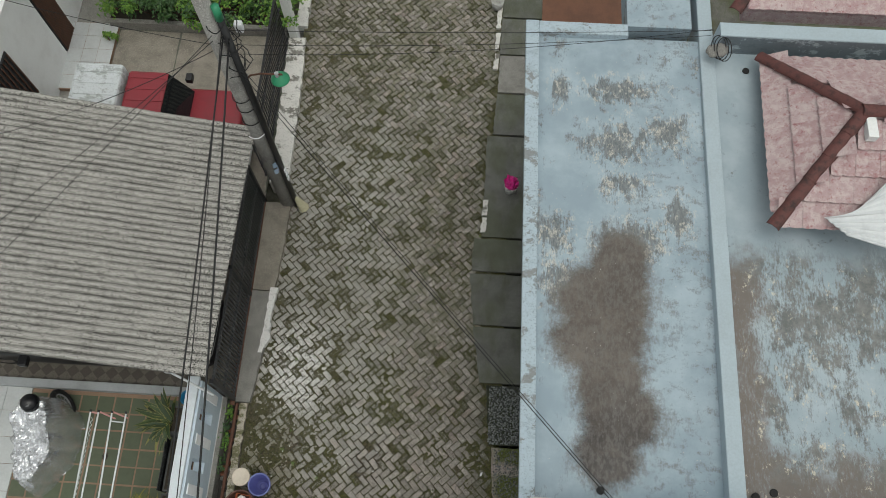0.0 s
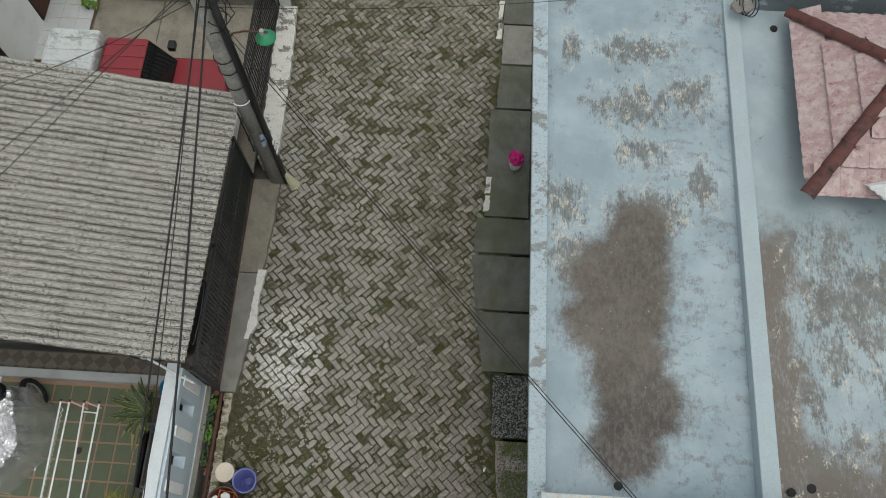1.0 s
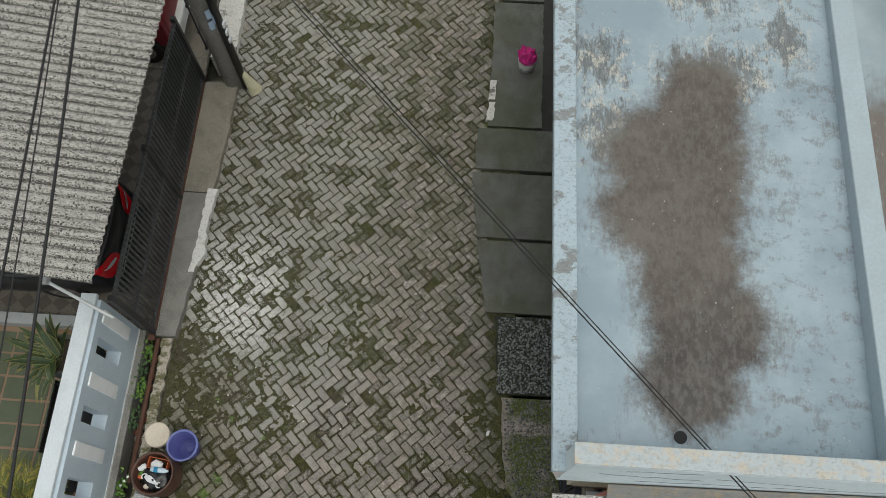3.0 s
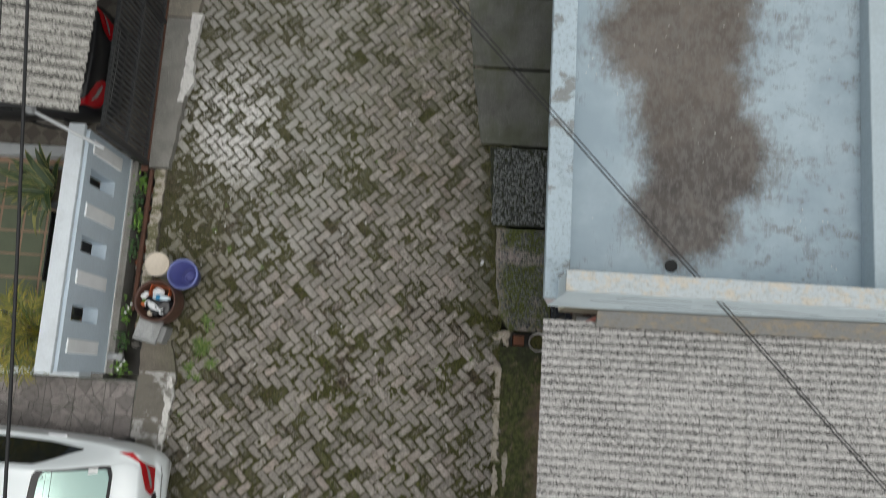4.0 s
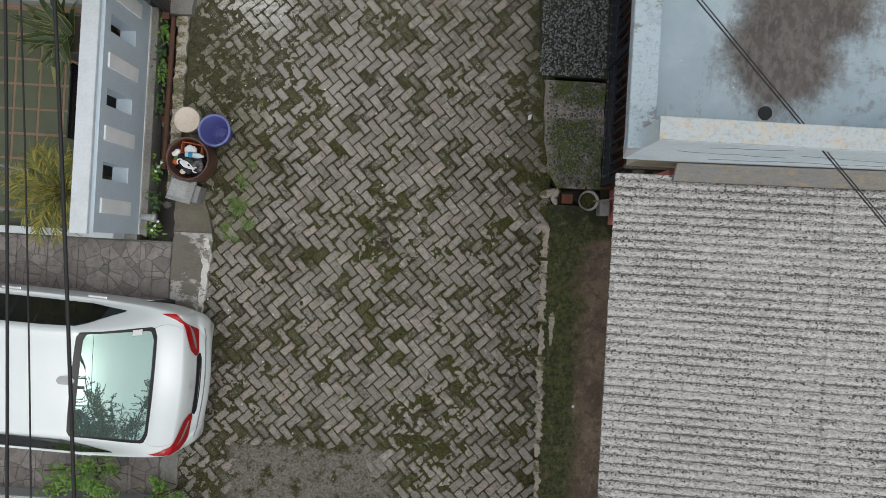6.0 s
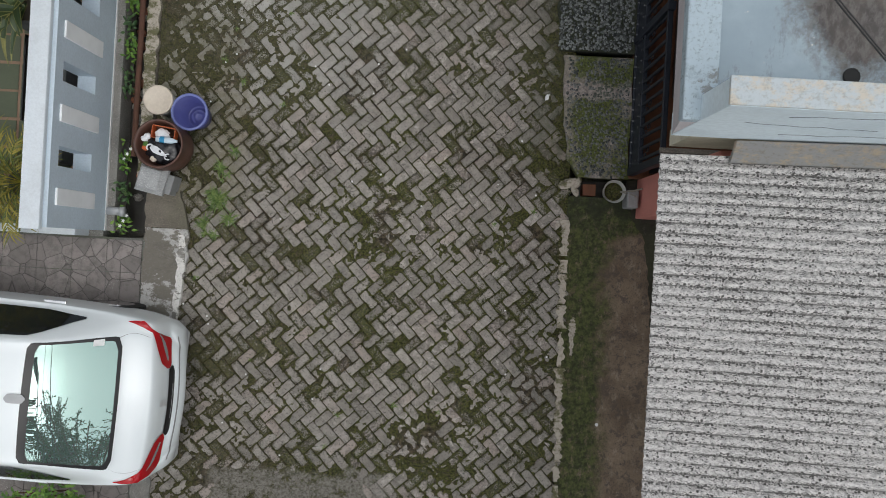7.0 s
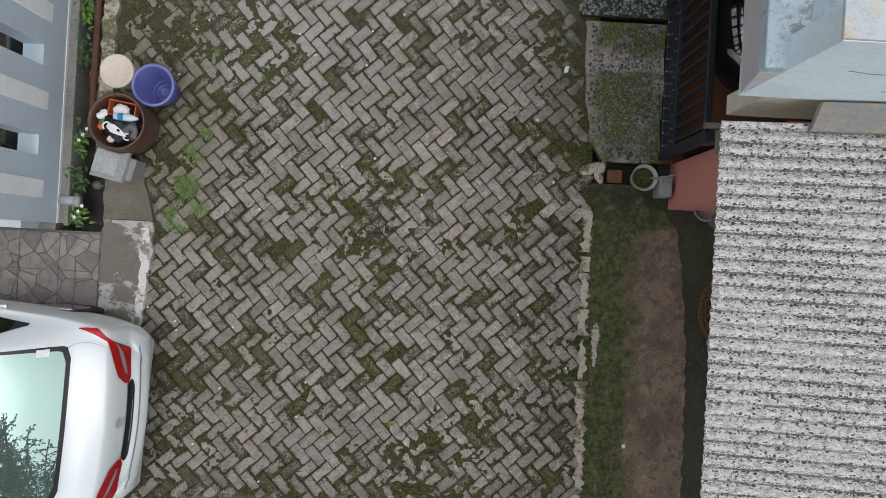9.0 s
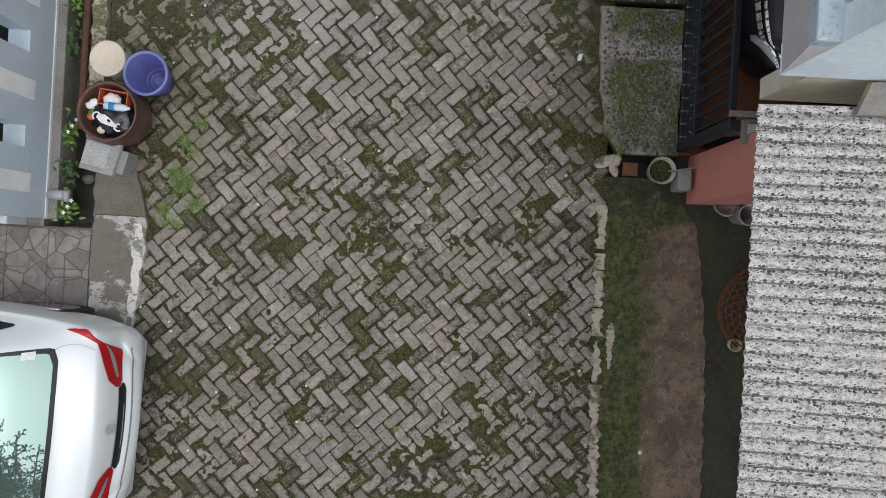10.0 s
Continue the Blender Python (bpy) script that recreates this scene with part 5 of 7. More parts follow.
for k in range(5):
    part("canopy_rib", block(-2.66, -1.98, -0.42 + 0.22 * k, -0.39 + 0.22 * k, 1.715, 1.732, 0.006), "canopy_grey", pick)
for sg in (-0.64, 0.66):
    for wx in (-0.45, -2.25):
        wheel(pick, wx, sg, 0.28, 0.16)
part("mirror", block(-1.02, -0.90, 0.70, 0.86, 1.12, 1.24, 0.02), "black_plastic", pick)


# ---- western yards ----
carport_floor = part("floor_carport_west", block(-8.2, -3.45, 2.66, 6.3, -0.05, 0.004), "diamond")
tagged(carport_floor, "brown diamond-patterned tiles under the carport roof", "floor", kind="structure")
step_w = part("step", block(-7.4, -3.84, 2.50, 2.64, -0.05, 0.15, 0.008), "beam")
tagged(step_w, "pale grey low wall between patio and carport", "wall", kind="structure")
back_w = part("wall_back", block(-9.2, -9.0, -6, 15, -0.3, 2.6), "white")
tagged(back_w, "white house wall behind the western yards", "wall", kind="structure")
north_yard = part("yard_north", block(-7.0, -3.45, 6.3, 9.72, -0.05, -0.002), "conc_dark")
tagged(north_yard, "worn concrete yard behind the black railing", "yard", kind="structure")
for i, (xa, xb) in enumerate(((-6.84, -5.62), (-5.61, -4.72), (-4.71, -3.47))):
    for j, (ya, yb) in enumerate(((6.3, 8.35), (8.36, 9.66))):
        part("yard_slab", ragged(bmesh.new(), [(xa, ya), (xa + 0.02, yb)], [(xb, ya), (xb - 0.01, yb)], -0.05, 0.008, 0.006, 0.08, 60 + 3 * i + j), "conc_tan", north_yard)
porch = part("porch_north", block(-8.6, -6.85, 8.2, 9.75, -0.05, 0.08, 0.006), "patio_joint")
tagged(porch, "white tiled porch", "porch", kind="structure")
for i in range(6):
    for j in range(5):
        part("tile", block(-8.58 + 0.29 * i, -8.58 + 0.29 * i + 0.282, 8.22 + 0.305 * j, 8.22 + 0.305 * j + 0.297, 0.08, 0.086), "tile_white", porch)
nw_house = thing("white_house", 0, 0, 0, "white plastered house with dark barred openings", "house", "", "structure")
part("wall", block(-9.0, -7.70, 6.6, 9.0, -0.3, 2.25), "white", nw_house)
part("wall", block(-9.0, -7.75, 9.62, 12.0, -0.3, 2.4), "white", nw_house)
part("roof", block(-9.2, -7.35, 8.6, 12.2, 2.4, 2.5), "conc_moss", nw_house, "mossy concrete roof edge")
grille_ = part("window_grille", block(-7.70, -7.67, 6.95, 7.75, 0.7, 1.9), "iron", nw_house)
for k in range(8):
    part("bar", block(-7.66, -7.645, 7.0 + 0.1 * k, 7.02 + 0.1 * k, 0.72, 1.88), "rust", grille_)
door_n = part("door", block(-7.9, -7.72, 9.05, 9.6, 0.086, 1.95), "iron", nw_house, "dark slatted door")
for k in range(9):
    part("slat", block(-7.72, -7.70, 9.08 + 0.058 * k, 9.11 + 0.058 * k, 0.1, 1.93), "rust", door_n)

bed_n = part("planting_bed", block(-7.0, -3.5, 9.72, 12.0, -0.05, 0.18), "soil")
tagged(bed_n, "dark soil bed along the yard", "flower bed", kind="structure")
part("bed_edge", block(-7.0, -3.5, 9.68, 9.78, -0.05, 0.22, 0.01), "conc", bed_n)


def shrub(name, x, y, z, w, d, h, n, size, material, label, seed, group=""):
    r = random.Random(seed)
    ob = thing(name, x, y, z, label, "shrub", group)
    bm = bmesh.new()
    for k in range(max(4, n // 60)):
        a = Vector((r.gauss(0, w * 0.5), r.gauss(0, d * 0.5), h * r.uniform(0.5, 1.0)))
        tube(bm, [(a.x * 0.2, a.y * 0.2, 0), (a.x * 0.6, a.y * 0.6, a.z * 0.6), tuple(a)], 0.006, 5)
    part("stems", bm, "rust", ob)
    bm = bmesh.new()
    for k in range(max(3, n // 40)):
        c = (r.gauss(0, w * 0.55), r.gauss(0, d * 0.55), h * r.uniform(0.25, 0.9))
        leafy(bm, c, (w * 0.16, d * 0.16, h * 0.12), 40, size, r)
    part("leaves", bm, material, ob)
    return ob


for k in range(7):
    shrub("hedge_plant", -6.7 + 0.5 * k, 9.98 + rnd.uniform(-0.1, 0.12), 0.18, 0.46, 0.35, 0.6, 700, 0.10, "leaf_dark" if k % 3 else "leaf_bright", "dense dark green leafy plant in the soil bed", 100 + k, "hedge plants")
for k in range(6):
    shrub("hedge_plant", -6.5 + 0.55 * k, 10.6 + rnd.uniform(-0.1, 0.15), 0.18, 0.48, 0.45, 0.9, 600, 0.11, "leaf_dark" if k % 2 else "leaf_bright", "dense dark green leafy plant in the soil bed", 130 + k, "hedge plants")
bird_leaf = shrub("creeper", -6.95, 9.35, 0.08, 0.1, 0.1, 0.25, 60, 0.09, "leaf_bright", "small potted creeper on the porch edge", 77)


def railing(name, x, y0, y1, z0, z1, step, material, label, mid=(0.35,), bar=0.011):
    """A railing along y with flat rails and many upright bars."""
    ob = thing(name, x, 0, 0, label, "railing", "", "structure")
    for z in (z0 + 0.05, *[z0 + (z1 - z0) * m for m in mid], z1 - 0.04):
        part("rail", block(-0.018, 0.018, y0, y1, z - 0.018, z + 0.018), material, ob)
    me = None
    k = 0
    y = y0 + 0.03
    while y < y1:
        if me is None:
            b = part("bar", block(-bar, bar, -bar, bar, z0, z1), material, ob)
            me = b.data
        else:
            b = new("bar", me)
            b.parent = ob
        b.location = (0, y, 0)
        y += step
    return ob


gate_w = railing("sliding_gate", -3.425, 2.52, 6.05, 0.11, 1.42, 0.066, "gate_iron", "black iron sliding gate with close upright bars", (0.5,))
for yy in (2.5, 4.3, 6.07):
    part("gate_post", block(-0.03, 0.03, yy - 0.03, yy + 0.03, 0.05, 1.46, 0.004), "iron", gate_w)
part("sheet_panel", block(-0.03, -0.022, 4.85, 6.03, 0.2, 1.36), "navy", gate_w, "dark sheet panel behind the bars")
part("gate_track", block(-0.05, 0.03, 2.4, 6.1, 0.10, 0.118), "rust", gate_w)
fence_n = railing("yard_railing", -3.46, 6.55, 9.55, 0.1, 1.45, 0.085, "iron", "black iron railing along the north yard", (0.3, 0.7))
fence_far = railing("far_railing", -3.46, 9.8, 14.5, 0.1, 1.6, 0.11, "iron", "far black railing along the street", (0.5,))
pillar_n = part("gate_pillar", block(-3.44, -3.28, 9.62, 9.80, -0.1, 1.9, 0.01), "white")
tagged(pillar_n, "white painted gate pillar", "pillar", kind="structure")
awn = thing("folding_arm", -3.62, 2.42, 1.32, "grey metal bracket at the carport corner", "bracket")
part("arm", rod(bmesh.new(), (-0.35, 0.12, 0.5), (0.22, -0.10, 0.02), 0.018), "aluminium", awn)
part("hinge", block(-0.38, -0.30, 0.08, 0.16, 0.46, 0.54, 0.01), "pvc", awn)

# green tiled patio
patio = part("floor_patio", block(-7.6, -3.82, -0.02, 2.52, -0.05, 0.002), "patio_joint")
tagged(patio, "patio of green tiles with brown joints", "patio", kind="structure")
P = 0.2785
tile_mesh = None
for i in range(10):
    for j in range(9):
        x0, y0 = -3.99 - P * (i + 1), 2.46 - P * (j + 1)
        if tile_mesh is None:
            o = part("tile", block(0, P - 0.027, 0, P - 0.027, -0.004, 0.006, 0.002), "patio_green", patio)
            tile_mesh = o.data
        else:
            o = new("tile", tile_mesh)
            o.parent = patio
        o.location = (x0 + rnd.uniform(-0.002, 0.002), y0 + rnd.uniform(-0.002, 0.002), 0.002)
for i in range(3):
    for j in range(6):
        part("white_tile", block(-7.62 + 0.42 * i, -7.62 + 0.42 * i + 0.412, 0.02 + 0.42 * j, 0.02 + 0.42 * j + 0.412, 0.0, 0.03 if i < 2 else 0.004), "tile_white", patio) if i < 2 else None
grate = thing("floor_drain", -5.36, 1.49, 0.008, "broken rusty floor drain in the patio", "drain")
part("hole", ragged(bmesh.new(), [(-0.03, -0.06), (-0.045, 0.0), (-0.02, 0.04)], [(0.02, -0.06), (0.03, 0.0), (0.035, 0.04)], 0.0, 0.003, 0.012, 0.02, 4), "rubber", grate)
for k in range(3):
    part("grate_bar", block(-0.04, 0.04, -0.04 + 0.035 * k, -0.034 + 0.035 * k, 0.003, 0.008), "rust", grate)

# drying rack
rack = thing("drying_rack", -0.15, 0.06, -0.48, "white aluminium drying rack with pink end bars", "drying rack")
for x0, x1 in ((-5.04, -5.01), (-4.92, -4.91), (-4.72, -4.64), (-4.51, -4.49)):
    rail = part("rail", rod(bmesh.new(), (x0, 1.92, 1.75), (x1, 0.0, 1.70), 0.013, None, 8), "aluminium", rack)
    part("end_cap", rod(bmesh.new(), (x0, 1.915, 1.75), (x0, 1.95, 1.75), 0.018, None, 8), "black_plastic", rail)
for (xa, ya), (xb, yb) in (((-5.04, 1.92), (-4.92, 1.90)), ((-4.92, 1.93), (-4.66, 1.84)), ((-4.72, 1.94), (-4.48, 1.86))):
    part("cross_bar", rod(bmesh.new(), (xa, ya, 1.735), (xb, yb, 1.72), 0.012, None, 8), "pink", rack, "pink plastic end bar")
part("cross_bar", rod(bmesh.new(), (-4.72, 1.80, 1.74), (-4.50, 1.79, 1.74), 0.010, None, 8), "aluminium", rack)
bm = bmesh.new()
for k in range(24):
    a, b = 1.84 - 0.075 * k, 1.84 - 0.075 * (k + 1)
    rod(bm, (-5.015, a, 1.74), (-4.985, (a + b) / 2, 1.74), 0.004, None, 4)
    rod(bm, (-4.985, (a + b) / 2, 1.74), (-5.015, b, 1.74), 0.004, None, 4)
part("zigzag_wire", bm, "aluminium", rack)
for x in (-5.02, -4.5):
    for y in (0.55, 0.12):
        part("leg", rod(bmesh.new(), (x, y, 0.49), (x, y, 1.74), 0.012, None, 8), "aluminium", rack)

# motorcycle under its silver cover
bike = thing("covered_motorcycle", -6.27, 1.58, 0.005, "motorcycle under a creased silver foil cover", "motorcycle")
N = 64
xs_, ys_ = np.linspace(-0.56, 0.56, N), np.linspace(-0.78, 0.78, N)
X, Y = np.meshgrid(xs_, ys_, indexing="ij")
ang, rad = np.arctan2(Y + 0.05, X + 0.03), np.hypot(X, Y)
edge_x = 0.46 * np.clip((Y + 0.78) / 0.62, 0.05, 1) ** 0.7 * np.clip((0.80 - Y) / 0.45, 0, 1) ** 0.6 * (1 + 0.06 * np.sin(ang * 9))
fall = np.clip(1 - np.abs(X) / np.maximum(edge_x, 0.02), 0, 1)
ends = np.clip((0.74 - Y) / 0.3, 0, 1) * np.clip((Y + 0.76) / 0.35, 0, 1)
fan = np.abs((ang * 2.6 + 0.5 * np.sin(rad * 5)) % 1.0 - 0.5) + 0.5 * np.abs((ang * 5.7 + 1.3 * fbm(X * 3, Y * 3, 8, 2)) % 1.0 - 0.5)
crush = np.abs(fbm(X * 4 + 5, Y * 4 + 9, 61, 2) - 0.5) + 0.45 * np.abs(fbm(X * 9 + 2, Y * 9 + 1, 67, 2) - 0.5)
Z = (0.55 + 0.34 * np.clip((Y + 0.1) / 0.5, 0, 1)) * np.clip(fall * 2.6, 0, 1) ** 0.5 * np.clip(ends * 1.8, 0, 1) ** 0.5 + (0.07 * fan * np.clip(rad * 2.2, 0.1, 1) + 0.34 * crush) * np.clip(fall * 5, 0, 1)
keep = (fall > 0.0) & (ends > 0.0)
verts = np.stack([X, Y, np.where(keep, np.maximum(Z, 0.03), 0.0)], -1).reshape(-1, 3)
F = quads(N, N)
F = F[keep.ravel()[F].any(axis=1)]
used = np.unique(F)
back = np.full(len(verts), -1)
back[used] = np.arange(len(used))
cover = grid_mesh("cover", verts[used], back[F], "foil", bike, False)
cover["label"] = "creased silver foil cover"
ax = Vector((0.80, 0.55, 0.25)).normalized()
u_ = ax.orthogonal().normalized()
v_ = ax.cross(u_)
hub = Vector((0.16, 0.66, 0.27))


def ring(bm, radius, thick, seg=8):
    return tube(bm, [tuple(hub + (u_ * math.cos(a) + v_ * math.sin(a)) * radius) for a in [k * math.pi / 16 for k in range(33)]], thick, seg)


wh = part("front_wheel", ring(bmesh.new(), 0.215, 0.045), "rubber", bike, "", True)
bm = ring(bmesh.new(), 0.165, 0.014, 6)
for k in range(9):
    a = k * math.pi * 2 / 9
    rod(bm, hub, hub + (u_ * math.cos(a) + v_ * math.sin(a)) * 0.165, 0.007, None, 5)
rod(bm, hub - ax * 0.03, hub + ax * 0.03, 0.035, None, 12)
part("rim", bm, "post_grey", wh)
helmet = thing("helmet", -6.27, 2.10, 0.93, "black glossy helmet on the covered motorcycle", "helmet")
part("shell", lathe(bmesh.new(), [(0.135, 0.0), (0.140, 0.05), (0.130, 0.11), (0.10, 0.155), (0.055, 0.18), (0.005, 0.187)], 28), "car_black", helmet, "", True)
bm = bmesh.new()
vz = [[bm.verts.new((rr * math.cos(a), rr * math.sin(a), z)) for rr, z in ((0.143, 0.03), (0.146, 0.07), (0.137, 0.11))] for a in [-1.9 + 0.2 * k for k in range(11)]]
for a, b in zip(vz, vz[1:]):
    for k in range(2):
        bm.faces.new((a[k], b[k], b[k + 1], a[k + 1]))
part("visor", bm, "dark_glass", helmet, "", True)
part("badge", block(0.0, 0.05, -0.075, -0.03, 0.165, 0.172, 0.002), "post_grey", helmet)

# planters, snake plant, palm along the inside of the street wall
for y0, y1, top in ((1.80, 2.22, 0.80), (0.98, 1.78, 0.34), (0.62, 0.95, 0.34)):
    pl = thing("planter", -4.10, 0, 0, "dark grey cast planter along the wall", "planter", "planters inside the wall")
    part("trough", block(-0.15, 0.15, y0, y1, 0.0, top, 0.012), "planter", pl)
    part("soil", block(-0.115, 0.115, y0 + 0.03, y1 - 0.03, top - 0.01, top + 0.005), "soil", pl)
glass_p = part("glass_panel", block(-4.275, -4.262, 0.98, 1.78, 0.0, 0.5), "dark_glass")
tagged(glass_p, "dark glass panel along the planter", "panel")
pail_b = thing("blue_pail", -4.02, 2.40, 0.0, "sky-blue plastic pail behind the planter", "bucket")
part("shell", lathe(bmesh.new(), [(0.005, 0.0), (0.09, 0.0), (0.12, 0.55), (0.128, 0.56), (0.11, 0.555), (0.085, 0.03), (0.005, 0.03)], 26), "blue_bright", pail_b, "", True)
snake = thing("snake_plant", -4.16, 1.99, 0.80, "striped green snake plant leaning out of a planter", "plant")
r = random.Random(9)
bm, bm2 = bmesh.new(), bmesh.new()
for k in range(58):
    yaw = math.pi + r.gauss(0, 0.8)
    ln = r.uniform(0.28, 0.66)
    base = (r.gauss(0, 0.03), r.gauss(0, 0.05), r.uniform(0, 0.08))
    w, rise, droop = r.uniform(0.022, 0.034), ln * r.uniform(0.2, 0.9), ln * r.uniform(0.2, 0.7)
    w *= 2.9
    blade(bm2, base, yaw, ln, w, rise, droop, 7)
    blade(bm, (base[0], base[1], base[2] + 0.004), yaw, ln * 0.98, w * 0.84, rise, droop, 7)
part("variegation", bm2, "leaf_margin", snake, "yellow leaf margins")
tagged(part("foliage", bm, "leaf_striped", snake), kind="stuff")
palm = thing("potted_palm", -4.34, 0.42, 0.0, "yellow-green areca palm beside the wall", "palm")
part("pot", lathe(bmesh.new(), [(0.005, 0.0), (0.11, 0.0), (0.14, 0.28), (0.125, 0.28), (0.12, 0.25), (0.005, 0.25)], 24), "planter", palm)
bm, bm2 = bmesh.new(), bmesh.new()
for k in range(26):
    yaw = k * 0.45 + r.uniform(-0.15, 0.15)
    ln = r.uniform(0.34, 0.56)
    hgt = r.uniform(0.45, 0.75)
    pts = []
    for i in range(9):
        t = i / 8
        pts.append((math.cos(yaw) * ln * t, math.sin(yaw) * ln * t, 0.25 + hgt * t * 1.5 - 1.0 * hgt * t * t))
    tube(bm, pts, 0.005, 5)
    for i in range(2, 9):
        for sg in (-1, 1):
            for h_ in (0, 0.5):
                q = Vector(pts[i]).lerp(Vector(pts[i - 1]), h_)
                blade(bm2, q, yaw + sg * r.uniform(0.5, 0.85), r.uniform(0.14, 0.22), 0.014, 0.05, r.uniform(0.05, 0.13), 4)
part("stalk", bm, "palm_leaf", palm)
part("frond_leaf", bm2, "palm_leaf", palm)
south_edge = part("wall_patio_south", block(-7.6, -3.80, -0.06, 0.02, -0.1, 0.30, 0.008), "cap_white")
tagged(south_edge, "low pale wall at the patio's south end", "wall", kind="structure")

# ---- drain and clutter by the wall ----
pipe_r = thing("drain_pipe", -3.40, 0, 0, "rusty brown pipe lying in the drain", "pipe")
part("tube", rod(bmesh.new(), (0, 0.75, 0.0), (0.02, 2.45, 0.02), 0.028, None, 12), "rust", pipe_r)
r = random.Random(21)
for k in range(9):
    y = 0.15 + 0.27 * k + r.uniform(-0.08, 0.08)
    if k in (3, 4):
        continue
    w_ = thing("drain_weed", -3.50 + r.uniform(-0.03, 0.02), y, -0.22, "green weed with small white flowers in the drain", "weed", "weeds in the drain")
    part("leaves", leafy(bmesh.new(), (0, 0, 0.14), (0.035, 0.06, 0.07), 34, 0.07, r), "leaf_dark" if k % 2 else "leaf_bright", w_)
    if k in (0, 2):
        for q in range(3):
            fl = bmesh.new()
            for a in range(5):
                blade(fl, (0.03 + 0.03 * q, 0.05 * q - 0.04, 0.30), a * 1.257, 0.024, 0.011, 0.004, 0.004, 3)
            part("flower", fl, "white", w_, "small white flower")
elbow = thing("pvc_outlet", -3.56, 0.20, 0.02, "grey plastic pipe outlet in the wall", "pipe")
part("tube", rod(bmesh.new(), (-0.06, 0, 0), (0.09, -0.005, 0), 0.042, None, 18), "pvc", elbow, "", True)
part("collar", rod(bmesh.new(), (0.07, -0.004, 0), (0.11, -0.006, 0), 0.05, None, 18), "pvc", elbow, "", True)
for k in range(14):
    lump("rubble", -3.47 + r.uniform(-0.05, 0.06), 0.2 + r.uniform(0, 2.2), -0.25, 0.04, 0.05, 0.03, "terra_pot" if k % 2 else "conc", "broken brick rubble lying in the drain", "rubble", 200 + k, "rubble in the drain")

M["blue_rim"] = plain("periwinkle_plastic", (0.17, 0.20, 0.46), 0.35)
pail = thing("paint_pail", -3.06, 1.265, 0.0, "pail closed with a cream lid", "pail")
part("shell", lathe(bmesh.new(), [(0.005, 0.0), (0.105, 0.0), (0.122, 0.34), (0.005, 0.34)], 32), "pot_white", pail, "", True)
part("lid", lathe(bmesh.new(), [(0.128, 0.325), (0.140, 0.33), (0.140, 0.352), (0.132, 0.36), (0.122, 0.352), (0.005, 0.352)], 40), "lid_cream", pail, "cream lid with a raised rim", True)

tub = thing("blue_bucket", -2.765, 1.17, 0.0, "empty open blue plastic bucket", "bucket")
part("shell", lathe(bmesh.new(), [(0.005, 0.0), (0.118, 0.0), (0.166, 0.33), (0.156, 0.33), (0.112, 0.02), (0.085, 0.02), (0.08, 0.032), (0.052, 0.032), (0.048, 0.02), (0.02, 0.02), (0.005, 0.022)], 44), "blue_plastic", tub, "", True)
part("rim", lathe(bmesh.new(), [(0.152, 0.326), (0.158, 0.342), (0.172, 0.342), (0.178, 0.332), (0.174, 0.318), (0.164, 0.316)], 44), "blue_rim", tub, "paler bucket rim", True)

urn = thing("clay_barrel", -3.0, 0.84, 0.0, "brown clay barrel filled with household rubbish", "barrel")
part("shell", lathe(bmesh.new(), [(0.005, 0.0), (0.175, 0.0), (0.235, 0.14), (0.24, 0.28), (0.225, 0.44), (0.232, 0.455), (0.218, 0.46), (0.205, 0.43), (0.2, 0.22), (0.005, 0.20)], 44), "clay", urn, "", True)


def crumpled(name, x, y, z, sx, sy, sz, material, label, seed, category="rubbish"):
    bm = bmesh.new()
    bmesh.ops.create_icosphere(bm, subdivisions=4, radius=1.0)
    for v in bm.verts:
        n = v.co.normalized()
        k = 1 + 0.22 * noise.noise(n * 2.2 + Vector((seed, 0, 0))) + 0.12 * noise.noise(n * 6 + Vector((0, seed, 0))) + 0.05 * noise.noise(n * 14)
        v.co = Vector((n.x * sx, n.y * sy, n.z * sz)) * k
    ob = part(name, bm, material, None, "", True)
    ob.location = (x, y, z)
    return tagged(ob, label, category, "rubbish in the clay barrel")


crumpled("bin_bag", -2.97, 0.79, 0.37, 0.165, 0.135, 0.075, "trash_black", "shiny black bin bag in the clay barrel", 5, "bag")
bagw = thing("carrier_bag", -2.975, 0.765, 0.44, "crumpled white carrier bag on the rubbish", "bag", "rubbish in the clay barrel")
bm = bmesh.new()
blade(bm, (-0.10, 0.045, 0.0), -0.5, 0.22, 0.07, 0.02, 0.01, 8)
part("sheet", bm, "trash_white", bagw)
part("handle", tube(bmesh.new(), [(-0.10 + 0.03 * math.cos(a), 0.035 + 0.03 * math.sin(a), 0.012) for a in [k * 0.45 for k in range(10)]], 0.007), "trash_white", bagw)
part("handle", tube(bmesh.new(), [(0.07 + 0.03 * math.cos(a), -0.045 + 0.026 * math.sin(a), 0.012) for a in [1.2 + k * 0.45 for k in range(10)]], 0.007), "trash_white", bagw)
carton = thing("carton", -2.965, 0.945, 0.34, "open orange carton in the clay barrel", "box", "rubbish in the clay barrel", rz=-8)
for a in ((-0.11, 0.11, 0.055, 0.06), (-0.11, 0.11, -0.06, -0.055), (-0.11, -0.105, -0.06, 0.06), (0.105, 0.11, -0.06, 0.06)):
    part("side", block(*a, 0.0, 0.10), "orange", carton)
crumpled("plastic_wrap", -2.985, 0.935, 0.40, 0.065, 0.05, 0.03, "trash_white", "crumpled clear plastic wrapper", 8)
bot = thing("plastic_bottle", -3.03, 0.885, 0.43, "clear plastic bottle lying on the rubbish", "bottle", "rubbish in the clay barrel", rz=-4)
bot.rotation_euler = (0, math.pi / 2, -0.07)
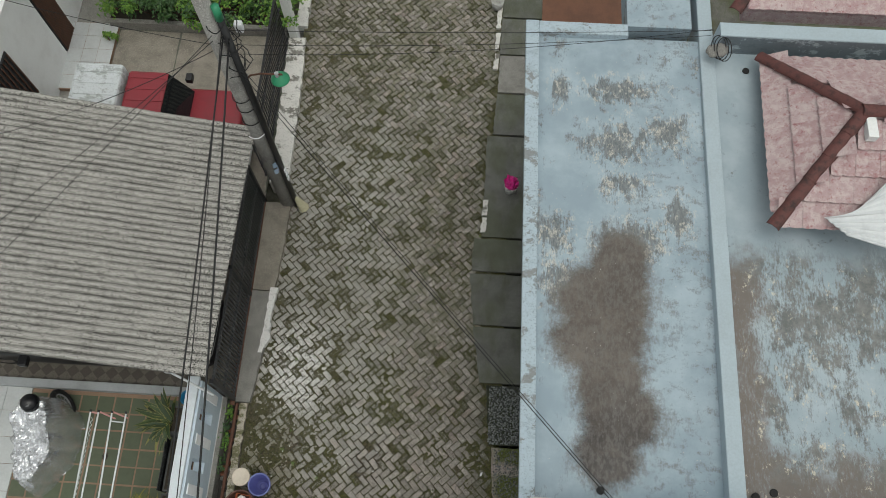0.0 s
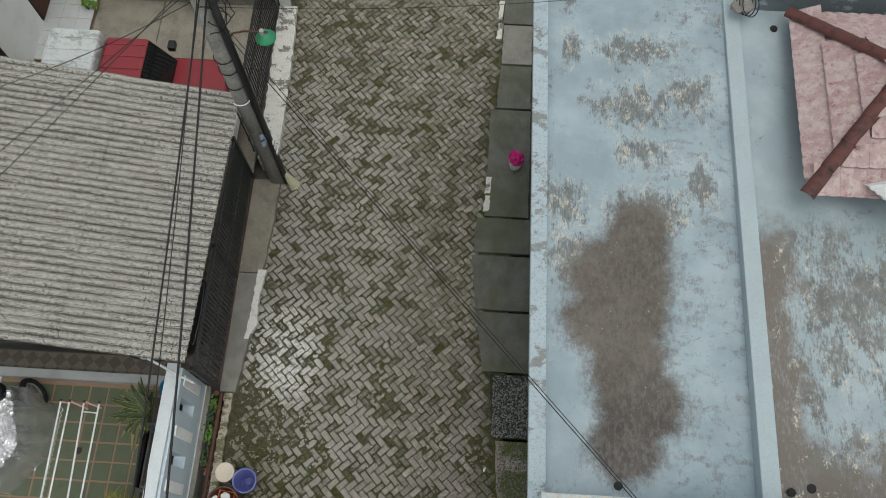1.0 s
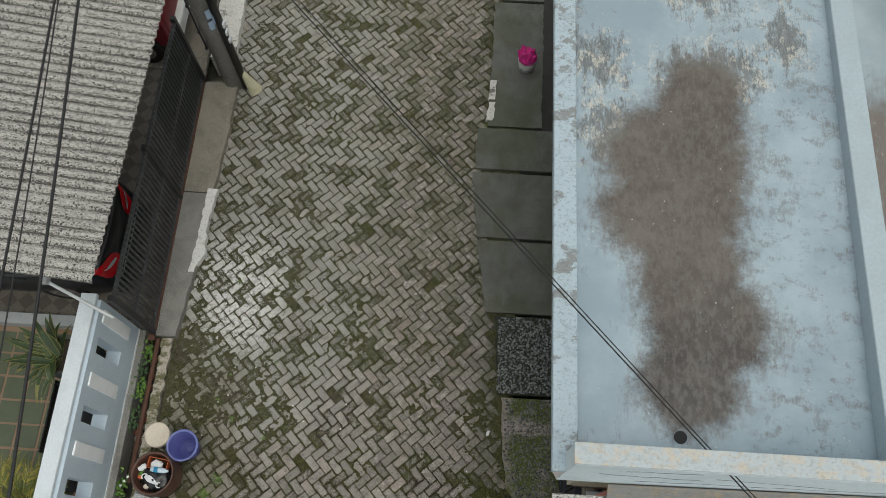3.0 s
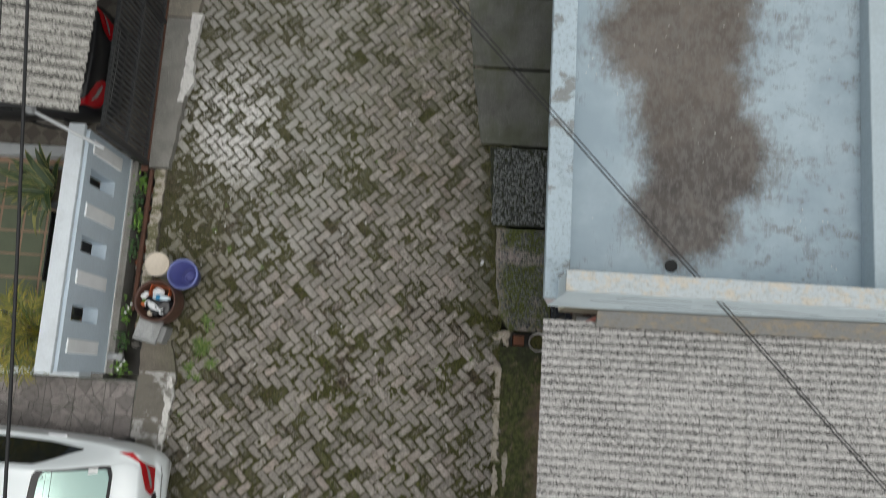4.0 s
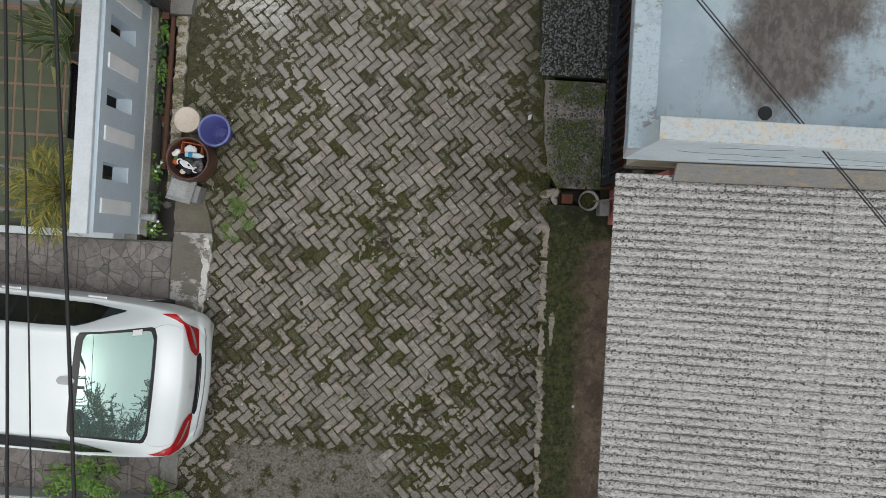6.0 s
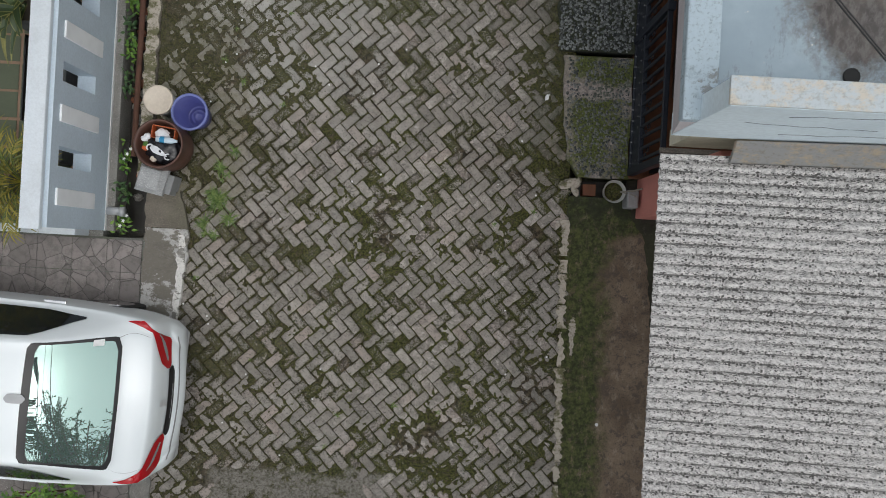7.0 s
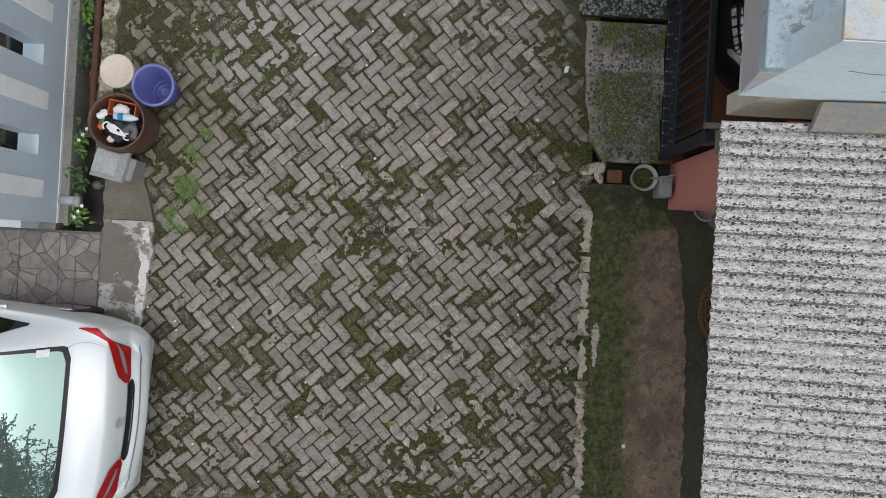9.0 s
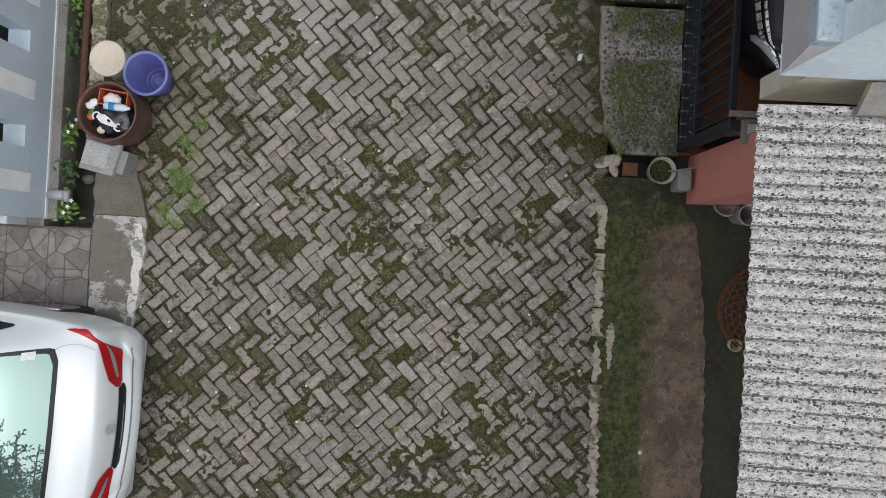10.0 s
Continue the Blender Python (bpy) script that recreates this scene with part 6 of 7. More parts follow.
part("body", lathe(bmesh.new(), [(0.005, 0.0), (0.028, 0.003), (0.03, 0.06), (0.027, 0.08), (0.03, 0.10), (0.028, 0.15), (0.012, 0.19), (0.012, 0.20), (0.005, 0.20)], 18), "bottle", bot, "", True)
part("label_band", lathe(bmesh.new(), [(0.0315, 0.04), (0.0315, 0.085)], 18), "blue_bright", bot)
for (x, y, m_, s_) in ((-3.145, 0.885, "trash_white", 4), (-3.12, 0.91, "trash_white", 6), (-3.13, 0.80, "orange", 11), (-3.125, 0.83, "leaf_bright", 12), (-3.05, 0.70, "lid_cream", 14)):
    crumpled("wrapper", x, y, 0.41, 0.034, 0.028, 0.015, m_, "small crumpled food wrapper in the barrel", s_)

M["conc_pale"] = concrete("pale_cast_stone", (0.40, 0.41, 0.41))
post = thing("stone_post", -3.10, 0.515, 0.0, "grey cast-stone post with a peaked cap", "post", rz=-14)
part("shaft", block(-0.02, 0.18, -0.10, 0.09, 0.0, 0.22, 0.008), "post_grey", post, "weathered wooden-looking block")
bm = bmesh.new()
lo = [bm.verts.new(c) for c in ((-0.145, -0.14, 0.22), (0.125, -0.13, 0.22), (0.125, 0.13, 0.22), (-0.145, 0.13, 0.22))]
mi = [bm.verts.new((v.co.x, v.co.y, 0.27)) for v in lo]
hi = [bm.verts.new((v.co.x * 0.72 - 0.01, v.co.y * 0.72, 0.33)) for v in lo]
for a, b in ((lo, mi), (mi, hi)):
    for i in range(4):
        bm.faces.new((a[i], a[(i + 1) % 4], b[(i + 1) % 4], b[i]))
bm.faces.new(hi)
bm.faces.new(lo[::-1])
part("cap", bm, "conc_pale", post, "pale peaked cap")

# apron and driveway
apron = part("apron", ragged(bmesh.new(), [(-3.235, 0.06), (-3.225, 0.42)], [(-2.815, 0.06), (-2.84, 0.2), (-2.90, 0.42)], -0.36, 0.05, 0.016, 0.05, 12), "conc_stained")
tagged(apron, "brown worn concrete apron beside the drain", "ramp", kind="structure")
ap1 = part("apron_flaking", ragged(bmesh.new(), [(-3.235, -0.86), (-3.235, 0.055)], [(-2.93, -0.86), (-2.84, -0.55), (-2.80, -0.15), (-2.815, 0.055)], -0.36, 0.045, 0.016, 0.05, 16), "apron")
tagged(ap1, "broken concrete apron with flaking white paint", "ramp", kind="structure")
ap2 = part("apron_paint", ragged(bmesh.new(), [(-2.93, -0.84), (-2.895, -0.5), (-2.90, 0.0)], [(-2.885, -0.84), (-2.83, -0.5), (-2.825, 0.0)], 0.0, 0.049, 0.016, 0.035, 13), "kerb_white")
tagged(ap2, "flaking white edge of the apron", "kerb paint", kind="structure")
ap3 = part("apron_south", ragged(bmesh.new(), [(-3.235, -3.2), (-3.235, -2.22)], [(-2.98, -3.2), (-3.05, -2.8), (-3.06, -2.22)], -0.36, 0.03, 0.014, 0.05, 14), "conc")
tagged(ap3, "grey concrete edge of the driveway", "ramp", kind="structure")
ap4 = part("apron_middle", ragged(bmesh.new(), [(-3.235, -2.22), (-3.235, -0.86)], [(-3.06, -2.22), (-3.0, -1.5), (-2.95, -0.86)], -0.36, 0.02, 0.014, 0.05, 15), "conc_dark")
tagged(ap4, "dark damp concrete under the car's tail", "ramp", kind="structure")
drive = part("floor_driveway", block(-7.4, -3.235, -2.90, -0.06, -0.1, 0.012), "conc_dark")
tagged(drive, "driveway of stone-patterned tiles", "driveway", kind="structure")
tile_mesh = None
for i in range(12):
    for j in range(9):
        x0, y0 = -3.255 - 0.345 * (i + 1), -0.075 - 0.325 * (j + 1)
        if tile_mesh is None:
            o = part("tile", block(0, 0.339, 0, 0.319, 0.0, 0.012, 0.002), "stone_tile", drive)
            tile_mesh = o.data
        else:
            o = new("tile", tile_mesh)
            o.parent = drive
        o.location = (x0, y0, 0.008)
low_s = part("wall_driveway_south", block(-7.4, -3.25, -3.06, -2.90, -0.1, 0.30, 0.01), "beam")
tagged(low_s, "low pale grey wall south of the driveway", "wall", kind="structure")
shrub("street_shrub", -3.88, -2.62, 0.0, 0.34, 0.24, 0.6, 620, 0.066, "leaf_bright", "fresh green shrub by the driveway wall", 301)
shrub("street_shrub", -3.02, -2.82, 0.0, 0.22, 0.18, 0.5, 420, 0.066, "leaf_bright", "fresh green shrub beside the street", 302)
far_s = part("floor_south", block(-7.4, -3.2, -6, -3.06, -0.2, 0.0), "conc_moss")
tagged(far_s, "mossy ground south of the driveway", "ground", kind="structure")

# grass in the street
r = random.Random(40)
for x, y, n_, s_ in ((-2.54, 0.36, 130, 0.17), (-2.42, 0.18, 70, 0.12), (-2.67, 0.14, 60, 0.12), (-2.53, 0.68, 60, 0.11), (-2.60, 0.42, 50, 0.10), (-2.57, 0.02, 40, 0.09), (-2.46, 0.62, 30, 0.07), (-2.40, 0.85, 40, 0.09), (-2.66, 0.02, 25, 0.07), (-2.35, 1.55, 22, 0.06), (-2.55, 1.75, 22, 0.06), (-2.72, -0.42, 16, 0.05), (-1.95, 1.35, 16, 0.05)):
    tuft(x, y, n_, s_, int(1000 * abs(x * y)))
for k in range(26):
    x, y = r.uniform(-3.0, 0.8), r.uniform(-2.6, 6.5)
    tuft(x, y, 14, r.uniform(0.025, 0.05), 700 + k)
r = random.Random(8)
for k in range(40):
    lump("pebble", r.uniform(-2.9, 0.8), r.uniform(-2.2, 3.5), 0.003, 0.010, 0.009, 0.007, "white", "small pale pebble lying on the pavers", "pebble", 900 + k, "pebbles on the street")
lump("paper_scrap", 0.66, 1.56, 0.008, 0.035, 0.018, 0.006, "trash_white", "scrap of white paper on the pavers", "litter", 5)


# ---- utility pole, lamp and cables ----
pole = thing("utility_pole", -3.02, 6.12, 0.0, "tall grey concrete utility pole beside the kerb", "utility pole")
part("shaft", rod(bmesh.new(), (0, 0, -0.3), (-0.05, 0.05, 8.6), 0.135, 0.085, 24), "pole", pole, "", True)
for z in (2.9, 3.25, 3.5):
    part("band", tube(bmesh.new(), [(-0.006 * z + 0.135 * math.cos(a), 0.006 * z + 0.135 * math.sin(a), z) for a in [k * 0.3 for k in range(22)]], 0.008, 5), "wire", pole)
part("white_band", tube(bmesh.new(), [(-0.02 + 0.16 * math.cos(a), 0.02 + 0.16 * math.sin(a), 2.6 + 0.05 * math.sin(a)) for a in [k * 0.3 - 2.2 for k in range(14)]], 0.009, 5), "trash_white", pole)
for k, (z, a0) in enumerate(((1.55, -1.1), (1.35, -1.2), (1.42, -0.7))):
    bm = bmesh.new()
    vs = [[bm.verts.new((0.137 * math.cos(a0 + 0.12 * i), 0.137 * math.sin(a0 + 0.12 * i), z + dz)) for dz in (0, 0.15)] for i in range(5)]
    for a, b in zip(vs, vs[1:]):
        bm.faces.new((a[0], b[0], b[1], a[1]))
    part("notice", bm, "sticker", pole, "pale blue paper notice")
riser = thing("cable_riser", -2.86, 6.08, 0.0, "black cable pipe strapped beside the pole", "pipe")
part("tube", rod(bmesh.new(), (0, 0, 0.0), (-0.03, 0.03, 5.25), 0.05, 0.048, 14), "black_plastic", riser, "", True)
part("cap", rod(bmesh.new(), (-0.03, 0.03, 5.24), (-0.03, 0.03, 5.48), 0.055, 0.05, 14), "green_enamel", riser, "bright green cap", True)
for k, z in enumerate((1.05, 1.2, 1.35)):
    part("tag", block(0.035, 0.06, -0.05, 0.02, z, z + 0.07), "trash_white", riser, "small white cable tag")
bm = rod(bmesh.new(), (0.14, -0.06, 0.0), (0.02, 0.0, 0.34), 0.10, 0.03, 14)
foot = part("footing", bm, "cloth", riser, "lump of cream mortar round the pipe's foot")
rub = thing("pole_lamp", -3.03, 6.24, 3.66, "street lamp with a green enamel shade on a rusty arm", "street lamp")
part("arm", tube(bmesh.new(), [(0.05, 0.02, 0.0), (0.15, 0.05, 0.12), (0.30, 0.06, 0.16), (0.60, 0.07, 0.15)], 0.014), "rust", rub)
part("shade", lathe(bmesh.new(), [(0.03, 0.10), (0.05, 0.09), (0.10, 0.05), (0.15, -0.02), (0.155, -0.03), (0.145, -0.025), (0.09, 0.03), (0.03, 0.07)], 30, Matrix.Translation((0.54, 0.09, 0.03)) @ Matrix.Scale(0.86, 4)), "green_enamel", rub, "green enamel shade", True)
part("socket", rod(bmesh.new(), (0.52, 0.07, 0.1), (0.52, 0.07, 0.18), 0.03, None, 12), "pvc", rub)
for k, (dx, dz) in enumerate(((0.0, 4.6), (0.05, 4.85))):
    jb = thing("junction_box", -2.95 + dx + 0.12 * k, 6.2 + 0.1 * k, dz, "small white cable junction box on the pole", "junction box", "junction boxes on the pole")
    part("case", block(-0.05, 0.05, -0.04, 0.04, -0.08, 0.08, 0.01), "trash_white", jb)
r = random.Random(13)
tangle = thing("cable_tangle", -3.0, 6.12, 4.5, "tangle of black cables looped round the pole", "cables")
for k in range(7):
    a0 = r.uniform(0, 6)
    part("loop", tube(bmesh.new(), [(0.05 + r.uniform(0.10, 0.16) * math.cos(a0 + 0.4 * i) + 0.06 * (k % 3), 0.15 * math.sin(a0 + 0.4 * i), -0.5 + 0.16 * k + 0.02 * i + 0.05 * math.sin(i)) for i in range(17)], 0.007, 5), "wire", tangle)


def cable(p, q, sag, rad, label, name="overhead_cable"):
    ob = part(name, tube(bmesh.new(), sagging(p, q, sag, 24), rad, 6), "wire", None, "", True)
    return tagged(ob, label, "cable", "overhead cables")


CAB = "black overhead cable hung across the street"
cable((-2.86, 6.1, 4.90), (-1.94, -6.0, 4.35), 0.22, 0.0125, "thick black overhead cable along the street")
cable((-2.93, 6.1, 5.00), (-2.39, -6.0, 4.20), 0.28, 0.006, "thin black overhead cable along the street")
cable((-2.93, 6.1, 4.92), (-2.63, -6.0, 4.10), 0.20, 0.011, "black overhead cable along the street")
cable((-2.96, 6.1, 5.2), (-2.6, 16, 5.6), 0.2, 0.010, "black overhead cable along the street")
cable((-3.0, 6.1, 4.9), (-9.5, 0.2, 3.4), 0.2, 0.005, "thin cable slung over the carport roof")
cable((-3.0, 6.1, 4.7), (-9.5, 4.9, 2.9), 0.5, 0.005, "thin cable slung over the carport roof")
cable((-3.0, 6.1, 5.0), (-8.5, -1.0, 4.0), 0.15, 0.005, "thin cable slung over the carport roof")
cable((-3.0, 6.1, 4.7), (-9.5, 8.6, 3.0), 0.2, 0.005, "thin cable leading to the white house")
# pair of cables over the street and the eastern roofs
cable((-2.95, 6.12, 4.22), (5.6, -2.93, 4.02), 0.10, 0.0055, CAB)
cable((-2.95, 6.18, 4.28), (5.6, -2.875, 3.98), 0.15, 0.0045, CAB)
cable((-2.9, 6.2, 4.6), (3.42, 7.15, 4.0), 0.1, 0.004, CAB)
cable((-2.9, 6.2, 4.9), (3.45, 7.2, 4.05), 0.05, 0.004, CAB)
cable((-2.9, 6.2, 4.4), (3.45, 7.22, 4.05), 0.2, 0.004, CAB)
coil = thing("cable_coil", 3.52, 6.98, 3.88, "coil of black cable on the dividing wall", "cables")
for k in range(3):
    part("loop", tube(bmesh.new(), [(0.10 * math.cos(a) + 0.03 * k, 0.16 * math.sin(a) - 0.03 * k, 0.1 + 0.02 * k + 0.05 * math.sin(a)) for a in [i * 0.35 for i in range(19)]], 0.007, 5), "wire", coil)
rag = lump("mortar_bag", 3.50, 6.94, 3.94, 0.11, 0.16, 0.06, "conc", "grey dusty cloth bundle on the dividing wall", "bundle", 4)

# ---- eastern carport: gate, pillar, clutter ----
gate_e = thing("navy_gate", 1.515, 0, 0, "dark navy iron gate of upright bars with a sheet foot", "gate", "", "structure")
for z in (0.045, 0.40, 1.19):
    part("rail", block(-0.022, 0.022, 0.86, 7.3, z - 0.022, z + 0.022, 0.004), "navy", gate_e)
part("kick_panel", block(-0.006, 0.006, 0.86, 7.3, 0.04, 0.40), "navy", gate_e, "dark sheet-metal foot panel")
me = rivet = None
for k in range(60):
    y = 0.94 + 0.105 * k
    if me is None:
        o = part("bar", block(-0.010, 0.010, -0.013, 0.013, 0.40, 1.21, 0.002), "navy", gate_e)
        me = o.data
    else:
        o = new("bar", me)
        o.parent = gate_e
    o.location = (0.0, y, 0.0)
    for z in (0.10, 0.36):
        if rivet is None:
            o = part("rivet", block(-0.03, -0.008, -0.006, 0.006, -0.006, 0.006), "chrome", gate_e, "small bright rivet")
            rivet = o.data
        elif k < 30:
            o = new("rivet", rivet)
            o.parent = gate_e
        o.location = (-0.004, y, z)
    if k < 24 and k % 2 == 0:
        bm = bmesh.new()
        for sg in (-1, 1):
            tube(bm, [(0, y + 0.05 + 0.022 * sg + 0.020 * math.cos(a), 0.62 + 0.05 * sg + 0.045 * math.sin(a)) for a in [i * 0.5 for i in range(13)]], 0.005, 4)
        part("scroll", bm, "navy", gate_e, "iron scroll between two bars")
for y in (0.86, 2.15, 4.4, 7.32):
    part("gate_post", block(-0.035, 0.035, y - 0.035, y + 0.035, 0.0, 1.25, 0.006), "navy", gate_e)
tier = thing("timber_offcuts", 1.62, 0.86, 0.0, "weathered timber offcuts behind the pillar", "timber")
for k in range(3):
    part("plank", block(-0.05, 0.5, 0.0 + 0.028 * k, 0.024 + 0.028 * k, 0.75 + 0.18 * k, 0.86 + 0.18 * k), "conc_tan", tier)
    part("upright", block(0.08 + 0.13 * k, 0.12 + 0.13 * k, 0.0, 0.03, 0.0, 1.3), "navy", tier)
prop = part("roof_prop", block(1.46, 1.98, 0.905, 0.945, 1.28, 1.32, 0.004), "conc_tan")
tagged(prop, "grey weathered plank behind the gate", "timber", kind="structure")
pil = part("pillar_salmon", block(1.605, 2.02, 0.41, 0.80, -0.05, 2.35, 0.01), "salmon")
tagged(pil, "salmon-painted pillar beside the gate", "pillar", kind="structure")
prop2 = part("roof_batten", block(1.56, 1.66, 0.74, 0.90, 1.24, 1.28, 0.004), "conc_tan")
tagged(prop2, "grey timber batten beside the salmon pillar", "timber", kind="structure")
for x, y, z in ((1.62, 0.83, 1.30),):
    lv = thing("pipe_valve", x, y, z, "grey pipe fitting beside the salmon pillar", "pipe")
    part("tube", rod(bmesh.new(), (-0.03, 0, 0), (0.22, 0, 0.02), 0.035, None, 14), "pvc", lv)
ring_pot = thing("plant_pot", 1.345, 0.655, -0.02, "dirty white pot with dry soil and roots", "pot")
part("shell", lathe(bmesh.new(), [(0.005, 0.0), (0.085, 0.0), (0.108, 0.17), (0.112, 0.178), (0.107, 0.178), (0.103, 0.13), (0.005, 0.13)], 30), "pot_white", ring_pot, "", True)
part("dry_soil", lathe(bmesh.new(), [(0.103, 0.12), (0.06, 0.15), (0.005, 0.145)], 24), "dirt", ring_pot)
part("twig", tube(bmesh.new(), [(0.06, 0.0, 0.15), (0.16, 0.01, 0.24), (0.24, 0.03, 0.30)], 0.008, 5), "conc_tan", ring_pot)
part("twig", tube(bmesh.new(), [(0.06, 0.0, 0.15), (0.14, -0.02, 0.22), (0.21, -0.05, 0.25)], 0.005, 5), "conc_tan", ring_pot)
blk = part("stone_block", block(1.465, 1.575, 0.50, 0.675, -0.03, 0.20, 0.015), "post_grey")
tagged(blk, "small grey stone block beside the pot", "block")
brk = part("brick", block(1.08, 1.21, 0.62, 0.735, -0.25, -0.10, 0.006), "terra_pot")
tagged(brk, "worn red brick in the drain opening", "brick")
hole = part("drain_opening", block(0.98, 1.46, 0.58, 0.775, -0.34, -0.24), "water")
tagged(hole, "dark opening of the covered drain", "drain", kind="structure")
for x, y, s_, k in ((0.91, 0.72, 0.075, 1), (1.0, 0.73, 0.05, 2), (0.98, 0.66, 0.045, 3)):
    lump("kerb_rock", x, y, 0.02, s_ * 1.4, s_ * 0.7, 0.05, "kerb_broken", "broken lump of pale mortar by the drain", "stone", k, "loose stones by the drain")
for x, y, rr, h, m_, lab in ((2.02, 0.33, 0.085, 0.30, "pot_white", "white pot in the dark yard"), (1.90, 0.42, 0.10, 0.12, "pot_white", "white basin in the dark yard")):
    o = thing("plant_pot", x, y, -0.03, lab, "pot", "pots under the roof")
    part("shell", lathe(bmesh.new(), [(0.005, 0.0), (rr * 0.75, 0.0), (rr, h), (rr * 1.05, h + 0.005), (rr * 0.9, h), (rr * 0.7, 0.04), (0.005, 0.04)], 26), m_, o, "", True)
bsk = thing("cane_basket", 2.30, -0.44, -0.03, "domed brown cane basket upside down in the yard", "basket")
bm = bmesh.new()
RB = 0.38
for k in range(30):
    a = k * math.pi / 15
    for turn in (-0.75, 0.75):
        tube(bm, [(RB * math.cos(t) * math.cos(a + turn * t), RB * math.cos(t) * math.sin(a + turn * t), 0.36 * math.sin(t)) for t in [i * 0.17 for i in range(9)]], 0.0035, 4)
part("weave", bm, "wicker", bsk)
for z in (0.0, 0.05, 0.11, 0.17, 0.23, 0.29, 0.335):
    rr = RB * math.sqrt(1 - (z / 0.362) ** 2)
    part("hoop", tube(bmesh.new(), [(rr * math.cos(a), rr * math.sin(a), z) for a in [i * 0.2618 for i in range(25)]], 0.009 if z == 0 else 0.0045, 5), "wicker", bsk)
cup = thing("clay_bowl", 2.04, -0.72, -0.03, "small yellowish clay bowl beside the basket", "bowl")
part("shell", lathe(bmesh.new(), [(0.005, 0.0), (0.04, 0.0), (0.055, 0.10), (0.048, 0.10), (0.035, 0.02), (0.005, 0.02)], 22), "cloth", cup, "", True)
splash = part("mortar_splash", ragged(bmesh.new(), [(1.02, -0.98), (1.015, -0.82), (1.0, -0.70), (1.03, -0.60)], [(1.045, -0.98), (1.055, -0.85), (1.075, -0.70), (1.05, -0.60)], -0.03, -0.011, 0.010, 0.012, 5), "kerb_broken")
tagged(splash, "splash of dried grey mortar on the mossy strip", "mortar")
lump("pebble", 1.33, -1.65, -0.005, 0.018, 0.016, 0.012, "white", "single white pebble on the cement yard", "pebble", 77, "pebbles on the street")
pk = thing("pink_bag_pot", 0.98, 6.58, 0.03, "white pot stuffed with a magenta plastic bag", "pot")
part("shell", lathe(bmesh.new(), [(0.005, 0.0), (0.10, 0.0), (0.125, 0.22), (0.112, 0.22), (0.09, 0.03), (0.005, 0.03)], 26), "pot_white", pk, "", True)
bm = bmesh.new()
bmesh.ops.create_icosphere(bm, subdivisions=3, radius=1.0)
for v in bm.verts:
    n_ = v.co.normalized()
    v.co = Vector((n_.x * 0.125, n_.y * 0.125, n_.z * 0.13 + 0.27)) * (1 + 0.3 * noise.noise(n_ * 3))
part("bag", bm, "magenta", pk, "crumpled magenta plastic bag")
pk2 = thing("white_pot", 0.60, 10.62, 0.03, "white pot at the street's edge", "pot")
part("shell", lathe(bmesh.new(), [(0.005, 0.0), (0.10, 0.0), (0.13, 0.2), (0.115, 0.2), (0.09, 0.03), (0.005, 0.03)], 24), "pot_white", pk2, "", True)

# ---- roof drains ----
for x, y, zz, lab in ((1.92, 1.085, 3.506, "black round roof drain"), (3.97, 6.81, 3.698, "black round roof drain"), (3.88, 1.165, 3.606, "black round roof drain")):
    dr = thing("roof_drain", x, y, zz, lab + " in the flat roof", "drain", "roof drains")
    part("hole", rod(bmesh.new(), (0, 0, -0.01), (0, 0, 0.012), 0.04, None, 20), "rubber", dr)
    part("ring", lathe(bmesh.new(), [(0.038, 0.0), (0.04, 0.014), (0.046, 0.014), (0.048, 0.0)], 22), "rubber", dr)
lump("dark_stone", 3.66, 1.11, 3.63, 0.05, 0.045, 0.03, "rubber", "dark stone lying on the roof slab", "stone", 9)

# ---- courtyard north of the flat roof ----
court = part("floor_courtyard", block(1.5, 3.3, 7.9, 13, -0.1, 0.05), "terracotta")
tagged(court, "terracotta courtyard beyond the flat roof", "floor", kind="structure")
cb = thing("cream_box", 1.75, 9.6, 0.05, "cream box standing in the courtyard", "box")
part("body", block(-0.22, 0.16, -0.25, 0.2, 0, 0.55, 0.02), "cream", cb)
part("lid", block(-0.24, 0.18, -0.27, 0.22, 0.55, 0.6, 0.01), "cream", cb)

# ---- tiled hip roofs ----
def tile_mesh_of(w, l):
    """One interlocking roof tile: two rolls across, thick front edge; x across, y up the slope."""
    n = 13
    verts, faces = [], []
    for k, (y, dz) in enumerate(((0.0, -0.012), (0.0, 0.010), (l * 0.5, 0.006), (l + 0.03, 0.0))):
        for i in range(n):
            x = w * i / (n - 1)
            roll = 0.011 * abs(math.sin(2 * math.pi * x / w)) + (0.004 if i == 0 else 0)
            bow = -0.012 * math.sin(math.pi * (2 * x / w % 1.0)) if k < 2 else 0
            verts.append((x, y + bow, dz + roll))
    for k in range(3):
        for i in range(n - 1):
            a = k * n + i
            faces.append((a, a + 1, a + n + 1, a + n))
    me = bpy.data.meshes.new("roof_tile")
    me.from_pydata(verts, [], faces)
    me.materials.append(M["tile_pink"])
    return me


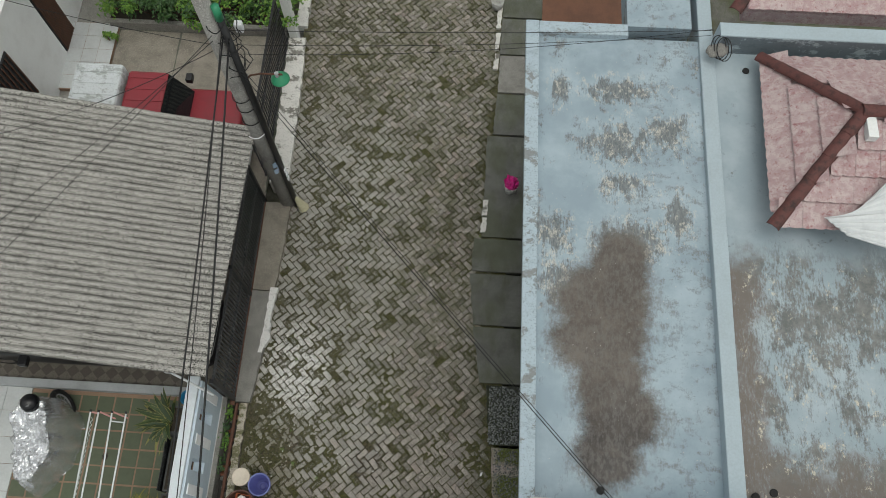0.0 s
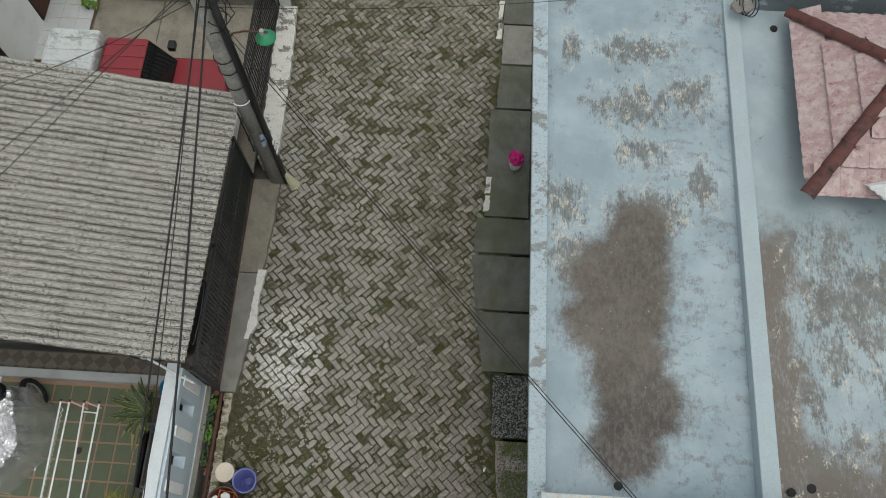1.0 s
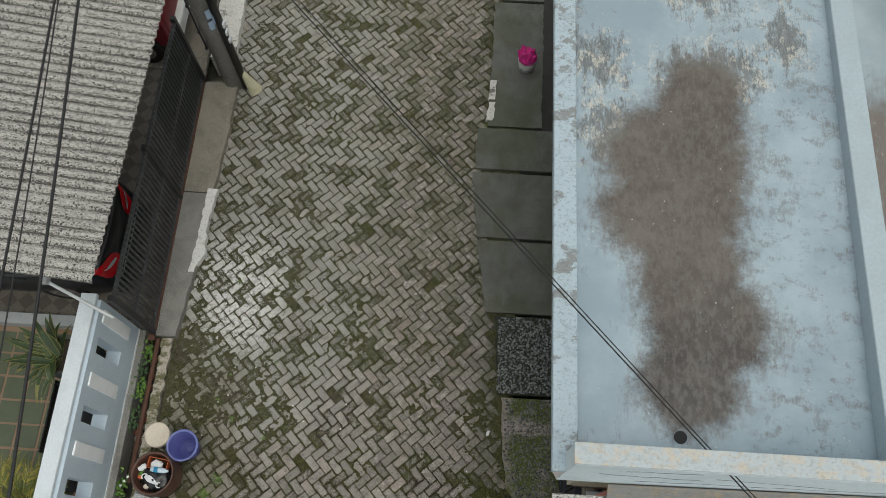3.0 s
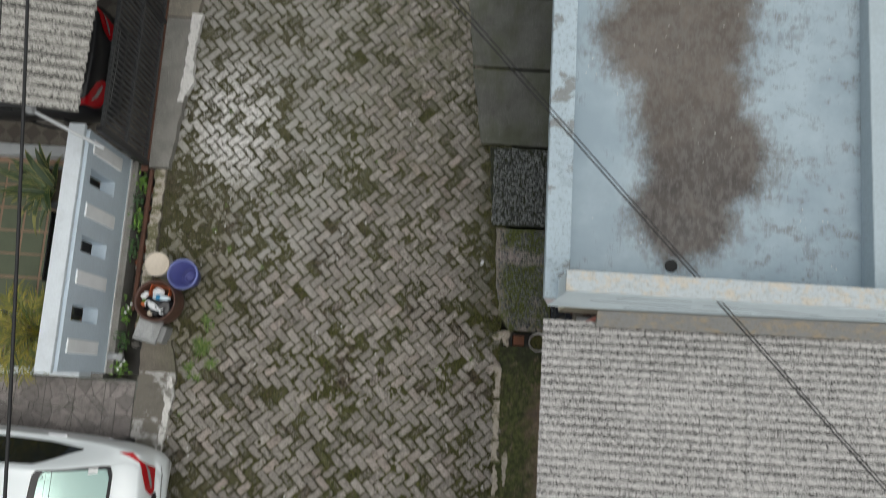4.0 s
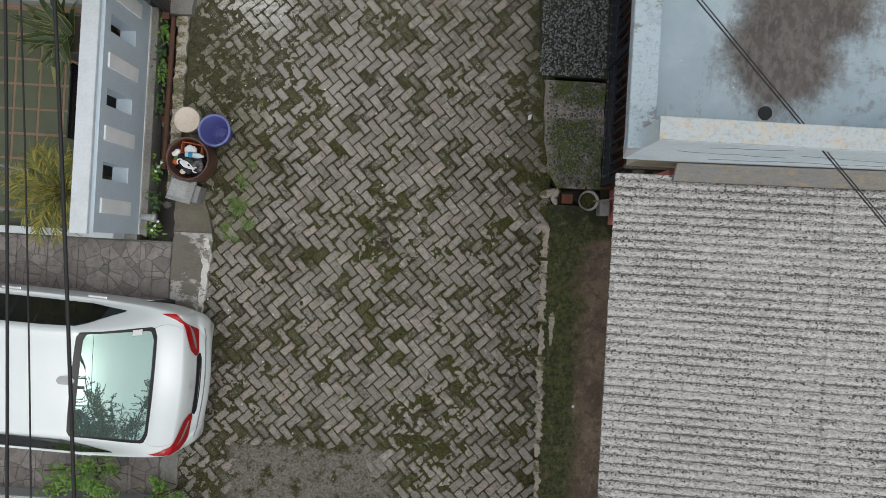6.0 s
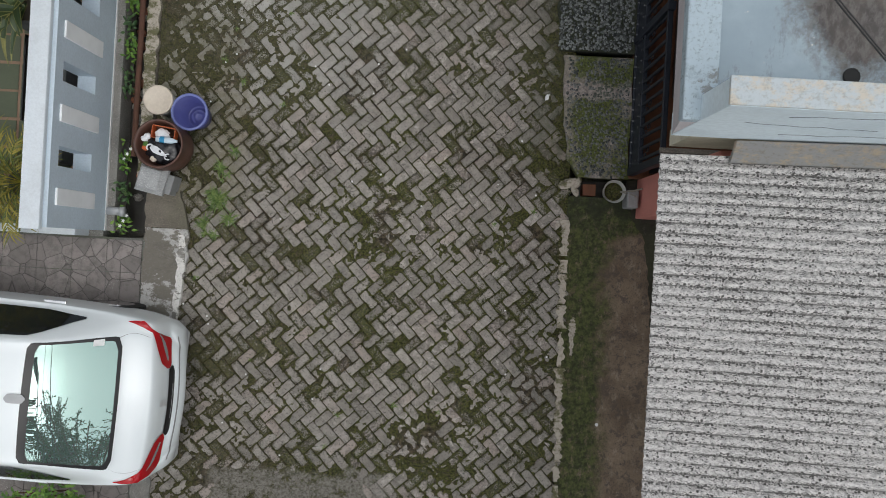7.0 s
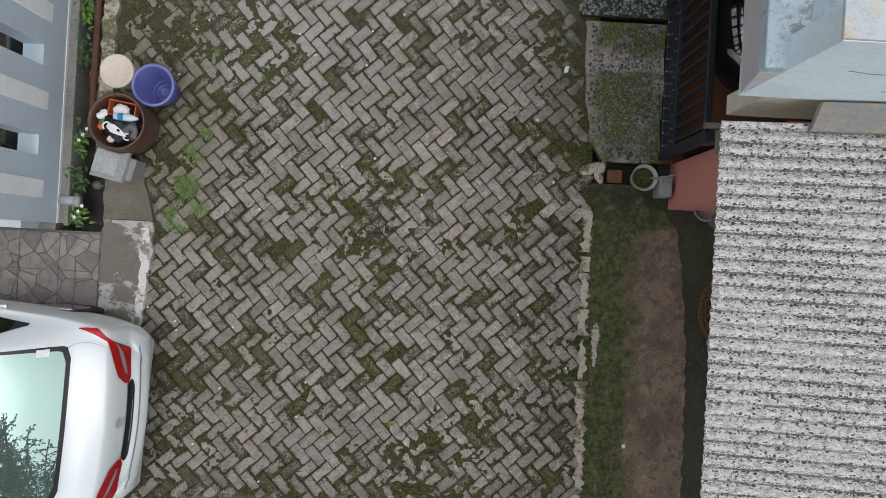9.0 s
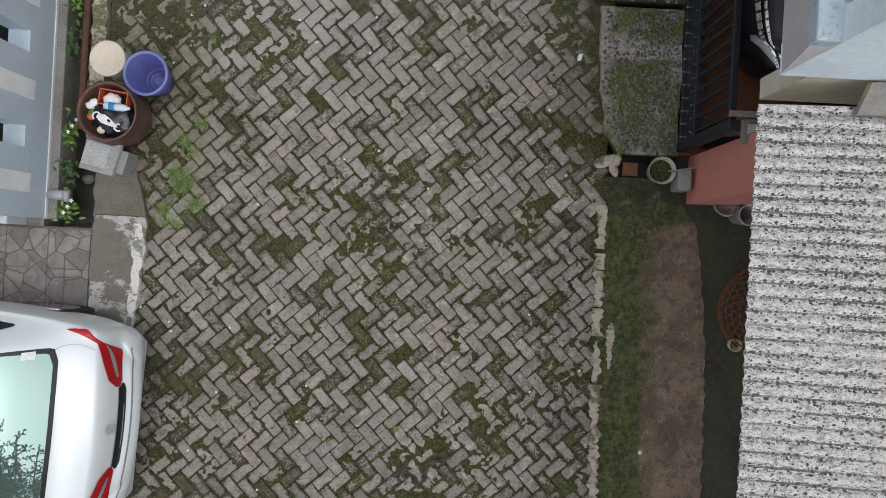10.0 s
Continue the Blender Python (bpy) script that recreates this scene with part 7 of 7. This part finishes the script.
def tiled_plane(parent, origin, across, up, rows, cols, w, l, inside):
    """Lays tiles row by row on a slope, each one its own piece."""
    o, a, u = Vector(origin), Vector(across).normalized(), Vector(up).normalized()
    nrm = a.cross(u).normalized()
    me = tile_mesh_of(w, l)
    for j in range(rows):
        for i in range(cols):
            p = o + a * (w * i) + u * (l * j) + nrm * (0.014)
            c = p + a * (w / 2) + u * (l / 2)
            if not inside(c.x, c.y):
                continue
            t = new("roof_tile", me)
            t.parent = parent
            lift = Matrix.Translation((0, 0, 0.012)) @ Matrix.Rotation(radians(-4.5), 4, "X") @ Matrix.Translation((0, 0, 0.012))
            m = Matrix((a, u, nrm)).transposed().to_4x4()
            t.matrix_basis = Matrix.Translation(p) @ m @ lift


hip = thing("pink_hip_roof", 0, 0, 0, "faded pink tiled hip roof with dark red ridge tiles", "roof", "", "structure")
AP = Vector((5.02, 5.66, 4.57))
SW, NW = Vector((4.05, 4.38, 4.00)), Vector((4.15, 6.85, 3.88))
SE, NE = Vector((7.2, 4.38, 4.00)), Vector((7.2, 6.85, 3.88))
E2 = Vector((7.2, 5.66, 4.57))
for tri_ in ((NW, SW, AP), (SW, SE, E2, AP), (NW, AP, E2, NE)):
    bm = bmesh.new()
    top = [bm.verts.new(v) for v in tri_]
    low = [bm.verts.new(v - Vector((0, 0, 0.05))) for v in tri_]
    bm.faces.new(top)
    bm.faces.new(low[::-1])
    for i in range(len(top)):
        k = (i + 1) % len(top)
        bm.faces.new((top[k], top[i], low[i], low[k]))
    bmesh.ops.recalc_face_normals(bm, faces=bm.faces[:])
    part("roof_deck", bm, "tile_pink", hip)


def frac(c, a, b):
    return (c - a) / (b - a)


w_t, l_t = 0.30, 0.335
tiled_plane(hip, NW + Vector((-0.04, 0.05, 0)), SW - NW, Vector((AP.x - 4.10, 0, AP.z - 3.94)), 4, 10, w_t, l_t, lambda x, y: SW.y + (AP.y - SW.y) * frac(x, SW.x, AP.x) - 0.05 < y < NW.y - (NW.y - AP.y) * frac(x, NW.x, AP.x) + 0.05)
tiled_plane(hip, SW + Vector((0.0, -0.05, 0)), Vector((1, 0, 0)), Vector((0, AP.y - SW.y, AP.z - SW.z)), 5, 12, w_t, l_t, lambda x, y: x > SW.x + (AP.x - SW.x) * frac(y, SW.y, AP.y) + 0.06)
tiled_plane(hip, NE + Vector((0.0, 0.05, 0)), Vector((-1, 0, 0)), Vector((0, AP.y - NW.y, AP.z - NW.z)), 4, 12, w_t, l_t, lambda x, y: x > NW.x + (AP.x - NW.x) * frac(y, NW.y, AP.y) + 0.08)


def ridge_line(p, q, r=0.085):
    """Overlapping half-round ridge tiles from p up to q."""
    p, q = Vector(p), Vector(q)
    n = max(1, round((q - p).length / 0.36))
    d = (q - p).normalized()
    side = d.cross(Vector((0, 0, 1))).normalized()
    upv = side.cross(d)
    for k in range(n):
        a, b = p.lerp(q, k / n), p.lerp(q, (k + 1.12) / n)
        bm = bmesh.new()
        rows = []
        for c, rr in ((a, r * 1.06), (b, r * 0.95)):
            rows.append([bm.verts.new(c + side * (rr * math.cos(t)) + upv * (rr * math.sin(t) * 0.8)) for t in [math.pi * i / 10 for i in range(11)]])
            rows.append([bm.verts.new(c + side * (rr * 0.82 * math.cos(t)) + upv * (rr * 0.82 * math.sin(t) * 0.8)) for t in [math.pi * i / 10 for i in range(11)]])
        for i in range(10):
            bm.faces.new((rows[0][i], rows[0][i + 1], rows[2][i + 1], rows[2][i]))
            bm.faces.new((rows[0][i], rows[1][i], rows[1][i + 1], rows[0][i + 1]))
            bm.faces.new((rows[1][i], rows[3][i], rows[3][i + 1], rows[1][i + 1]))
        bmesh.ops.recalc_face_normals(bm, faces=bm.faces[:])
        part("ridge_tile", bm, "ridge_red", hip)


up_ = Vector((0, 0, 0.05))
ridge_line(SW + Vector((-0.06, -0.07, 0.03)), AP + up_)
ridge_line(NW + Vector((-0.06, 0.05, 0.03)), AP + up_)
ridge_line(AP + up_ + Vector((-0.05, 0, 0.02)), E2 + up_)
part("flashing", block(5.02, 5.14, 5.30, 5.60, 4.52, 4.63), "white", hip, "white mortar patch at the hip")

roof_n = thing("pink_tiled_roof", 0, 0, 0, "faded pink tiled roof edge behind the blue wall", "roof", "", "structure")
tiled_plane(roof_n, Vector((3.95, 7.62, 4.0)), Vector((1, 0, 0)), Vector((0, 1, 0.45)), 4, 10, w_t, l_t, lambda x, y: True)
part("roof_deck", block(3.95, 7.0, 7.66, 9.5, 3.7, 3.9), "tile_pink", roof_n)
ridge_hold = hip
hip = roof_n
ridge_line((3.78, 7.58, 4.0), (4.9, 9.2, 4.7), 0.09)
hip = ridge_hold
sheet = thing("metal_gutter_sheet", 0, 0, 0, "bent pale zinc sheet beside the tiled roof", "sheet")
bm = bmesh.new()
rows = []
for i in range(17):
    t = i / 16
    a = Vector((4.94 - 0.38 * t, 4.45 - 0.02 * t, 4.20 - 0.03 * t + 0.012 * (-1) ** i)) if t < 0.4 else Vector((4.56 + 0.5 * (t - 0.4), 4.43 - 0.45 * (t - 0.4), 4.17 + 0.012 * (-1) ** i))
    b = Vector((5.5 + 0.2 * t, 5.05 - 1.15 * t, 4.50 - 0.30 * t + 0.012 * (-1) ** i))
    rows.append((bm.verts.new(a), bm.verts.new(b), bm.verts.new(a - Vector((0, 0, 0.012))), bm.verts.new(b - Vector((0, 0, 0.012)))))
for a, b in zip(rows, rows[1:]):
    bm.faces.new((a[0], a[1], b[1], b[0]))
    bm.faces.new((a[2], b[2], b[3], a[3]))
    bm.faces.new((a[0], b[0], b[2], a[2]))
part("sheet", bm, "aluminium", sheet, "pale zinc sheet with ribs")

# ---- tree east of the corrugated roof ----
tree = thing("roadside_tree", 0.4, -8.2, -0.36, "small-leaved tree standing beside the street", "tree")
r = random.Random(77)
part("trunk", tube(bmesh.new(), [(0, 0, 0), (-0.1, 0.05, 1.5), (-0.25, 0.15, 3.2), (-0.5, 0.3, 5.0)], 0.14, 9), "rust", tree)
bm, bm2 = bmesh.new(), bmesh.new()
for k in range(34):
    s0 = Vector((-0.45, 0.27, r.uniform(4.4, 5.2)))
    e0 = Vector((r.uniform(-3.2, 2.0), r.uniform(2.6, 5.6), r.uniform(6.6, 8.4)))
    pts = [s0.lerp(e0, t) + Vector((0, 0, 0.5 * math.sin(3.1 * t))) for t in (0, 0.25, 0.5, 0.75, 1.0)]
    tube(bm, pts, 0.024, 5)
    for q in range(44):
        i_ = r.choice((1, 2, 2, 3, 3))
        p0 = pts[i_].lerp(pts[i_ + 1 if i_ < 4 else 4], r.random())
        d = Vector((r.gauss(0, 1), r.gauss(0.4, 1), r.gauss(0, 0.5))).normalized()
        tw = r.uniform(0.3, 0.65)
        tube(bm, [p0, p0 + d * tw], 0.008, 4)
        for m_ in range(8):
            blade(bm2, p0 + d * tw * (m_ + 1) / 8, r.uniform(0, 6.283), r.uniform(0.07, 0.13), 0.055, 0.02, r.uniform(0, 0.06), 3)
part("limbs", bm, "rust", tree)
part("crown", bm2, "leaf_dark", tree)


# ---- herringbone pavers ----
A = 0.0953          # short pitch of a paver with its joint
SPIN = radians(-45 - 2.0)
U, V = Vector((math.cos(SPIN), math.sin(SPIN))), Vector((-math.sin(SPIN), math.cos(SPIN)))
ORIGIN = Vector((0.0, 0.0))


def paver_shape(seed):
    """A worn paver lying along x: rounded corners, chipped sides, some rubbed down to a lump."""
    r = random.Random(seed)
    wear = (0.15, 0.2, 0.3, 0.3, 0.45, 0.55, 0.8, 1.2)[seed % 8]
    hx, hy = A - 0.0035, A / 2 - 0.0035
    out = []
    for cx, cy in ((-1, -1), (1, -1), (1, 1), (-1, 1)):
        c1, c2 = (0.008 + 0.022 * wear) * r.uniform(0.5, 1.3), (0.006 + 0.015 * wear) * r.uniform(0.5, 1.3)
        a = (cx * (hx - c1), cy * hy)
        m_ = (cx * (hx - 0.30 * c1), cy * (hy - 0.30 * c2))
        b = (cx * hx, cy * (hy - c2))
        out += [a, m_, b] if cx * cy < 0 else [b, m_, a]
        if cy == -1 and cx == -1:
            out += [(-0.03, -hy + 0.004 * wear * r.random()), (0.03, -hy + 0.006 * wear * r.random())]
        if cy == 1 and cx == 1:
            out += [(0.03, hy - 0.006 * wear * r.random()), (-0.03, hy - 0.004 * wear * r.random())]
    out = [(x + r.uniform(-0.003, 0.003) * wear, y + r.uniform(-0.003, 0.003) * wear) for x, y in out]
    n = len(out)
    verts, faces = [], []
    for inset, z in ((0.024, 0.0008), (0.004, -0.0015 - 0.003 * wear), (0.0, -0.007 - 0.004 * wear), (0.0, -0.05)):
        for x, y in out:
            verts.append((x - math.copysign(min(inset, abs(x)), x), y - math.copysign(min(inset, abs(y)), y), z))
    faces.append(list(range(n)))
    for lev in (0, n, 2 * n):
        for i in range(n):
            k = (i + 1) % n
            faces.append([lev + i, lev + n + i, lev + n + k, lev + k])
    return verts, faces


SHAPES = [paver_shape(k) for k in range(24)]
RIM = [1.0] * 16 + [0.42] * 16 + [0.0] * 32
PAVER_MESHES = []
for verts, faces in SHAPES:
    me = bpy.data.meshes.new("paver")
    me.from_pydata(verts, [], faces)
    me.materials.append(M["paver"])
    me.attributes.new("rim", "FLOAT", "POINT").data.foreach_set("value", RIM)
    PAVER_MESHES.append(me)

rp = random.Random(3)
field_v, field_f, count = [], [], 0
for i in range(-140, 141):
    for j in range(-70, 71):
        for kind in (0, 1):
            c = Vector((i + 2 * j + 1, i - 2 * j + 0.5)) if kind == 0 else Vector((i + 2 * j + 0.5, i - 2 * j + 2))
            p = ORIGIN + (U * c.x + V * c.y) * A
            if not (STREET_W + 0.08 < p.x < 0.90 - 0.02 * min(p.y, 0) and -3.6 < p.y < 15.5):
                continue
            if 0.78 < p.y and p.x > 0.93 - 0.105 * min(p.y, 5.0) + (0.06 * (p.y - 5.0) if p.y > 5 else 0):
                continue
            gone, ang = rp.random() < 0.012, rp.gauss(0, 0.02)
            shape, dz = rp.randrange(len(SHAPES)), rp.gauss(0, 0.0028)
            tx, ty, flip = rp.gauss(0, 0.012), rp.gauss(0, 0.012), rp.random() < 0.5
            if gone:
                continue
            rz = SPIN + (math.pi / 2 if kind else 0) + ang + (math.pi if flip else 0)
            m = Matrix.LocRotScale((p.x + rp.gauss(0, 0.002), p.y + rp.gauss(0, 0.002), dz), Euler((tx, ty, rz)), None)
            if -0.80 < p.y < 0.72 and count < 300:
                ob = new("paver", PAVER_MESHES[shape])
                ob.parent = pavement
                ob.matrix_basis = m
                count += 1
            else:
                off = len(field_v)
                field_v += [tuple(m @ Vector(v)) for v in SHAPES[shape][0]]
                field_f += [[off + q for q in f] for f in SHAPES[shape][1]]
me = bpy.data.meshes.new("paver_field")
me.from_pydata(field_v, [], field_f)
me.materials.append(M["paver_far"])
me.attributes.new("rim", "FLOAT", "POINT").data.foreach_set("value", RIM * (len(field_v) // 64))
field = new("paver_field", me)
field.parent = pavement
tagged(field, kind="stuff")

# ---- from plan units to metres ----
for me in bpy.data.meshes:
    me.transform(Matrix.Diagonal((K, K, K, 1)))
    me.update()
for ob in scene.objects:
    if ob.type in ("MESH", "EMPTY"):
        ob.location = ob.location * K
